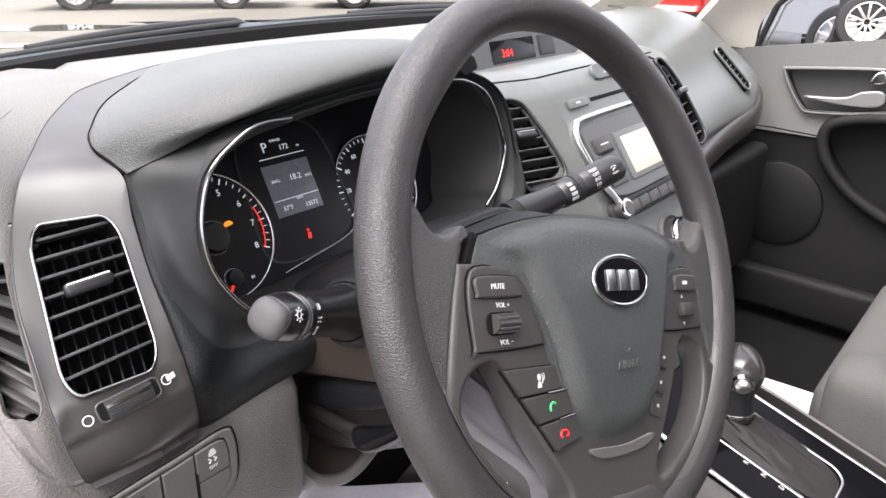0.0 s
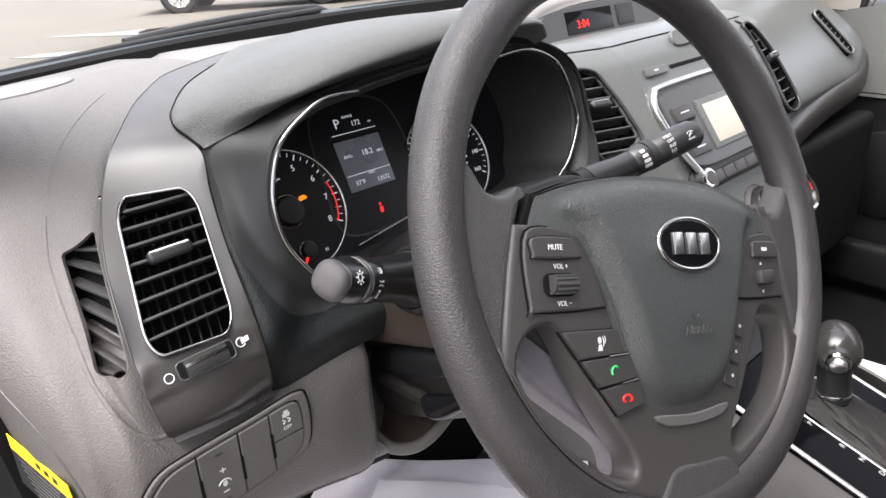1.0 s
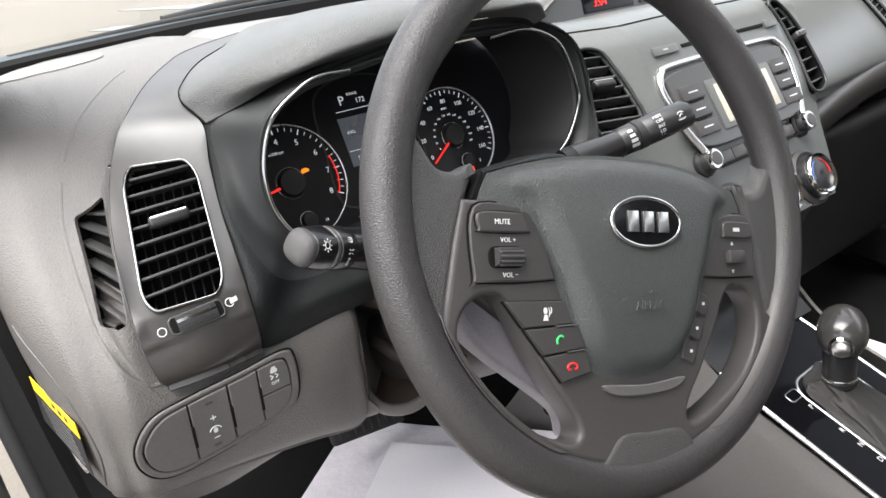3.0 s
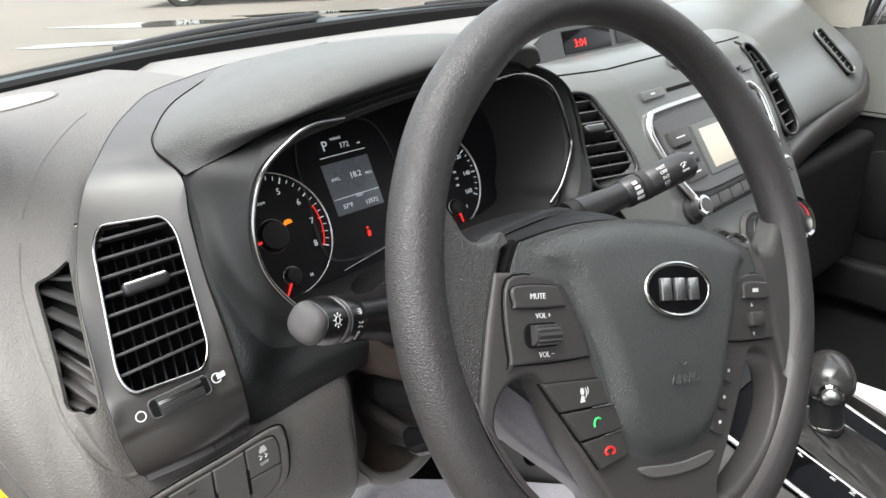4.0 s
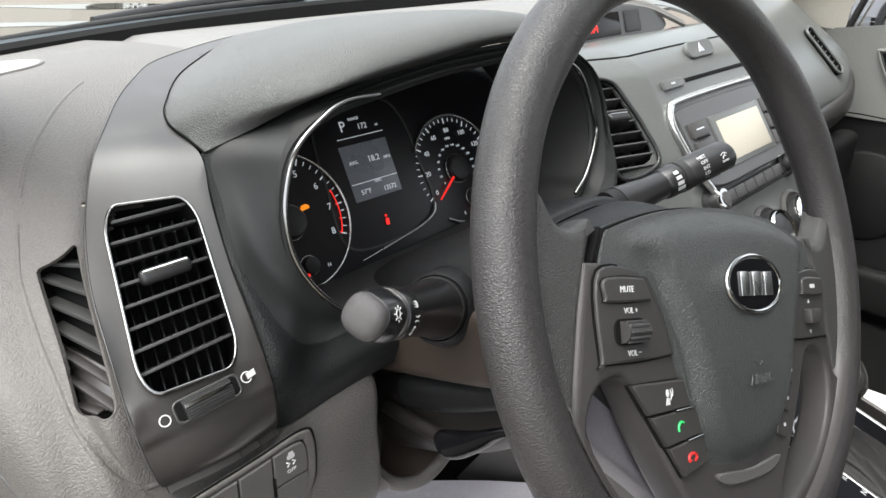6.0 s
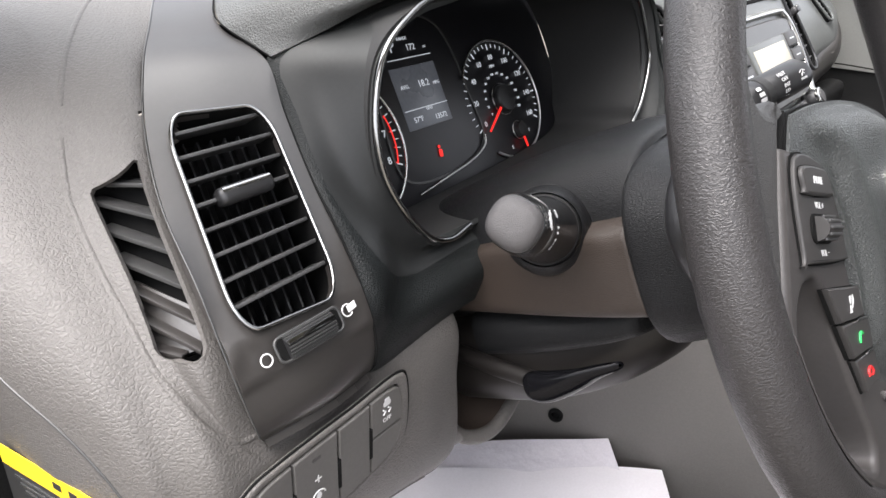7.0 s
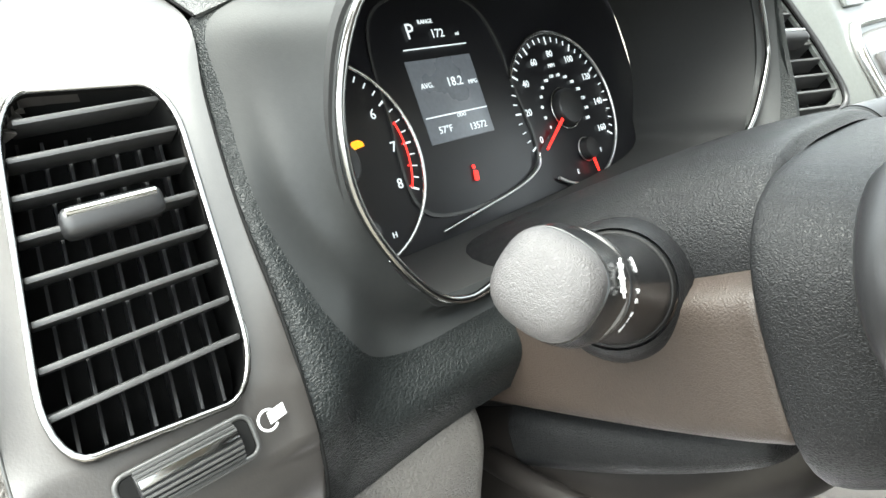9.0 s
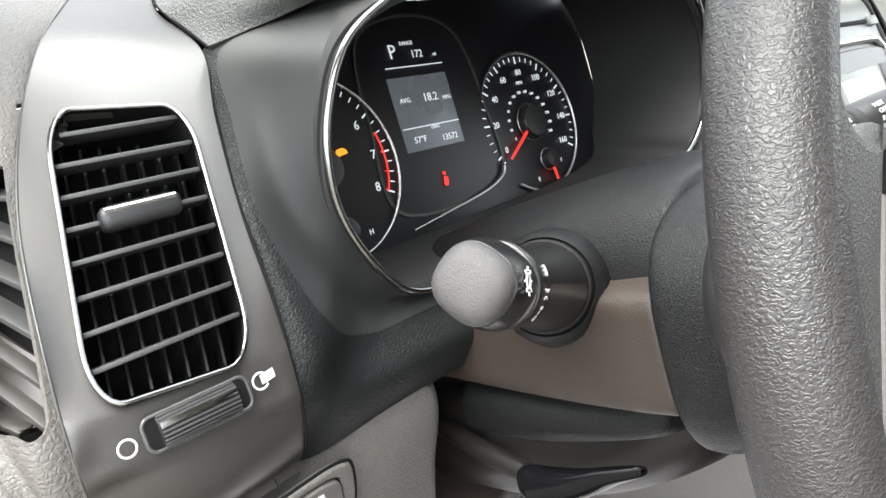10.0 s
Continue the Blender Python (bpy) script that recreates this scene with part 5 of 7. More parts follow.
# ---- air vents ----
def air_vent(name, loop, m, depth, slats, lean, tab, label, bezel, wide, group="dash air vents", ribs=7, scale=(1, 1)):
    """A louvred vent in the frame m; loop is its opening."""
    v = thing(name, tuple(m.translation), label, "air vent", group)
    xs, ys = [p[0] for p in loop], [p[1] for p in loop]
    y0, y1 = min(ys), max(ys)

    def span(y):
        cut = []
        for (ax, ay), (bx, by) in zip(loop, loop[1:] + loop[:1]):
            if (ay > y) != (by > y):
                cut.append(ax + (bx - ax) * (y - ay) / (by - ay))
        return (min(cut), max(cut)) if len(cut) > 1 else (0, 0)
    if bezel:
        part("bezel", rod([(x, y, 0.0010) for x, y in loop], 0.0010 if bezel is M_FRAME else 0.002, True, m), bezel, v, "chrome surround" if bezel is M_FRAME else "dark surround")
    walls = np.array([[m @ Vector((x, y, z)) for x, y in loop] for z in (0.002, -depth * 0.5, -depth)])
    part("duct", sheet(walls, closed=True), M_VOID, v, "black duct")
    part("duct_back", plate([loop], 0.001, 0, m @ pose(0, 0, -depth)), M_VOID, v)
    for k in range(slats):
        y = y0 + (y1 - y0) * (k + (1.34 if bezel is M_FRAME else 0.95)) / (slats + 0.8)
        a, b = span(y)
        if b - a < 0.01:
            continue
        tilt = m @ pose(0, y, -0.004, 0, 0, 7 if bezel is M_FRAME else 0) @ pose(0, 0, 0, lean, 0, 0)
        part("slat", box((a + 0.0006, -0.0010, -0.012), (b - 0.0006, 0.0010, 0.0022), 0.0008, tilt), M_SLAT, v)
        if k == tab:
            c, w = (a + b) / 2, wide
            out = 0.0090 if bezel is M_FRAME else 0.0140
            tb = part("tab", box((c - w / 2, -0.0046, -0.002), (c + w / 2, 0.0046, out), 0.0036, tilt, 3), M_BLACK, v, "black slider with a bright edge")
            part("tab_edge", rod([tilt @ Vector((c - w / 2 + 0.002, 0.0024, out - 0.001)), tilt @ Vector((c + w / 2 - 0.002, 0.0024, out - 0.001))], 0.0015), M_CHROME, tb, "bright edge")
    for k in range(ribs):
        x = min(xs) + (max(xs) - min(xs)) * (k + 1) / (ribs + 1)
        part("vane", box((x - 0.0005, y0 + 0.006, -0.028), (x + 0.0005, y1 - 0.006, -0.0180), 0, m @ pose(0, 0, 0, 0, 0, 0)), M_BLACK, v)
    return v


VX, VY = VENT_X.length, VENT_Y.length
VM = frame_of(VENT_O, VENT_X.normalized(), VENT_Y.normalized())
VL = [(x * VX, y * VY) for x, y in VENT_LOOP]
driver_vent = air_vent("air_vent", VL, VM @ pose(0, 0, 0.0022), 0.034, 8, 17, 4, "tall chrome-framed air vent with dark slats in the grey pod", M_FRAME, 0.029)

for ob in driver_vent.children_recursive:      # the vent is a little twisted, as its pod is
    for vert in ob.data.vertices:
        a, b, c = vent_ab(vert.co)
        vert.co.y -= 0.012 * a * b


def fascia_frame(cx, cz):
    """A frame on the centre fascia near (cx, cz), tilted as the fascia is."""
    return frame_of((cx, 0.1740 + (cz - 0.915) * 0.680 + 0.35 * (cx - 0.01) ** 2 - 0.0015, cz), (1, 0.70 * (cx - 0.01), 0), Vector((0, 0.562, 0.827)))


F2 = frame_of((-0.1600, 0.1915, 0.910), Vector((1, -0.35, 0)).normalized(), Vector((0, 0.562, 0.827)))
loop2 = smooth_loop([(-0.023, -0.050), (0.024, -0.040), (0.0255, -0.006), (0.018, 0.026), (0.0095, 0.046), (-0.014, 0.048), (-0.028, 0.020), (-0.031, -0.012)], 6)
air_vent("air_vent", loop2, F2, 0.036, 8, -16, 4, "dark centre air vent with wide slats beside the radio", M_BLACK, 0.024, ribs=3)
F3 = fascia_frame(0.180, 0.908)
loop3 = smooth_loop([(0.024, -0.058), (-0.018, -0.060), (-0.016, -0.006), (-0.022, 0.036), (-0.030, 0.060), (-0.008, 0.060), (0.015, 0.030), (0.025, -0.010)], 6)
air_vent("air_vent", loop3, F3, 0.036, 8, -16, 4, "dark centre air vent with wide slats beside the radio", M_BLACK, 0.022, ribs=3)
F4 = frame_of((0.540, 0.2430, 0.8985), Vector((1, 0.16, 0.18)).normalized(), Vector((-0.020, 0.055, 0.060)).normalized())
air_vent("air_vent", rounded(0.030, 0.092, 0.011), F4 @ pose(0, 0, 0.0045), 0.005, 8, -14, 9, "slim passenger side air vent with dark slats at the dash end", M_FASCIA, 0.02, ribs=0)
# slanted demister beside the pod
side_vent = thing("demister_vent", (-0.652, 0.225, 0.88), "slanted grey demister grille with diagonal slats in the dash end", "air vent", "dash air vents")
sv = [Vector((-0.6330, 0.2585, 0.9190)), Vector((-0.6540, 0.2690, 0.9020)), Vector((-0.6660, 0.2060, 0.8420)), Vector((-0.6510, 0.1880, 0.8500))]
sn = (sv[2] - sv[0]).cross(sv[1] - sv[3]).normalized()
if sn.y > 0:
    sn = -sn
back = [p - sn * 0.012 for p in sv]
part("recess", sheet(np.array([[p - sn * 0.0015 for p in sv], back]), closed=True), M_VOID, side_vent, "dark recess")
bmb = bmesh.new()
bmb.faces.new([bmb.verts.new(p) for p in back])
part("recess_floor", bmb, M_VOID, side_vent)


def edge_point(s, right):
    """Along the left or right edge, and round the ends where s leaves 0 to 1."""
    a, b, c, d = (sv[0], sv[3], sv[1], sv[2]) if right else (sv[1], sv[2], sv[0], sv[3])
    if s < 0:
        return a.lerp(c, min(1, -s * 2.2))
    if s > 1:
        return b.lerp(d, min(1, (s - 1) * 2.2))
    return a.lerp(b, s)


for k in range(7):
    s = -0.17 + 0.18 * k
    p, q = edge_point(s, False), edge_point(s + 0.31, True)
    f = axis_frame(p - sn * 0.005, q - sn * 0.005, up=tuple(sn)) @ pose(0, 0, 0, 0, 0, 32)
    part("slat", box((-0.0012, -0.0048, 0), (0.0012, 0.0040, (q - p).length), 0.0008, f), M_BEZEL if k < 4 else M_POD, side_vent)
blank = [edge_point(0.50, False), edge_point(1.0, False), edge_point(1.0, True), edge_point(0.80, True)]
part("blanking_plate", sheet(np.array([[tuple(blank[0] - sn * 0.007), tuple(blank[3] - sn * 0.007)], [tuple(blank[1] - sn * 0.007), tuple(blank[2] - sn * 0.007)]]), thick=0.001), M_POD, side_vent, "grey closed lower part")
# thumb wheel below the driver's vent
thumb = thing("vent_thumbwheel", (-0.611, 0.172, 0.845), "ribbed black thumbwheel with bright bars in the vent pod", "thumbwheel")
TM = THUMB @ pose(0, 0, 0.0012, 0, 0, 3)
part("slot", plate([rounded(0.0365, 0.0108, 0.003)], 0.002, 0.0006, TM @ pose(0, 0, 0.0005)), M_VOID, thumb, "dark slot")
part("wheel", rod([(-0.0140, 0, 0), (0.0140, 0, 0)], 0.0064, False, TM @ pose(0, 0, -0.001), 5), M_BLACK, thumb, "black wheel")
for k in range(11):
    a = radians(20 + 14 * k)
    part("rib", box((-0.0138, -0.0004, -0.0003), (0.0138, 0.0004, 0.0006), 0.0002, TM @ pose(0, 0.0064 * math.cos(a), -0.001 + 0.0064 * math.sin(a))), M_BEZEL, thumb)
part("bright_bar", box((-0.0138, -0.0012, -0.0003), (0.0138, 0.0012, 0.0008), 0.0004, TM @ pose(0, 0.0022, 0.0054)), M_FRAME, thumb, "bright middle bar")
part("frame", rod([(x, y, 0) for x, y in rounded(0.0375, 0.0118, 0.0032)], 0.0008, True, TM @ pose(0, 0, 0.0022)), M_BEZEL, thumb)
part("print", rod([(x, y, 0) for x, y in ellipse(0.0029, 0.0029, 24)], 0.0004, True, TM @ pose(-0.0245, -0.0005, 0.0016)), M_MARK, thumb, "white ring mark")
part("print", merged([rod([(0.0030 * math.cos(t), 0.0030 * math.sin(t), 0) for t in np.linspace(0.8, 5.6, 16)], 0.0004, False, TM @ pose(0.0240, 0.0010, 0.0016)), plate([[(-0.0002, -0.0012), (0.0052, -0.0004), (0.0052, 0.0030), (-0.0002, 0.0022)]], 0.0003, 0, TM @ pose(0.0245, 0.0008, 0.0016))]), M_MARK, thumb, "white fan mark")


# ---- radio and heater controls ----
STK = frame_of((0.012, 0.1450, 0.8725), (1, 0, 0), Vector((0, 0.562, 0.827)))   # middle of the radio, on the fascia


def on_stack(x, z, lift=0.0):
    """A pose on the fascia at height z."""
    return STK @ pose(x - 0.012, (z - 0.8725) / 0.827, lift)


radio = thing("car_radio", (0.012, 0.145, 0.835), "black car radio with cream display in a silver frame", "radio")
frame_pts = [(-0.096, -0.036), (-0.110, -0.006), (-0.1175, 0.030), (-0.1165, 0.046), (-0.108, 0.0575), (-0.092, 0.062), (0.0, 0.063), (0.092, 0.062), (0.108, 0.0575), (0.1165, 0.046), (0.1175, 0.030), (0.110, -0.006), (0.096, -0.036)]
part("silver_frame", rod([(x, y, 0.001) for x, y in catmull(frame_pts, 110)], 0.0036, False, STK), M_SATIN, radio, "bright silver frame open at its foot")
FACEPL = [(-0.090, -0.032), (-0.104, 0.0), (-0.109, 0.038), (-0.100, 0.053), (0.0, 0.056), (0.100, 0.053), (0.109, 0.038), (0.104, 0.0), (0.090, -0.032), (0.0, -0.036)]
part("face_plate", plate([smooth_loop(FACEPL, 6)], 0.003, 0.002, STK @ pose(0, 0, -0.0005)), M_BEZEL, radio, "dark grey face plate")
part("screen_frame", box((-0.052, -0.022, 0), (0.070, 0.036, 0.0045), 0.002, STK), M_FASCIA, radio)
part("screen", box((-0.042, -0.016, 0), (0.060, 0.029, 0.0052), 0.0008, STK), M_SCREEN, radio, "cream display")
for sx in (-1, 1):
    for k, y in enumerate((0.028, 0.008, -0.012)):
        x = -0.079 if sx < 0 else 0.088
        part("key", box((x - 0.018, y - 0.0085, 0), (x + 0.018, y + 0.0085, 0.0055), 0.002, STK), M_BTN, radio, "dark key")
        part("key_print", box((x - 0.008, y - 0.0007, 0.0055), (x + 0.008, y + 0.0007, 0.0057), 0, STK), M_SATIN, radio)
        if k < 2:
            part("key_slot", box((x - 0.012, y - 0.0108, 0.004), (x + 0.012, y - 0.0088, 0.0062), 0.0008, STK), M_VOID, radio)
for k in range(6):
    x = -0.062 + 0.0245 * k
    part("preset_key", box((x - 0.0115, -0.0545, 0), (x + 0.0115, -0.0415, 0.004), 0.0012, STK @ pose(0, 0, -0.006)), M_BTN, radio, "dark preset key")
part("presets_shadow", box((-0.080, -0.058, -0.001), (0.088, -0.0555, 0.002), 0.0005, STK), M_VOID, radio)
for x in (-0.094, 0.094):
    kn = part("knob", lathe([(0.0150, 0.0), (0.0150, 0.004), (0.0115, 0.006), (0.0110, 0.014), (0.0100, 0.016)], STK @ pose(x, -0.0465, -0.010), 36), M_BLACK, radio, "black turning knob")
    part("knob_ring", lathe([(0.0108, 0.014), (0.0112, 0.0155), (0.0108, 0.0185), (0.0082, 0.019)], STK @ pose(x, -0.0465, -0.010), 36), M_CHROME, kn, "chrome ring")
    part("knob_cap", lathe([(0.0076, 0.0180), (0.0074, 0.0200), (0.003, 0.0202)], STK @ pose(x, -0.0465, -0.010), 30), M_BTN, kn)
disc_slot = thing("disc_slot", (0.012, 0.19, 0.938), "narrow disc slot with eject buttons in the fascia", "disc slot")
part("slot", box((-0.058, -0.0022, -0.001), (0.100, 0.0022, 0.0012), 0.001, on_stack(0.012, 0.939)), M_VOID, disc_slot, "black slot")
for x0, x1 in ((-0.106, -0.066), (0.104, 0.128)):
    part("button", box((x0, -0.0050, -0.001), (x1, 0.0050, 0.003), 0.002, on_stack(0.012, 0.939)), M_FASCIA, disc_slot, "grey button")
part("print", box((-0.010, -0.001, 0.003), (-0.002, 0.001, 0.0033), 0, on_stack(-0.070, 0.939)), M_SATIN, disc_slot)
hazard = thing("hazard_switch", (0.012, 0.21, 0.963), "dark hazard switch with a pale triangle above the disc slot", "switch")
part("button", plate([smooth_loop([(-0.026, -0.008), (0, -0.0095), (0.026, -0.008), (0.026, 0.008), (0, 0.0095), (-0.026, 0.008)], 6)], 0.003, 0.0015, on_stack(0.012, 0.9635, -0.0015)), M_FASCIA, hazard, "oval button")
part("print", plate([[(-0.006, -0.004), (0.006, -0.004), (0, 0.006)]], 0.0003, 0, on_stack(0.012, 0.9635, 0.0017)), M_SATIN, hazard)
heater = thing("heater_panel", (0.012, 0.085, 0.765), "black heater panel with round chrome-ringed dials below the radio", "heater control")
for k, x in enumerate((-0.062, 0.012, 0.086)):
    f = on_stack(x, 0.783, -0.013)
    part("dial_base", lathe([(0.034, -0.004), (0.034, 0.004), (0.030, 0.007), (0.027, 0.005)], f, 40), M_BTN, heater, "dark dial surround")
    dk = part("dial", lathe([(0.0255, 0.003), (0.0245, 0.016), (0.022, 0.018)], f, 40), M_BLACK, heater, "black dial")
    part("dial_ring", lathe([(0.0252, 0.014), (0.0256, 0.017), (0.0235, 0.0205), (0.0205, 0.019), (0.0205, 0.016)], f, 44), M_CHROME, dk, "chrome ring")
    part("dial_face", lathe([(0.0205, 0.017), (0.0200, 0.0178), (0.004, 0.0180)], f, 40), M_BLACK, dk)
    for a0, a1, mt in ((1.9, 3.4, mat("blue_print", (0.05, 0.12, 0.4), 0.5)), (-0.2, 1.3, M_RED)):
        if k == 2:
            part("dial_print", rod([(0.0165 * math.cos(t), 0.0165 * math.sin(t), 0.0181) for t in np.linspace(a0, a1, 14)], 0.0007, False, f), mt, dk)
for x in (-0.025, 0.049):
    part("switch", lathe([(0.0105, 0.0), (0.0105, 0.005), (0.009, 0.007), (0.004, 0.0072)], on_stack(x, 0.786, -0.011), 30), M_BTN, heater, "small round switch")
    part("switch_ring", rod([(0.0112 * math.cos(t), 0.0112 * math.sin(t), 0.004) for t in np.linspace(0, 6.1, 30)], 0.0009, True, on_stack(x, 0.786, -0.011)), M_SATIN, heater)
clock = thing("dash_clock", (-0.01, 0.33, 0.985), "red digital dash clock under a dark visor on the dash top", "clock")
CM = frame_of((-0.005, 0.3230, 0.977), (1, 0.0, 0), Vector((0, 0.30, 0.95)).normalized())
part("window", plate([smooth_loop([(-0.125, -0.016), (0, -0.018), (0.125, -0.016), (0.132, 0.0), (0.09, 0.016), (0, 0.021), (-0.09, 0.016), (-0.132, 0.0)], 6)], 0.003, 0.001, CM @ pose(0, 0, 0.004)), M_BEZEL, clock, "dark glossy window")
part("screen", box((-0.060, -0.013, 0), (0.030, 0.014, 0.0078), 0.001, CM), M_GLOSS, clock)
part("digits", words("3:04", 0.0135, CM @ pose(-0.030, -0.0025, 0.0082)), M_LITRED, clock, "lit red digits")
part("lamp_block", box((0.040, -0.012, 0), (0.075, 0.014, 0.009), 0.002, CM), M_BLACK, clock, "black warning lamp block")
vis = [[(-0.160, 0.300, 0.968), (-0.09, 0.322, 0.993), (0.0, 0.326, 1.000), (0.09, 0.322, 0.993), (0.160, 0.300, 0.968)], [(-0.170, 0.32, 0.976), (-0.10, 0.342, 1.000), (0, 0.352, 1.006), (0.10, 0.342, 1.000), (0.170, 0.32, 0.976)], [(-0.19, 0.42, 0.984), (-0.10, 0.46, 0.987), (0, 0.48, 0.987), (0.10, 0.46, 0.987), (0.19, 0.42, 0.984)]]
part("visor", loft(vis, 40, 14, thick=0.004), M_DASH, clock, "grey visor")

# ---- switches in the knee panel ----
switch_bank = thing("switch_bank", (-0.61, 0.162, 0.745), "grey oval switch bank with four rubber-like buttons in the knee panel", "switch panel")
KB = frame_of((-0.6145, 0.1605, 0.7655), (1.06, 0.012, 0.0), Vector((0.02, -0.01, 1.05)))
OVAL = [(0.052, 0.031), (0.020, 0.0285), (-0.020, 0.026), (-0.042, 0.022), (-0.055, 0.008), (-0.057, -0.008), (-0.050, -0.022), (-0.036, -0.029), (-0.010, -0.0285), (0.030, -0.024), (0.052, -0.018), (0.060, -0.006), (0.060, 0.022)]
INNER = [(0.047, 0.0265), (0.020, 0.0245), (-0.018, 0.022), (-0.038, 0.0185), (-0.0505, 0.006), (-0.052, -0.007), (-0.046, -0.019), (-0.034, -0.0248), (-0.010, -0.0243), (0.028, -0.0200), (0.047, -0.0148), (0.054, -0.004), (0.054, 0.0195)]
part("rim", plate([smooth_loop(OVAL, 6), smooth_loop(INNER, 6)[::-1]], 0.0024, 0.0016, KB @ pose(0, 0, 0.0005), 3), M_KNEE, switch_bank, "grey raised rim")
part("groove", rod([(x * 1.012, y * 1.015, 0.0010) for x, y in smooth_loop(OVAL, 6)], 0.0007, True, KB), M_VOID, switch_bank, "dark joint round the panel")
part("gap", plate([smooth_loop(INNER, 6)], 0.0006, 0, KB @ pose(0, 0, -0.001)), M_VOID, switch_bank)


def clip_x(loop, x0, x1):
    out = []
    for keep, cut in ((lambda p: p[0] >= x0, x0), (lambda p: p[0] <= x1, x1)):
        src, out = (loop if not out else out), []
        for a, b in zip(src, src[1:] + src[:1]):
            if keep(a):
                out.append(a)
            if keep(a) != keep(b):
                t = (cut - a[0]) / (b[0] - a[0])
                out.append((cut, a[1] + t * (b[1] - a[1])))
        loop = out
    return out


M_RUBBERY = mat("button_warm_grey", (0.088, 0.084, 0.079), 0.55, grain="fine", bump=0.15)
inner_pts = [(x * 0.985, y * 0.975) for x, y in smooth_loop(INNER, 6)]
for x0, x1, y0 in ((-0.06, -0.0200, -1), (-0.0188, 0.0080, -1), (0.0092, 0.0300, -1), (0.0312, 0.06, 0.002), (0.0312, 0.06, -1)):
    piece = clip_x(inner_pts, x0, x1)
    if x0 > 0.03:
        flip = [(y, x) for x, y in piece]
        piece = [(x, y) for y, x in (clip_x(flip, 0.0028, 1) if y0 > 0 else clip_x(flip, -1, 0.0016))]
    part("button", plate([piece], 0.003, 0.0008, KB @ pose(0, 0, 0.0008), 2), M_RUBBERY, switch_bank, "dark warm grey button")
for x, y0, y1 in ((-0.0194, -0.014, 0.004), (0.0086, -0.012, 0.006), (0.0306, -0.009, 0.010)):
    part("notch", box((x - 0.0011, y0, 0.0), (x + 0.0011, y1, 0.0042), 0.0005, KB), M_VOID, switch_bank, "dark notch between the buttons")
part("print", merged([words("+", 0.0085, KB @ pose(-0.0050, 0.0035, 0.0039)), words("\u2212", 0.0085, KB @ pose(-0.0050, -0.0130, 0.0039)), rod([(0.0042 * math.cos(t), 0.0042 * math.sin(t), 0) for t in np.linspace(0.3, 2.84, 12)], 0.0004, False, KB @ pose(-0.0050, -0.0075, 0.0039)), plate([ellipse(0.0016, 0.0022, 14)], 0.0001, 0, KB @ pose(-0.0050, -0.0065, 0.0039))]), M_MARK, switch_bank, "white dimmer symbol")
for y in (0.0165, -0.0185):
    part("lamp", box((-0.0025, -0.0008, 0), (0.0025, 0.0008, 0.0002), 0, KB @ pose(-0.0055, y, 0.0039)), M_BTN, switch_bank)
part("print", merged([plate([rounded(0.0052, 0.0032, 0.001)], 0.0001, 0, KB @ pose(0.0425, 0.0195, 0.0039)), plate([rounded(0.0034, 0.0024, 0.0008)], 0.0001, 0, KB @ pose(0.0425, 0.0217, 0.0039)), rod([(-0.0016, 0.0016, 0), (0.0004, 0, 0), (-0.0012, -0.0018, 0)], 0.0005, False, KB @ pose(0.0410, 0.0150, 0.0039)), rod([(-0.0016, 0.0016, 0), (0.0004, 0, 0), (-0.0012, -0.0018, 0)], 0.0005, False, KB @ pose(0.0448, 0.0150, 0.0039)), words("OFF", 0.0036, KB @ pose(0.0425, 0.0095, 0.0039))]), M_MARK, switch_bank, "white skid symbol and lettering")
# warning label on the end of the dash
warning_label = thing("warning_label", (-0.704, 0.235, 0.76), "yellow and black warning label on the dash end", "label")
LM = frame_of((-0.7045, 0.2300, 0.7800), Vector((0.16, -0.985, 0.02)).normalized(), Vector((0.02, 0.02, 1)).normalized())
part("yellow_band", plate([[(-0.055, 0.006), (0.034, 0.004), (0.036, -0.008), (-0.055, -0.006)]], 0.0003, 0, LM @ pose(0, 0, 0.002)), M_YELLOW, warning_label, "yellow band")
part("black_field", plate([[(-0.055, -0.0061), (0.036, -0.0081), (0.038, -0.040), (-0.055, -0.036)]], 0.0003, 0, LM @ pose(0, 0, 0.002)), M_LABEL, warning_label, "black field with pale lines")
for k in range(7):
    part("print_line", box((-0.05 + 0.003 * k, -0.0007, 0), (0.012 + 0.002 * k, 0.0007, 0.0002), 0, LM @ pose(0.004, -0.0115 - 0.0038 * k, 0.0024, 0, 0, -1)), M_SATIN, warning_label)
for k in range(3):
    part("print_line", box((-0.012 + 0.012 * k, -0.002, 0), (-0.006 + 0.012 * k, 0.002, 0.0002), 0, LM @ pose(0, -0.001, 0.0024, 0, 0, -1)), M_LABEL, warning_label)

# ---- centre console and gear lever ----
console = thing("centre_console", (0, 0.05, 0.40), "grey centre console with gloss black gear panel and silver edge", "console")


def panel_z(y):
    return 0.578 + 0.30 * y


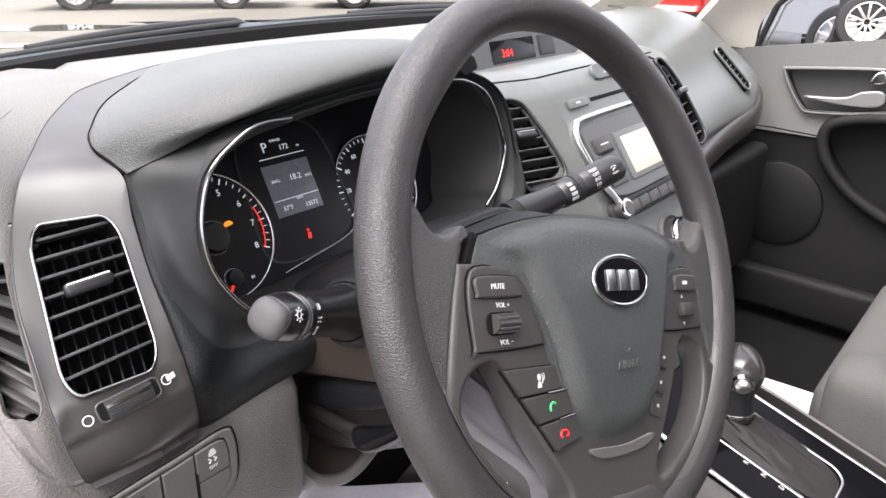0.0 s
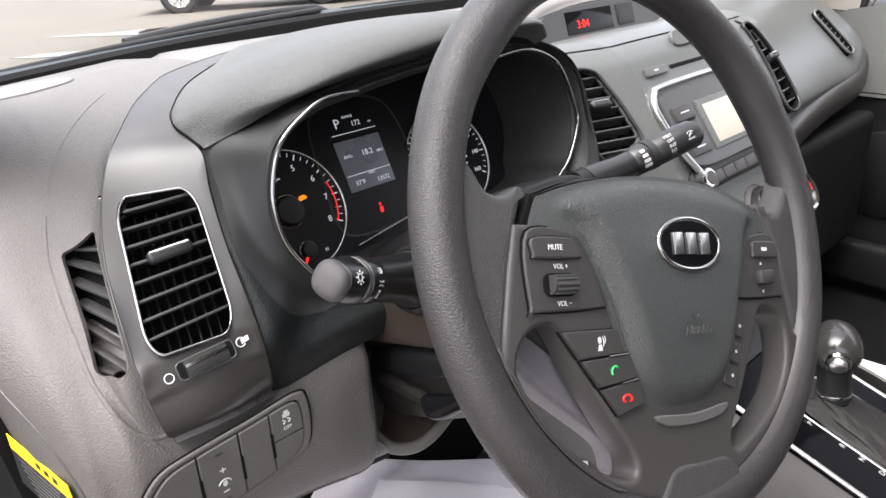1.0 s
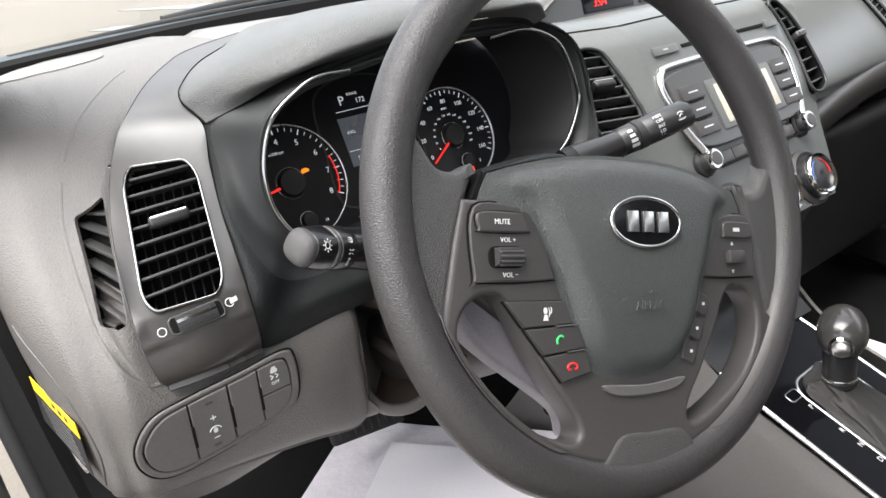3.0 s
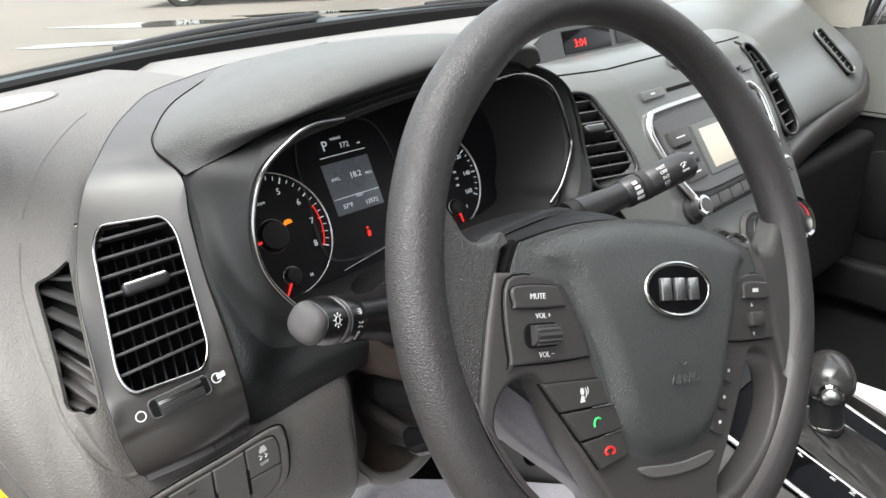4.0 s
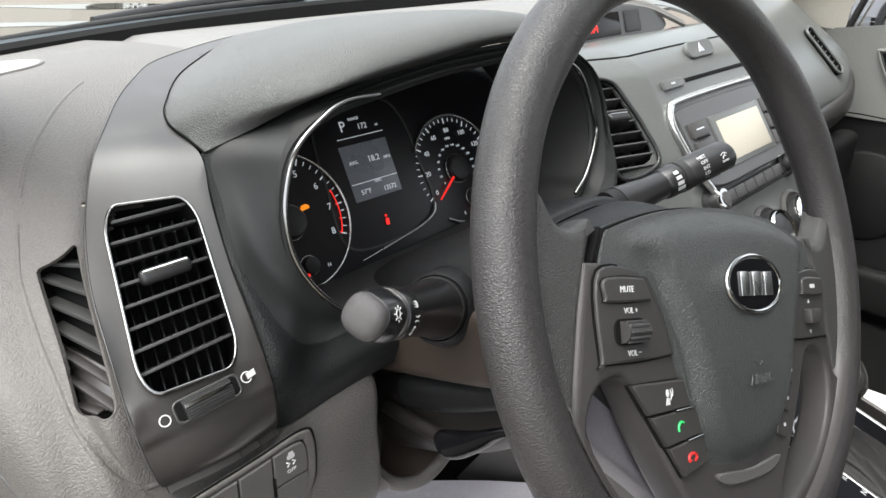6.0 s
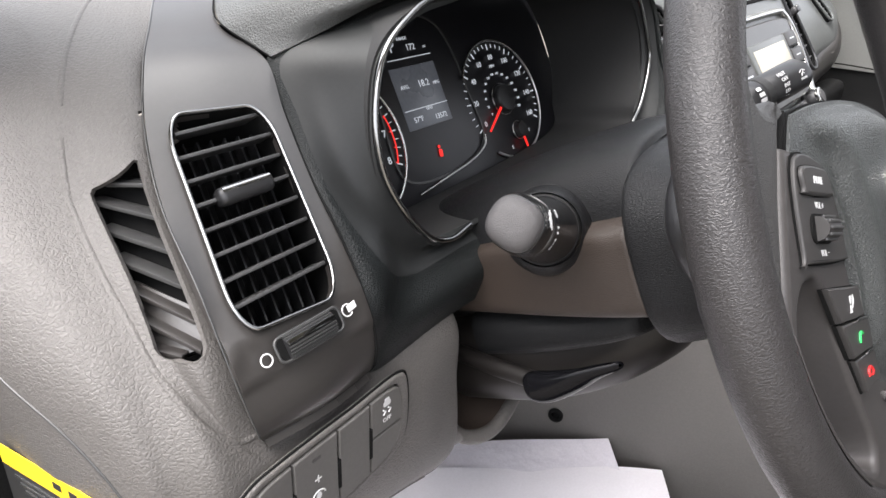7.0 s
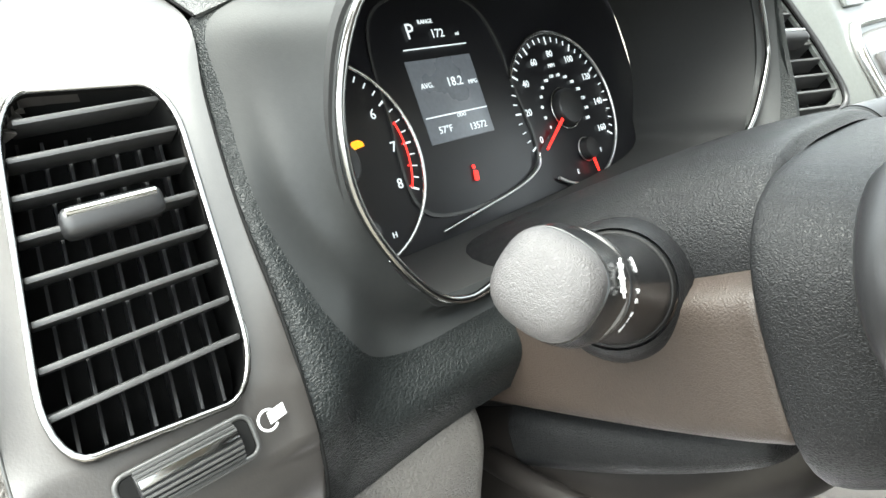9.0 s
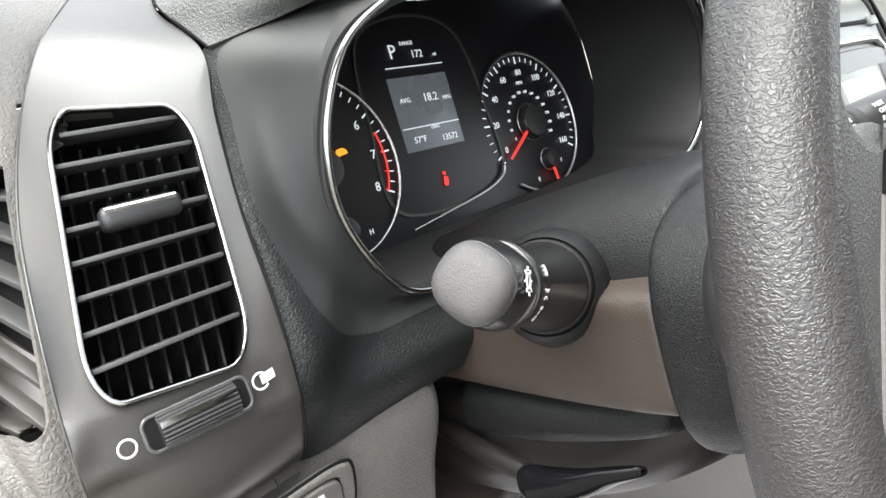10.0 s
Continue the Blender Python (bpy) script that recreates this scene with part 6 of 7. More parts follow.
GP = frame_of((0, -0.08, panel_z(-0.08)), (1, 0, 0), Vector((0, 1, 0.30)).normalized())
side_rows = [[(-0.104, -0.45, 0.44), (-0.104, -0.2, 0.515), (-0.104, -0.05, 0.560), (-0.104, 0.05, 0.590), (-0.112, 0.12, 0.640), (-0.130, 0.20, 0.700)],
             [(-0.112, -0.45, 0.43), (-0.113, -0.2, 0.490), (-0.115, -0.05, 0.530), (-0.120, 0.05, 0.560), (-0.135, 0.15, 0.590), (-0.160, 0.26, 0.620)],
             [(-0.118, -0.45, 0.42), (-0.120, -0.2, 0.450), (-0.128, -0.05, 0.470), (-0.140, 0.06, 0.490), (-0.160, 0.17, 0.500), (-0.185, 0.30, 0.505)],
             [(-0.122, -0.45, 0.40), (-0.125, -0.2, 0.400), (-0.140, -0.05, 0.400), (-0.155, 0.07, 0.400), (-0.175, 0.19, 0.400), (-0.200, 0.36, 0.400)]]
part("driver_side", loft(side_rows, 50, 24, thick=0.004), M_SIDE, console, "light warm grey side wall")
part("passenger_side", loft([[(-x, y, z) for x, y, z in row] for row in side_rows], 30, 12, thick=0.004), M_SIDE, console, "light warm grey side wall")
part("screw", lathe([(0.009, 0), (0.009, 0.002), (0.006, 0.003), (0.005, 0.0)], axis_frame((-0.1795, 0.2560, 0.4834), (-1.1795, -0.0440, 0.5834), up=(0, 0, 1)), 24), M_VOID, console, "dark fixing hole")
part("gear_panel", plate([rounded(0.168, 0.36, 0.02, cx=-0.018, cy=-0.02)], 0.004, 0.002, GP @ pose(0, 0, 0.001)), M_PANEL, console, "gloss black gear panel")
for x in (-0.1025, 0.0665):
    part("silver_edge", rod([GP @ Vector((x, y, 0.004)) for y in np.linspace(-0.2, 0.155, 12)], 0.0028), M_SATIN, console, "silver edge strip")
part("front_tray", loft([[(-0.10, 0.070, 0.600), (0, 0.075, 0.600), (0.10, 0.070, 0.600)], [(-0.11, 0.12, 0.64), (0, 0.13, 0.63), (0.11, 0.12, 0.64)], [(-0.13, 0.10, 0.74), (0, 0.11, 0.74), (0.13, 0.10, 0.74)]], 12, 12, thick=0.004), M_BLACK, console, "black tray front")
for text, y in (("P", 0.070), ("R", 0.034), ("N", 0.013), ("D", -0.008)):
    part("gear_letter", words(text, 0.0085, GP @ pose(-0.055, y, 0.0052, 0, 0, 0)), M_MARK, console, "white gear letter")
part("gear_line", box((-0.0480, -0.030, 0.005), (-0.0462, 0.058, 0.0054), 0, GP), M_SATIN, console)
part("lock_mark", rod([(x, y, 0.0052) for x, y in rounded(0.020, 0.012, 0.004, cx=-0.058, cy=0.090)], 0.0006, True, GP), M_SATIN, console)
gear_lever = thing("gear_lever", (-0.035, -0.035, 0.58), "dark leather gear lever with a silver button on the console", "gear lever")
KN = Vector((-0.012, -0.012, 0.652))
part("boot_frame", rod([(x, y, 0.0045) for x, y in rounded(0.082, 0.158, 0.022, cx=-0.008, cy=0.022)], 0.0018, True, GP), M_SATIN, gear_lever, "silver frame round the boot")
boot = []
foot, top = GP @ Vector((-0.008, 0.022, 0.0055)), KN - Vector((0, 0.008, 0.054))
for k, (s, r) in enumerate(((0, 1.0), (0.03, 1.0), (0.14, 0.95), (0.28, 0.84), (0.44, 0.70), (0.60, 0.57), (0.76, 0.48), (0.88, 0.44), (1.0, 0.42))):
    c = foot.lerp(top, s)
    fold = 0.13 * math.sin(math.pi * min(1, s * 1.15))
    ring_pts = []
    for a in np.linspace(0, 2 * math.pi, 28, endpoint=False):
        ca, sa = math.cos(a), math.sin(a)
        wide = r * (1 + fold * math.sin(5 * a + 0.8 * k) + 0.5 * fold * math.sin(9 * a - 1.7 * k) + 0.03 * (-1) ** k * (0.1 < s < 0.9))
        long = 0.077 * (1 - 0.48 * s)
        ring_pts.append(tuple(c + GP.col[0].to_3d() * 0.039 * wide * math.copysign(abs(ca) ** 0.62, ca) + GP.col[1].to_3d() * long * wide * math.copysign(abs(sa) ** 0.62, sa)))
    boot.append(ring_pts)
part("boot", loft(boot, 84, 40, closed=True), M_BOOT, gear_lever, "soft dark leather boot")
LV = axis_frame(KN - Vector((0, 0.008, 0.060)), KN, up=(0, 1, 0))
part("shaft", lathe([(0.0165, 0), (0.0170, 0.012), (0.0168, 0.024), (0.0178, 0.044), (0.0200, 0.058)], LV, 32), M_BLACK, gear_lever, "dark neck")
part("collar", lathe([(0.0172, 0.006), (0.0180, 0.008), (0.0172, 0.0105)], LV, 32), M_CHROME, gear_lever, "thin chrome collar")
bmk = lathe([(0.001, -0.0345), (0.010, -0.0335), (0.0175, -0.0290), (0.0228, -0.0190), (0.0250, -0.0070), (0.0252, 0.0050), (0.0235, 0.0170), (0.0190, 0.0260), (0.0120, 0.0305), (0.001, 0.0320)], axis_frame(KN + Vector((0.006, 0.001, 0.0)), KN + Vector((-0.9, -0.42, -0.02))), 40)
part("knob", bmk, M_KNOB, gear_lever, "smooth dark knob")
BT = axis_frame(KN + Vector((-0.017, -0.009, -0.001)), KN + Vector((-0.107, -0.051, -0.003)))
part("button_ring", lathe([(0.0118, 0.004), (0.0124, 0.008), (0.0105, 0.0105), (0.0090, 0.008)], BT, 32), M_CHROME, gear_lever, "chrome ring")
part("button", lathe([(0.0088, 0.006), (0.0086, 0.0135), (0.0060, 0.0155), (0.001, 0.0160)], BT, 28), M_SATIN, gear_lever, "silver button")

# ---- floor, mats, pedals ----
floor = thing("floor", (0, 0.2, 0.39), "black carpet floor of the footwells", "floor", kind="structure")
part("carpet", box((-0.72, -0.9, 0.36), (0.70, 0.42, 0.398), 0.004), M_CARPET, floor)
part("toe_board", sheet(np.array([[(x, y, z) for x in np.linspace(-0.72, 0.70, 12)] for y, z in ((0.41, 0.394), (0.53, 0.398), (0.60, 0.45), (0.67, 0.58), (0.70, 0.75))]), thick=0.01), M_CARPET, floor)


def paper(name, corners, label, seed, sag=0.006, material=M_PAPER):
    rnd = random.Random(seed)
    ph = [rnd.uniform(0, 6.28) for _ in range(4)]
    a, b, c, d = [Vector(p) for p in corners]
    grid = np.zeros((28, 28, 3))
    for j in range(28):
        for i in range(28):
            s, t = i / 27, j / 27
            p = a.lerp(b, s).lerp(d.lerp(c, s), t)
            p.z += sag * (math.sin(5 * s + ph[0]) * math.sin(4 * t + ph[1]) + 0.5 * math.sin(11 * s + 3 * t + ph[2])) + 0.002
            grid[j, i] = p
    th = thing(name, tuple(a), label, "paper mat", "paper floor mats")
    part("sheet", sheet(grid, thick=0.0008), material, th)


paper("paper_mat", [(-0.345, 0.395, 0.436), (-0.163, 0.127, 0.460), (-0.405, -0.060, 0.436), (-0.640, 0.165, 0.430)], "white protective paper mat lying askew in the driver's footwell", 1, 0.004)
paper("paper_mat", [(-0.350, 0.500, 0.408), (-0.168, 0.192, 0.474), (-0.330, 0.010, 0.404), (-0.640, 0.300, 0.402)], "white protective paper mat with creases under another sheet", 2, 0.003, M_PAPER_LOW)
paper("paper_mat", [(0.20, 0.16, 0.404), (0.40, 0.11, 0.404), (0.42, -0.14, 0.404), (0.15, -0.10, 0.404)], "white protective paper mat in the passenger footwell", 3, 0.004)
pedal = thing("brake_pedal", (-0.33, 0.46, 0.45), "black ribbed rubber brake pedal above the paper mats", "pedal")
PM = frame_of((-0.368, 0.425, 0.478), Vector((1, -0.06, -0.10)).normalized(), Vector((0.0, 0.45, 0.89)).normalized())
part("pad", box((-0.055, -0.030, -0.006), (0.055, 0.030, 0.006), 0.006, PM, 3), M_RUBBER, pedal, "black rubber pad")
for k in range(8):
    part("rib", box((-0.044 + 0.0115 * k, -0.024, 0.005), (-0.039 + 0.0115 * k, 0.024, 0.0085), 0.001, PM), M_RUBBER, pedal)
part("arm", rod([PM @ Vector((0.02, 0.01, -0.005)), PM @ Vector((0.03, 0.12, -0.08))], 0.009), M_BLACK, pedal, "black steel arm")

# ---- passenger door and seat ----
door = thing("passenger_door", (0.70, 0.1, 0.40), "closed grey passenger door with silver handle and black armrest", "door", kind="structure")


def door_x(y, z):
    return 0.700 + 0.012 * math.sin((z - 0.5) * 6)


grid = np.array([[(door_x(y, z), y, z + (0.02 - 0.145 * (y - 0.1)) * max(0, (z - 0.80)) / 0.13) for y in np.linspace(-0.95, 0.45, 60)] for z in np.linspace(0.765, 0.925, 24)])
low_grid = np.array([[(door_x(y, z) + 0.004 + 0.004 * max(0, (0.77 - z) / 0.05 if z > 0.72 else 1), y, z) for y in np.linspace(-0.95, 0.45, 60)] for z in np.linspace(0.30, 0.768, 50)])
HB = [(0.196, 0.882), (0.180, 0.890), (0.030, 0.902), (0.005, 0.895), (-0.005, 0.842), (0.015, 0.828), (0.130, 0.814), (0.160, 0.824)]
AR = [(0.108, 0.770), (0.080, 0.805), (-0.05, 0.822), (-0.40, 0.830), (-0.40, 0.600), (-0.10, 0.620), (0.02, 0.660), (0.085, 0.715)]
part("panel", cut(cut(sheet(grid), smooth_loop(HB, 6), 1, 2), smooth_loop(AR, 6), 1, 2, thick=0.004, ref=(-1, 0, 0)), M_DOOR, door, "grey grained panel")
DM = frame_of((0.702, 0, 0), (0, -1, 0), (0, 0, 1))


def door_loop(pts):
    return [(-y, z) for y, z in pts]


part("handle_recess", plate([smooth_loop(door_loop(HB), 6)], 0.004, 0, DM @ pose(0, 0, -0.020)), M_BEZEL, door, "dark handle recess")
for loop, deep in ((HB, 0.018), (AR, 0.048)):
    part("recess_wall", sheet(np.array([[DM @ Vector((x, y, z)) for x, y in smooth_loop(door_loop(loop), 6)] for z in (0.004, -deep)]), closed=True, thick=0.003), M_DOORLO, door, "dark side of the hollow")
part("recess_rim", rod([(x, y, 0.001) for x, y in smooth_loop(door_loop(HB), 6)], 0.0035, True, DM), M_DOOR, door, "grey rim")
part("handle", merged([plate([smooth_loop(door_loop([(0.158, 0.841), (0.090, 0.847), (0.062, 0.860), (0.030, 0.864), (0.022, 0.846), (0.040, 0.834), (0.100, 0.832)]), 6)], 0.005, 0.003, DM @ pose(0, 0, -0.004))]), M_HANDLE, door, "silver pull handle")
part("lock_lever", plate([smooth_loop(door_loop([(0.052, 0.876), (0.046, 0.896), (0.030, 0.899), (0.026, 0.880)]), 6)], 0.006, 0.004, DM @ pose(0, 0, 0.000)), M_CHROME, door, "chrome lock lever")
part("armrest_hollow", plate([smooth_loop(door_loop(AR), 6)], 0.004, 0, DM @ pose(0, 0, -0.05)), M_DOORLO, door, "black hollow above the armrest")
part("armrest_rim", rod([(x, y, 0.002) for x, y in smooth_loop(door_loop(AR), 6)], 0.011, True, DM), M_DOORLO, door, "black rounded armrest edge")
part("door_crease", rod([DM @ Vector((-y, z, 0.008)) for y, z in ((0.30, 0.775), (0.2, 0.776), (0.11, 0.772))], 0.0012), M_VOID, door)
part("speaker_grille", lathe([(0.086, -0.004), (0.086, 0.006), (0.080, 0.010), (0.002, 0.007)], DM @ pose(-0.170, 0.622, -0.012), 44), M_DOORLO, door, "round black speaker grille")
part("lower_panel", cut(sheet(low_grid), smooth_loop(AR, 6), 1, 2, thick=0.004, ref=(-1, 0, 0)), M_DOORLO, door, "black grained lower door panel")
part("pocket_lip", box((0.640, -0.95, 0.42), (0.674, 0.33, 0.505), 0.014, seg=3), M_DOORLO, door, "black map pocket")
seat = thing("passenger_seat", (0.36, -0.30, 0.40), "grey cloth passenger seat with rounded bolsters", "car seat")


def cushion(lo, hi, bev, m=None):
    return box(lo, hi, bev, m, 6)


part("cushion", cushion((0.135, -0.62, 0.44), (0.60, -0.06, 0.590), 0.055), M_CLOTH, seat, "grey cloth cushion")
for x in (0.165, 0.57):
    part("bolster", cushion((x - 0.05, -0.60, 0.46), (x + 0.05, -0.075, 0.625), 0.048), M_CLOTH, seat, "grey cloth side bolster")
part("backrest", cushion((0.135, -0.10, 0.0), (0.60, 0.06, 0.66), 0.07, pose(0, -0.66, 0.50, 20, 0, 0)), M_CLOTH, seat, "grey cloth backrest")
part("base_cover", box((0.15, -0.60, 0.398), (0.58, -0.12, 0.46), 0.01), M_BLACK, seat, "black seat base")
dseat = thing("driver_seat", (-0.37, -0.45, 0.40), "grey cloth driver's seat behind the steering wheel", "car seat")
part("cushion", cushion((-0.60, -0.80, 0.44), (-0.14, -0.28, 0.580), 0.055), M_CLOTH, dseat, "grey cloth cushion")
part("backrest", cushion((-0.60, -0.10, 0.0), (-0.14, 0.06, 0.66), 0.07, pose(0, -0.86, 0.50, 20, 0, 0)), M_CLOTH, dseat, "grey cloth backrest")
part("base_cover", box((-0.58, -0.78, 0.398), (-0.16, -0.34, 0.46), 0.01), M_BLACK, dseat, "black seat base")


# ---- car shell: glass, pillars, roof ----
M_BODY = mat("body_paint_silver", (0.35, 0.36, 0.37), 0.25, metal=0.6, coat=0.5)
windscreen = thing("window_1", (0, 0.74, 0.98), "clear raked windscreen with a black lower band", "windscreen", kind="structure")


def screen_point(x, s):
    y0, z0 = glass_base(x) + 0.012, 0.984 - 0.03 * x * x
    return (x * (1 - 0.12 * s), y0 - 0.90 * s + 0.03 * s * s, z0 + 0.45 * s + 0.03 * math.sin(s * 3.14))


pane = part("pane", sheet(np.array([[screen_point(x, s) for x in np.linspace(-0.70, 0.70, 30)] for s in np.linspace(0, 1, 14)])), M_GLASS, windscreen)
pane.visible_shadow = False
band = np.array([[(x, glass_base(x) - 0.004 + 0.018 * k, 0.966 - 0.028 * x * x + dz) for x in np.linspace(-0.72, 0.72, 50)] for k, dz in ((0, 0.0), (0.3, 0.014), (1, 0.018))])
part("black_band", sheet(band, thick=0.003), M_VOID, windscreen, "black edge at the foot of the glass")
cowl = thing("cowl", (0, 0.8, 0.97), "dark grey plastic cowl below the windscreen", "cowl", kind="structure")
part("grille_panel", sheet(np.array([[(x, glass_base(x) + dy, 0.974 - 0.03 * x * x + dz) for x in np.linspace(-0.75, 0.75, 50)] for dy, dz in ((0.014, -0.004), (0.03, 0.004), (0.06, 0.010), (0.10, 0.002), (0.16, -0.050))]), thick=0.004), mat("cowl_grey", (0.035, 0.045, 0.052), 0.5, grain="fine"), cowl)
part("bonnet", sheet(np.array([[(x, glass_base(x) + 0.15 + 0.85 * s, 0.905 - 0.06 * x * x - 0.22 * s * s) for x in np.linspace(-0.78, 0.78, 30)] for s in np.linspace(0, 1, 12)]), thick=0.004), M_BODY, cowl, "silver bonnet")
for x0, x1 in ((-0.62, -0.10), (-0.05, 0.45)):
    wiper = thing("wiper", (x1, 0.80, 0.99), "black wiper resting at the foot of the windscreen", "wiper", "windscreen wipers")
    pts = [Vector(screen_point(x, 0.004 + 0.012 * (x - x0) / (x1 - x0))) + Vector((0, 0.050, -0.006)) for x in np.linspace(x0, x1, 14)]
    part("blade", rod(pts, 0.0045), M_RUBBER, wiper, "black rubber blade")
    part("arm", rod([tuple(p + Vector((0, 0.012, 0.002 + 0.004 * math.sin(k / 8 * 3)))) for k, p in enumerate(pts[5:])] + [(x1 + 0.06, glass_base(x1) + 0.10, 0.972)], 0.006), M_BLACK, wiper, "black arm")
pillar = thing("pillar_right", (0.68, 0.4, 0.9), "beige trimmed windscreen pillar on the passenger side", "pillar", kind="structure")
part("trim", loft([[(0.655, 0.385, 0.930), (0.690, 0.330, 0.922), (0.712, 0.266, 0.915)], [(0.640, 0.318, 1.010), (0.672, 0.275, 1.006), (0.694, 0.235, 1.000)], [(0.600, 0.150, 1.200), (0.635, 0.090, 1.190), (0.665, 0.050, 1.180)], [(0.560, -0.040, 1.400), (0.600, -0.090, 1.385), (0.630, -0.115, 1.375)]], 16, 24, thick=0.02), M_BEIGE, pillar, "beige cloth-covered trim")
part("windscreen_post", loft([[(0.660, 0.640, 0.955), (0.690, 0.590, 0.950), (0.715, 0.535, 0.948)], [(0.645, 0.520, 1.030), (0.672, 0.480, 1.020), (0.694, 0.440, 1.008)], [(0.600, 0.220, 1.225), (0.630, 0.190, 1.215), (0.655, 0.160, 1.205)], [(0.560, -0.010, 1.400), (0.590, -0.040, 1.390), (0.615, -0.070, 1.380)]], 16, 24, thick=0.02), M_BEIGE, pillar, "beige front post beside the quarter light")
part("quarter_sill", loft([[(0.640, 0.560, 0.938), (0.690, 0.560, 0.944), (0.722, 0.560, 0.936)], [(0.640, 0.460, 0.932), (0.690, 0.460, 0.940), (0.722, 0.460, 0.932)], [(0.640, 0.350, 0.926), (0.690, 0.350, 0.934), (0.722, 0.350, 0.926)]], 10, 10, thick=0.02), M_BEIGE, pillar, "beige sill under the quarter light")
part("seal", rod([(0.716, 0.262, 0.915), (0.698, 0.231, 1.000), (0.669, 0.045, 1.18), (0.634, -0.120, 1.375)], 0.006), M_RUBBER, pillar, "black door seal")
part("bright_strip", rod([(0.724, 0.250, 0.915), (0.706, 0.219, 1.000), (0.677, 0.033, 1.18)], 0.0025), M_SATIN, pillar, "bright strip along the seal")
lpillar = thing("pillar_left", (-0.68, 0.4, 0.9), "beige trimmed windscreen pillar on the driver's side", "pillar", kind="structure")
part("trim", loft([[(-0.700, 0.60, 0.935), (-0.735, 0.50, 0.925), (-0.755, 0.45, 0.925)], [(-0.665, 0.38, 1.10), (-0.70, 0.32, 1.08), (-0.725, 0.28, 1.07)], [(-0.62, 0.10, 1.30), (-0.66, 0.05, 1.27), (-0.69, 0.02, 1.26)], [(-0.59, -0.02, 1.40), (-0.63, -0.06, 1.38), (-0.66, -0.08, 1.37)]], 16, 24, thick=0.02), M_BEIGE, lpillar)
jamb = thing("door_jamb_left", (-0.72, 0.3, 0.6), "grey painted door frame with black rubber seal beside the dash", "door frame", kind="structure")
part("inner_trim", loft([[(-0.690, 0.26, 0.40), (-0.712, 0.30, 0.40), (-0.73, 0.36, 0.40)], [(-0.700, 0.275, 0.60), (-0.720, 0.31, 0.60), (-0.735, 0.37, 0.60)], [(-0.712, 0.29, 0.75), (-0.728, 0.33, 0.75), (-0.74, 0.39, 0.75)], [(-0.718, 0.33, 0.87), (-0.732, 0.37, 0.87), (-0.742, 0.43, 0.87)], [(-0.700, 0.44, 0.935), (-0.725, 0.46, 0.93), (-0.738, 0.50, 0.93)]], 14, 30, thick=0.01), M_DOORLO, jamb, "black inner trim")
part("seal", rod(catmull([(-0.728, 0.30, 0.40), (-0.736, 0.32, 0.60), (-0.744, 0.345, 0.75), (-0.748, 0.385, 0.87), (-0.742, 0.46, 0.94)], 24), 0.009, sides=4), M_RUBBER, jamb, "black rubber seal")
open_door = thing("driver_door", (-0.77, 0.46, 0.35), "grey trimmed driver's door standing open beside the seat", "door", kind="structure")
OD = pose(-0.775, 0.47, 0.0, 0, 0, 202)
part("inner_panel", box((0.0, -0.035, 0.34), (1.04, 0.035, 0.92), 0.025, OD, 4), M_DOOR, open_door, "grey grained panel")
part("armrest", box((0.20, 0.030, 0.58), (0.86, 0.095, 0.66), 0.022, OD, 4), M_DOORLO, open_door, "black padded armrest")
part("window_frame", rod([OD @ Vector(p) for p in ((0.02, 0, 0.92), (0.40, 0, 1.22), (0.62, 0, 1.34), (0.98, 0, 1.36), (1.03, 0, 0.92))], 0.016), M_BLACK, open_door, "black window frame")
roof = thing("ceiling", (0, -0.6, 1.40), "beige cloth headliner under the roof", "ceiling", kind="structure")
part("headliner", sheet(np.array([[(x, y, 1.405 + 0.02 * (1 - (x / 0.66) ** 2)) for x in np.linspace(-0.66, 0.66, 14)] for y in np.linspace(-0.15, -2.2, 14)]), thick=-0.03), M_BEIGE, roof)
rear = thing("wall_rear", (0, -1.6, 0.7), "dark rear cabin wall behind the seats", "wall", kind="structure")
part("rear_bench", box((-0.66, -1.75, 0.40), (0.66, -1.45, 1.10), 0.06, seg=4), M_CLOTH, rear, "grey cloth rear bench")
for sx, nm in ((-1, "wall_left"), (1, "wall_right")):
    w = thing(nm, (sx * 0.72, -1.4, 0.6), "grey trimmed rear side of the cabin", "wall", kind="structure")
    part("side_panel", box((min(sx * 0.70, sx * 0.76), -2.2, 0.20), (max(sx * 0.70, sx * 0.76), -0.95, 0.92), 0.02), M_DOOR, w)
    part("roof_rail", box((min(sx * 0.62, sx * 0.70), -2.2, 1.36), (max(sx * 0.62, sx * 0.70), -0.20, 1.44), 0.02), M_BEIGE, w)
    part("centre_post", box((min(sx * 0.66, sx * 0.74), -1.0, 0.25), (max(sx * 0.66, sx * 0.74), -0.86, 1.40), 0.02), M_BEIGE, w)
paint_dark = mat("mirror_shell_black", (0.02, 0.022, 0.025), 0.3, coat=0.4)
mirror = thing("door_mirror", (0.95, 0.27, 0.90), "dark door mirror outside the passenger window", "mirror")
MM = frame_of((0.93, 0.262, 0.958), Vector((0.93, -0.38, 0)).normalized(), (0, 0, 1))
part("housing", pillow(smooth_loop([(-0.115, -0.055), (0.0, -0.070), (0.10, -0.060), (0.125, 0.0), (0.115, 0.070), (0.0, 0.080), (-0.105, 0.07), (-0.125, 0.0)], 6), 0.008, -0.075, MM, 8, 2.4, -0.004), paint_dark, mirror, "dark painted housing")
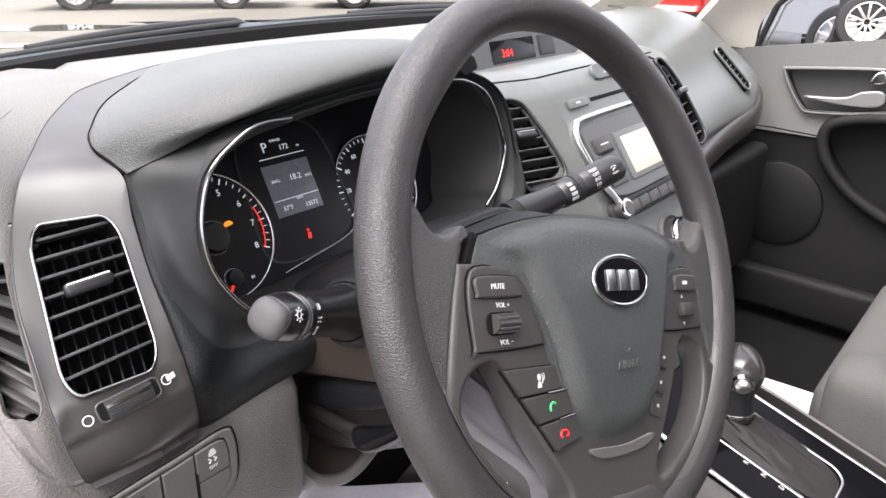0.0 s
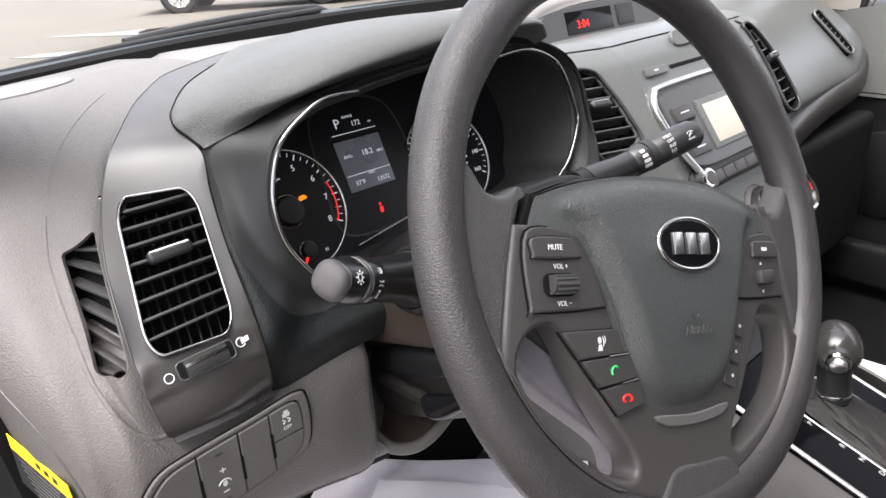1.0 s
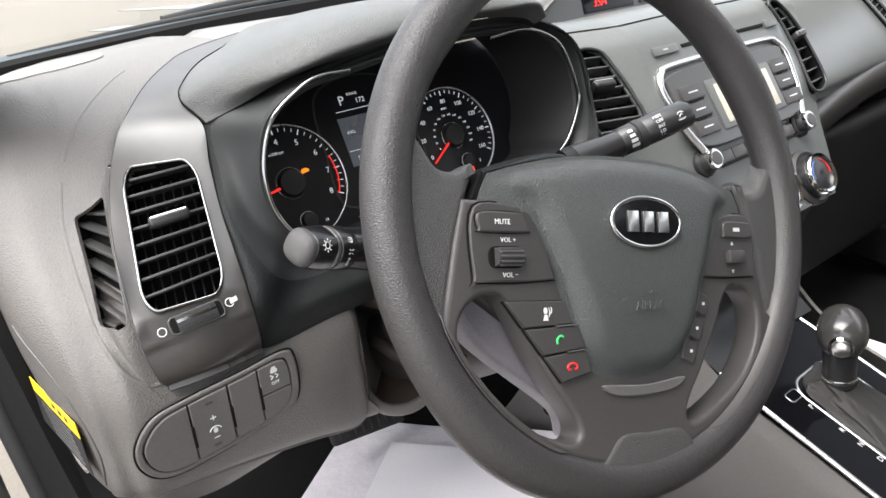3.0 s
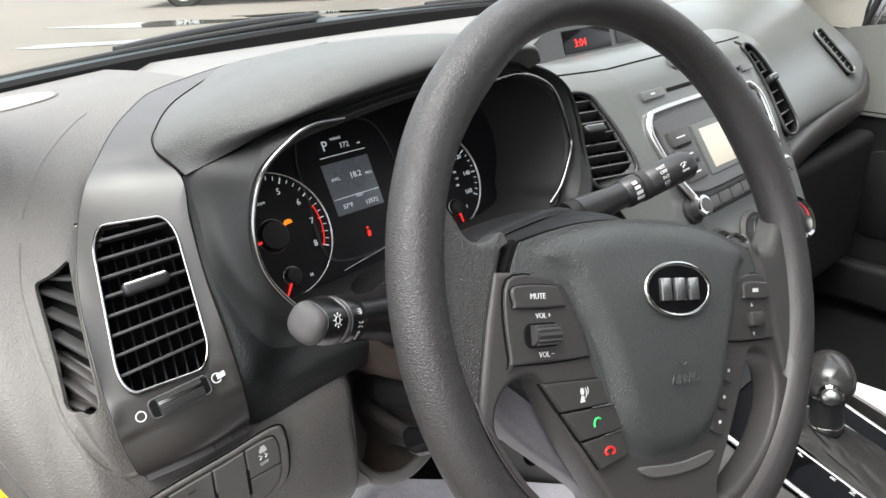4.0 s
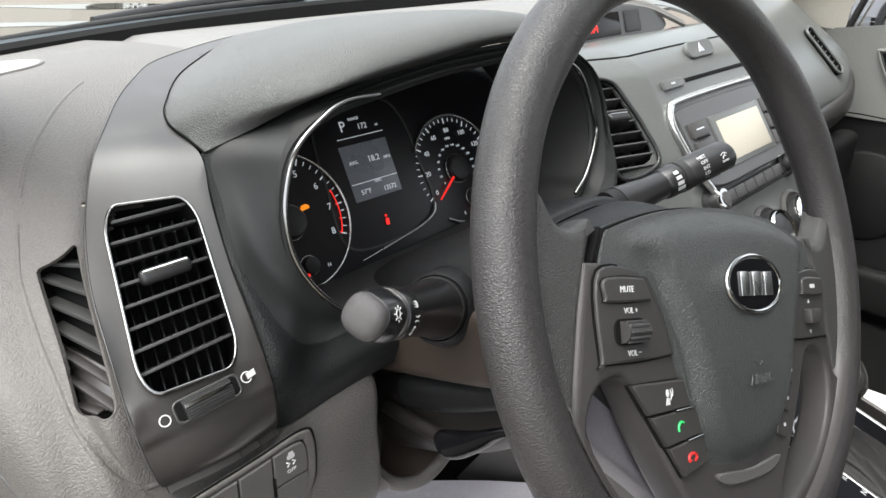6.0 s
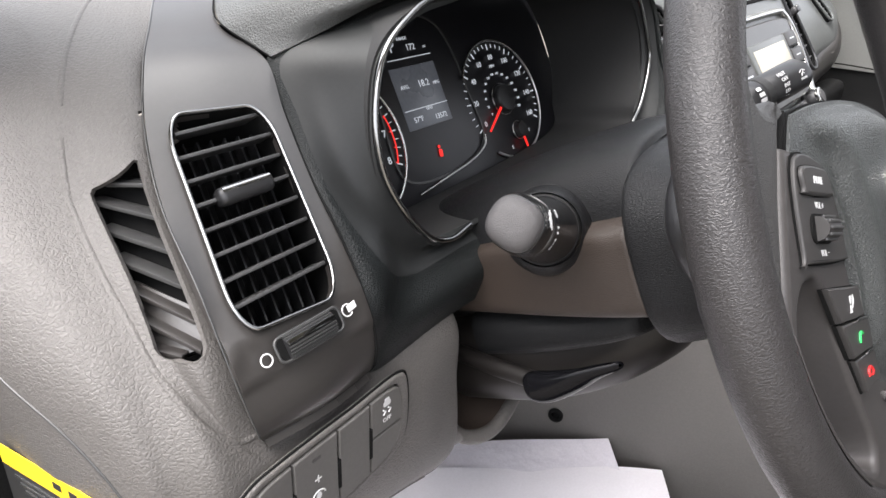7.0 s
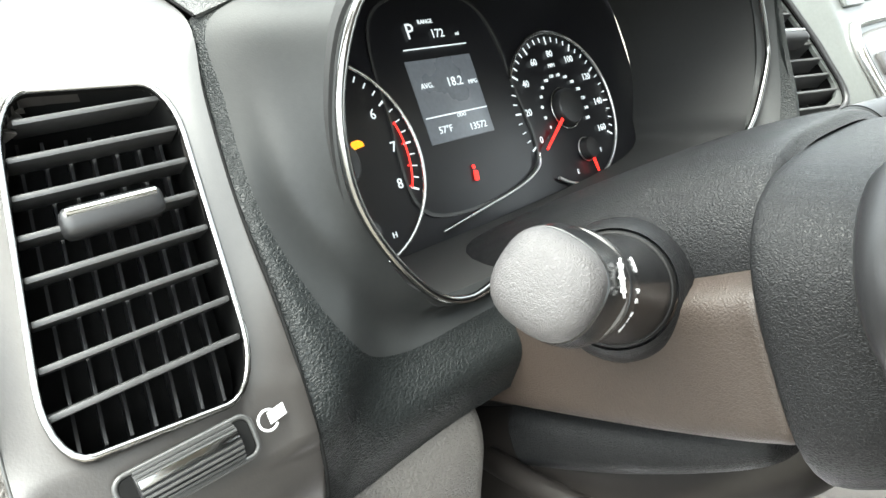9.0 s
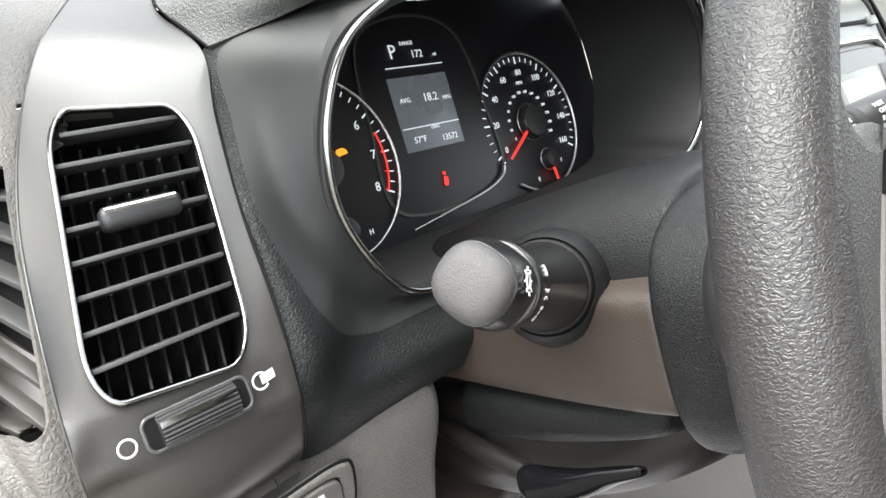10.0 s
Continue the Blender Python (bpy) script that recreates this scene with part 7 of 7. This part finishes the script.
part("glass", plate([smooth_loop([(-0.105, -0.048), (0.0, -0.062), (0.09, -0.052), (0.112, 0.0), (0.103, 0.062), (0.0, 0.070), (-0.095, 0.06), (-0.112, 0.0)], 6)], 0.001, 0, MM @ pose(0, 0, 0.0140)), mat("mirror_glass", (0.55, 0.57, 0.6), 0.01, metal=1.0, var=0.01), mirror, "clear mirror glass")
part("foot", rod([(0.76, 0.33, 0.905), (0.84, 0.31, 0.91)], 0.025), M_BLACK, mirror, "black foot")

# ---- outside ----
ground = thing("ground", (0, 0, -0.02), "wet sandy grey asphalt car park with puddles", "ground", kind="structure")
m_ground = mat("asphalt_sandy_wet", (0.115, 0.103, 0.085), 0.85, grain="coarse", bump=0.4, var=0.35, stain=0.35)
part("asphalt", box((-600, -600, -0.3), (600, 600, 0.0), 0), m_ground, ground)
M_WATER = mat("puddle_water", (0.05, 0.05, 0.045), 0.03, var=0.1)
for k, (x, y, a, b) in enumerate(((3.6, 11.0, 1.6, 0.35), (5.6, 10.2, 1.2, 0.25), (2.2, 9.4, 1.1, 0.22), (4.6, 8.3, 0.8, 0.2), (6.8, 9.3, 1.0, 0.2))):
    pd = thing("puddle", (x, y, 0), "shallow rain puddle on the asphalt", "puddle", "puddles", "stuff")
    part("water", plate([smooth_loop([(a * math.cos(t) * (1 + 0.25 * math.sin(3 * t + k)), b * math.sin(t) * (1 + 0.3 * math.cos(4 * t + k))) for t in np.linspace(0, 2 * math.pi, 12, endpoint=False)], 5)], 0.003, 0, pose(x, y, 0.004, 0, 0, -38)), M_WATER, pd)


def parked_car(m, paint, label):
    car = thing("parked_car", tuple(m.translation), label, "car", "parked cars")
    prof = [(-2.25, 0.45), (-2.28, 0.75), (-2.15, 0.98), (-1.55, 1.05), (-0.85, 1.42), (0.25, 1.45), (1.05, 1.02), (1.95, 0.88), (2.22, 0.68), (2.25, 0.40), (1.9, 0.24), (-1.9, 0.26)]
    side = smooth_loop(prof, 6)
    part("body", plate([side], 0.86, 0.10, m @ pose(0, 0, 0, 90, 0, 0), 4), paint, car, "glossy painted body")
    for pts in ([(-1.35, 1.03), (-0.80, 1.36), (-0.20, 1.39), (-0.20, 1.03)], [(-0.12, 1.03), (-0.12, 1.39), (0.22, 1.38), (0.85, 1.03)]):
        for sy in (-1, 1):
            part("side_window", plate([pts], 0.004, 0.002, m @ pose(0, sy * 0.862, 0, 90, 0, 0)), M_GLOSS, car, "dark window")
    for x in (-1.38, 1.36):
        for sy in (-1, 1):
            f = m @ pose(x, sy * 0.80, 0.325, -90 * sy, 0, 0)
            wh = part("wheel", lathe([(0.22, 0.0), (0.325, 0.0), (0.325, 0.06), (0.30, 0.085), (0.235, 0.09), (0.23, 0.04)], f, 36), M_RUBBER, car, "black tyre")
            part("rim_dish", lathe([(0.232, 0.05), (0.225, 0.082), (0.212, 0.085), (0.20, 0.06), (0.02, 0.055)], f, 36), M_SATIN, wh, "silver rim")
            for k in range(10):
                part("spoke", box((-0.014, 0.03, 0.06), (0.014, 0.215, 0.085), 0.005, f @ pose(0, 0, 0, 0, 0, 36 * k)), M_SATIN, wh)
            part("wheel_arch", lathe([(0.37, 0.0), (0.37, 0.062), (0.36, 0.064), (0.02, 0.062)], f @ pose(0, 0, -0.005), 36), M_VOID, car)
    return car


paints = {n: mat("paint_" + n, c, 0.2, metal=0.2, coat=0.8, var=0.04) for n, c in (("black", (0.015, 0.016, 0.018)), ("grey", (0.06, 0.065, 0.07)), ("red", (0.45, 0.02, 0.015)), ("white", (0.32, 0.33, 0.35)), ("blue", (0.03, 0.08, 0.25)))}
parked_car(pose(6.8, 13.6, 0, 0, 0, -38), paints["black"], "black saloon car parked across the lot")
parked_car(pose(10.6, 10.2, 0, 0, 0, -42), paints["grey"], "dark grey car parked across the lot")
parked_car(pose(11.6, 4.6, 0, 0, 0, 178), paints["red"], "red car parked beside the lane")
parked_car(pose(9.9, 0.4, 0, 0, 0, 95), paints["black"], "dark car with bright multi-spoke wheels parked alongside")
parked_car(pose(4.3, -6.2, 0, 0, 0, 62), paints["white"], "white car parked behind, seen in the mirror")
parked_car(pose(2.6, -8.6, 0, 0, 0, 80), paints["blue"], "blue car parked behind, seen in the mirror")
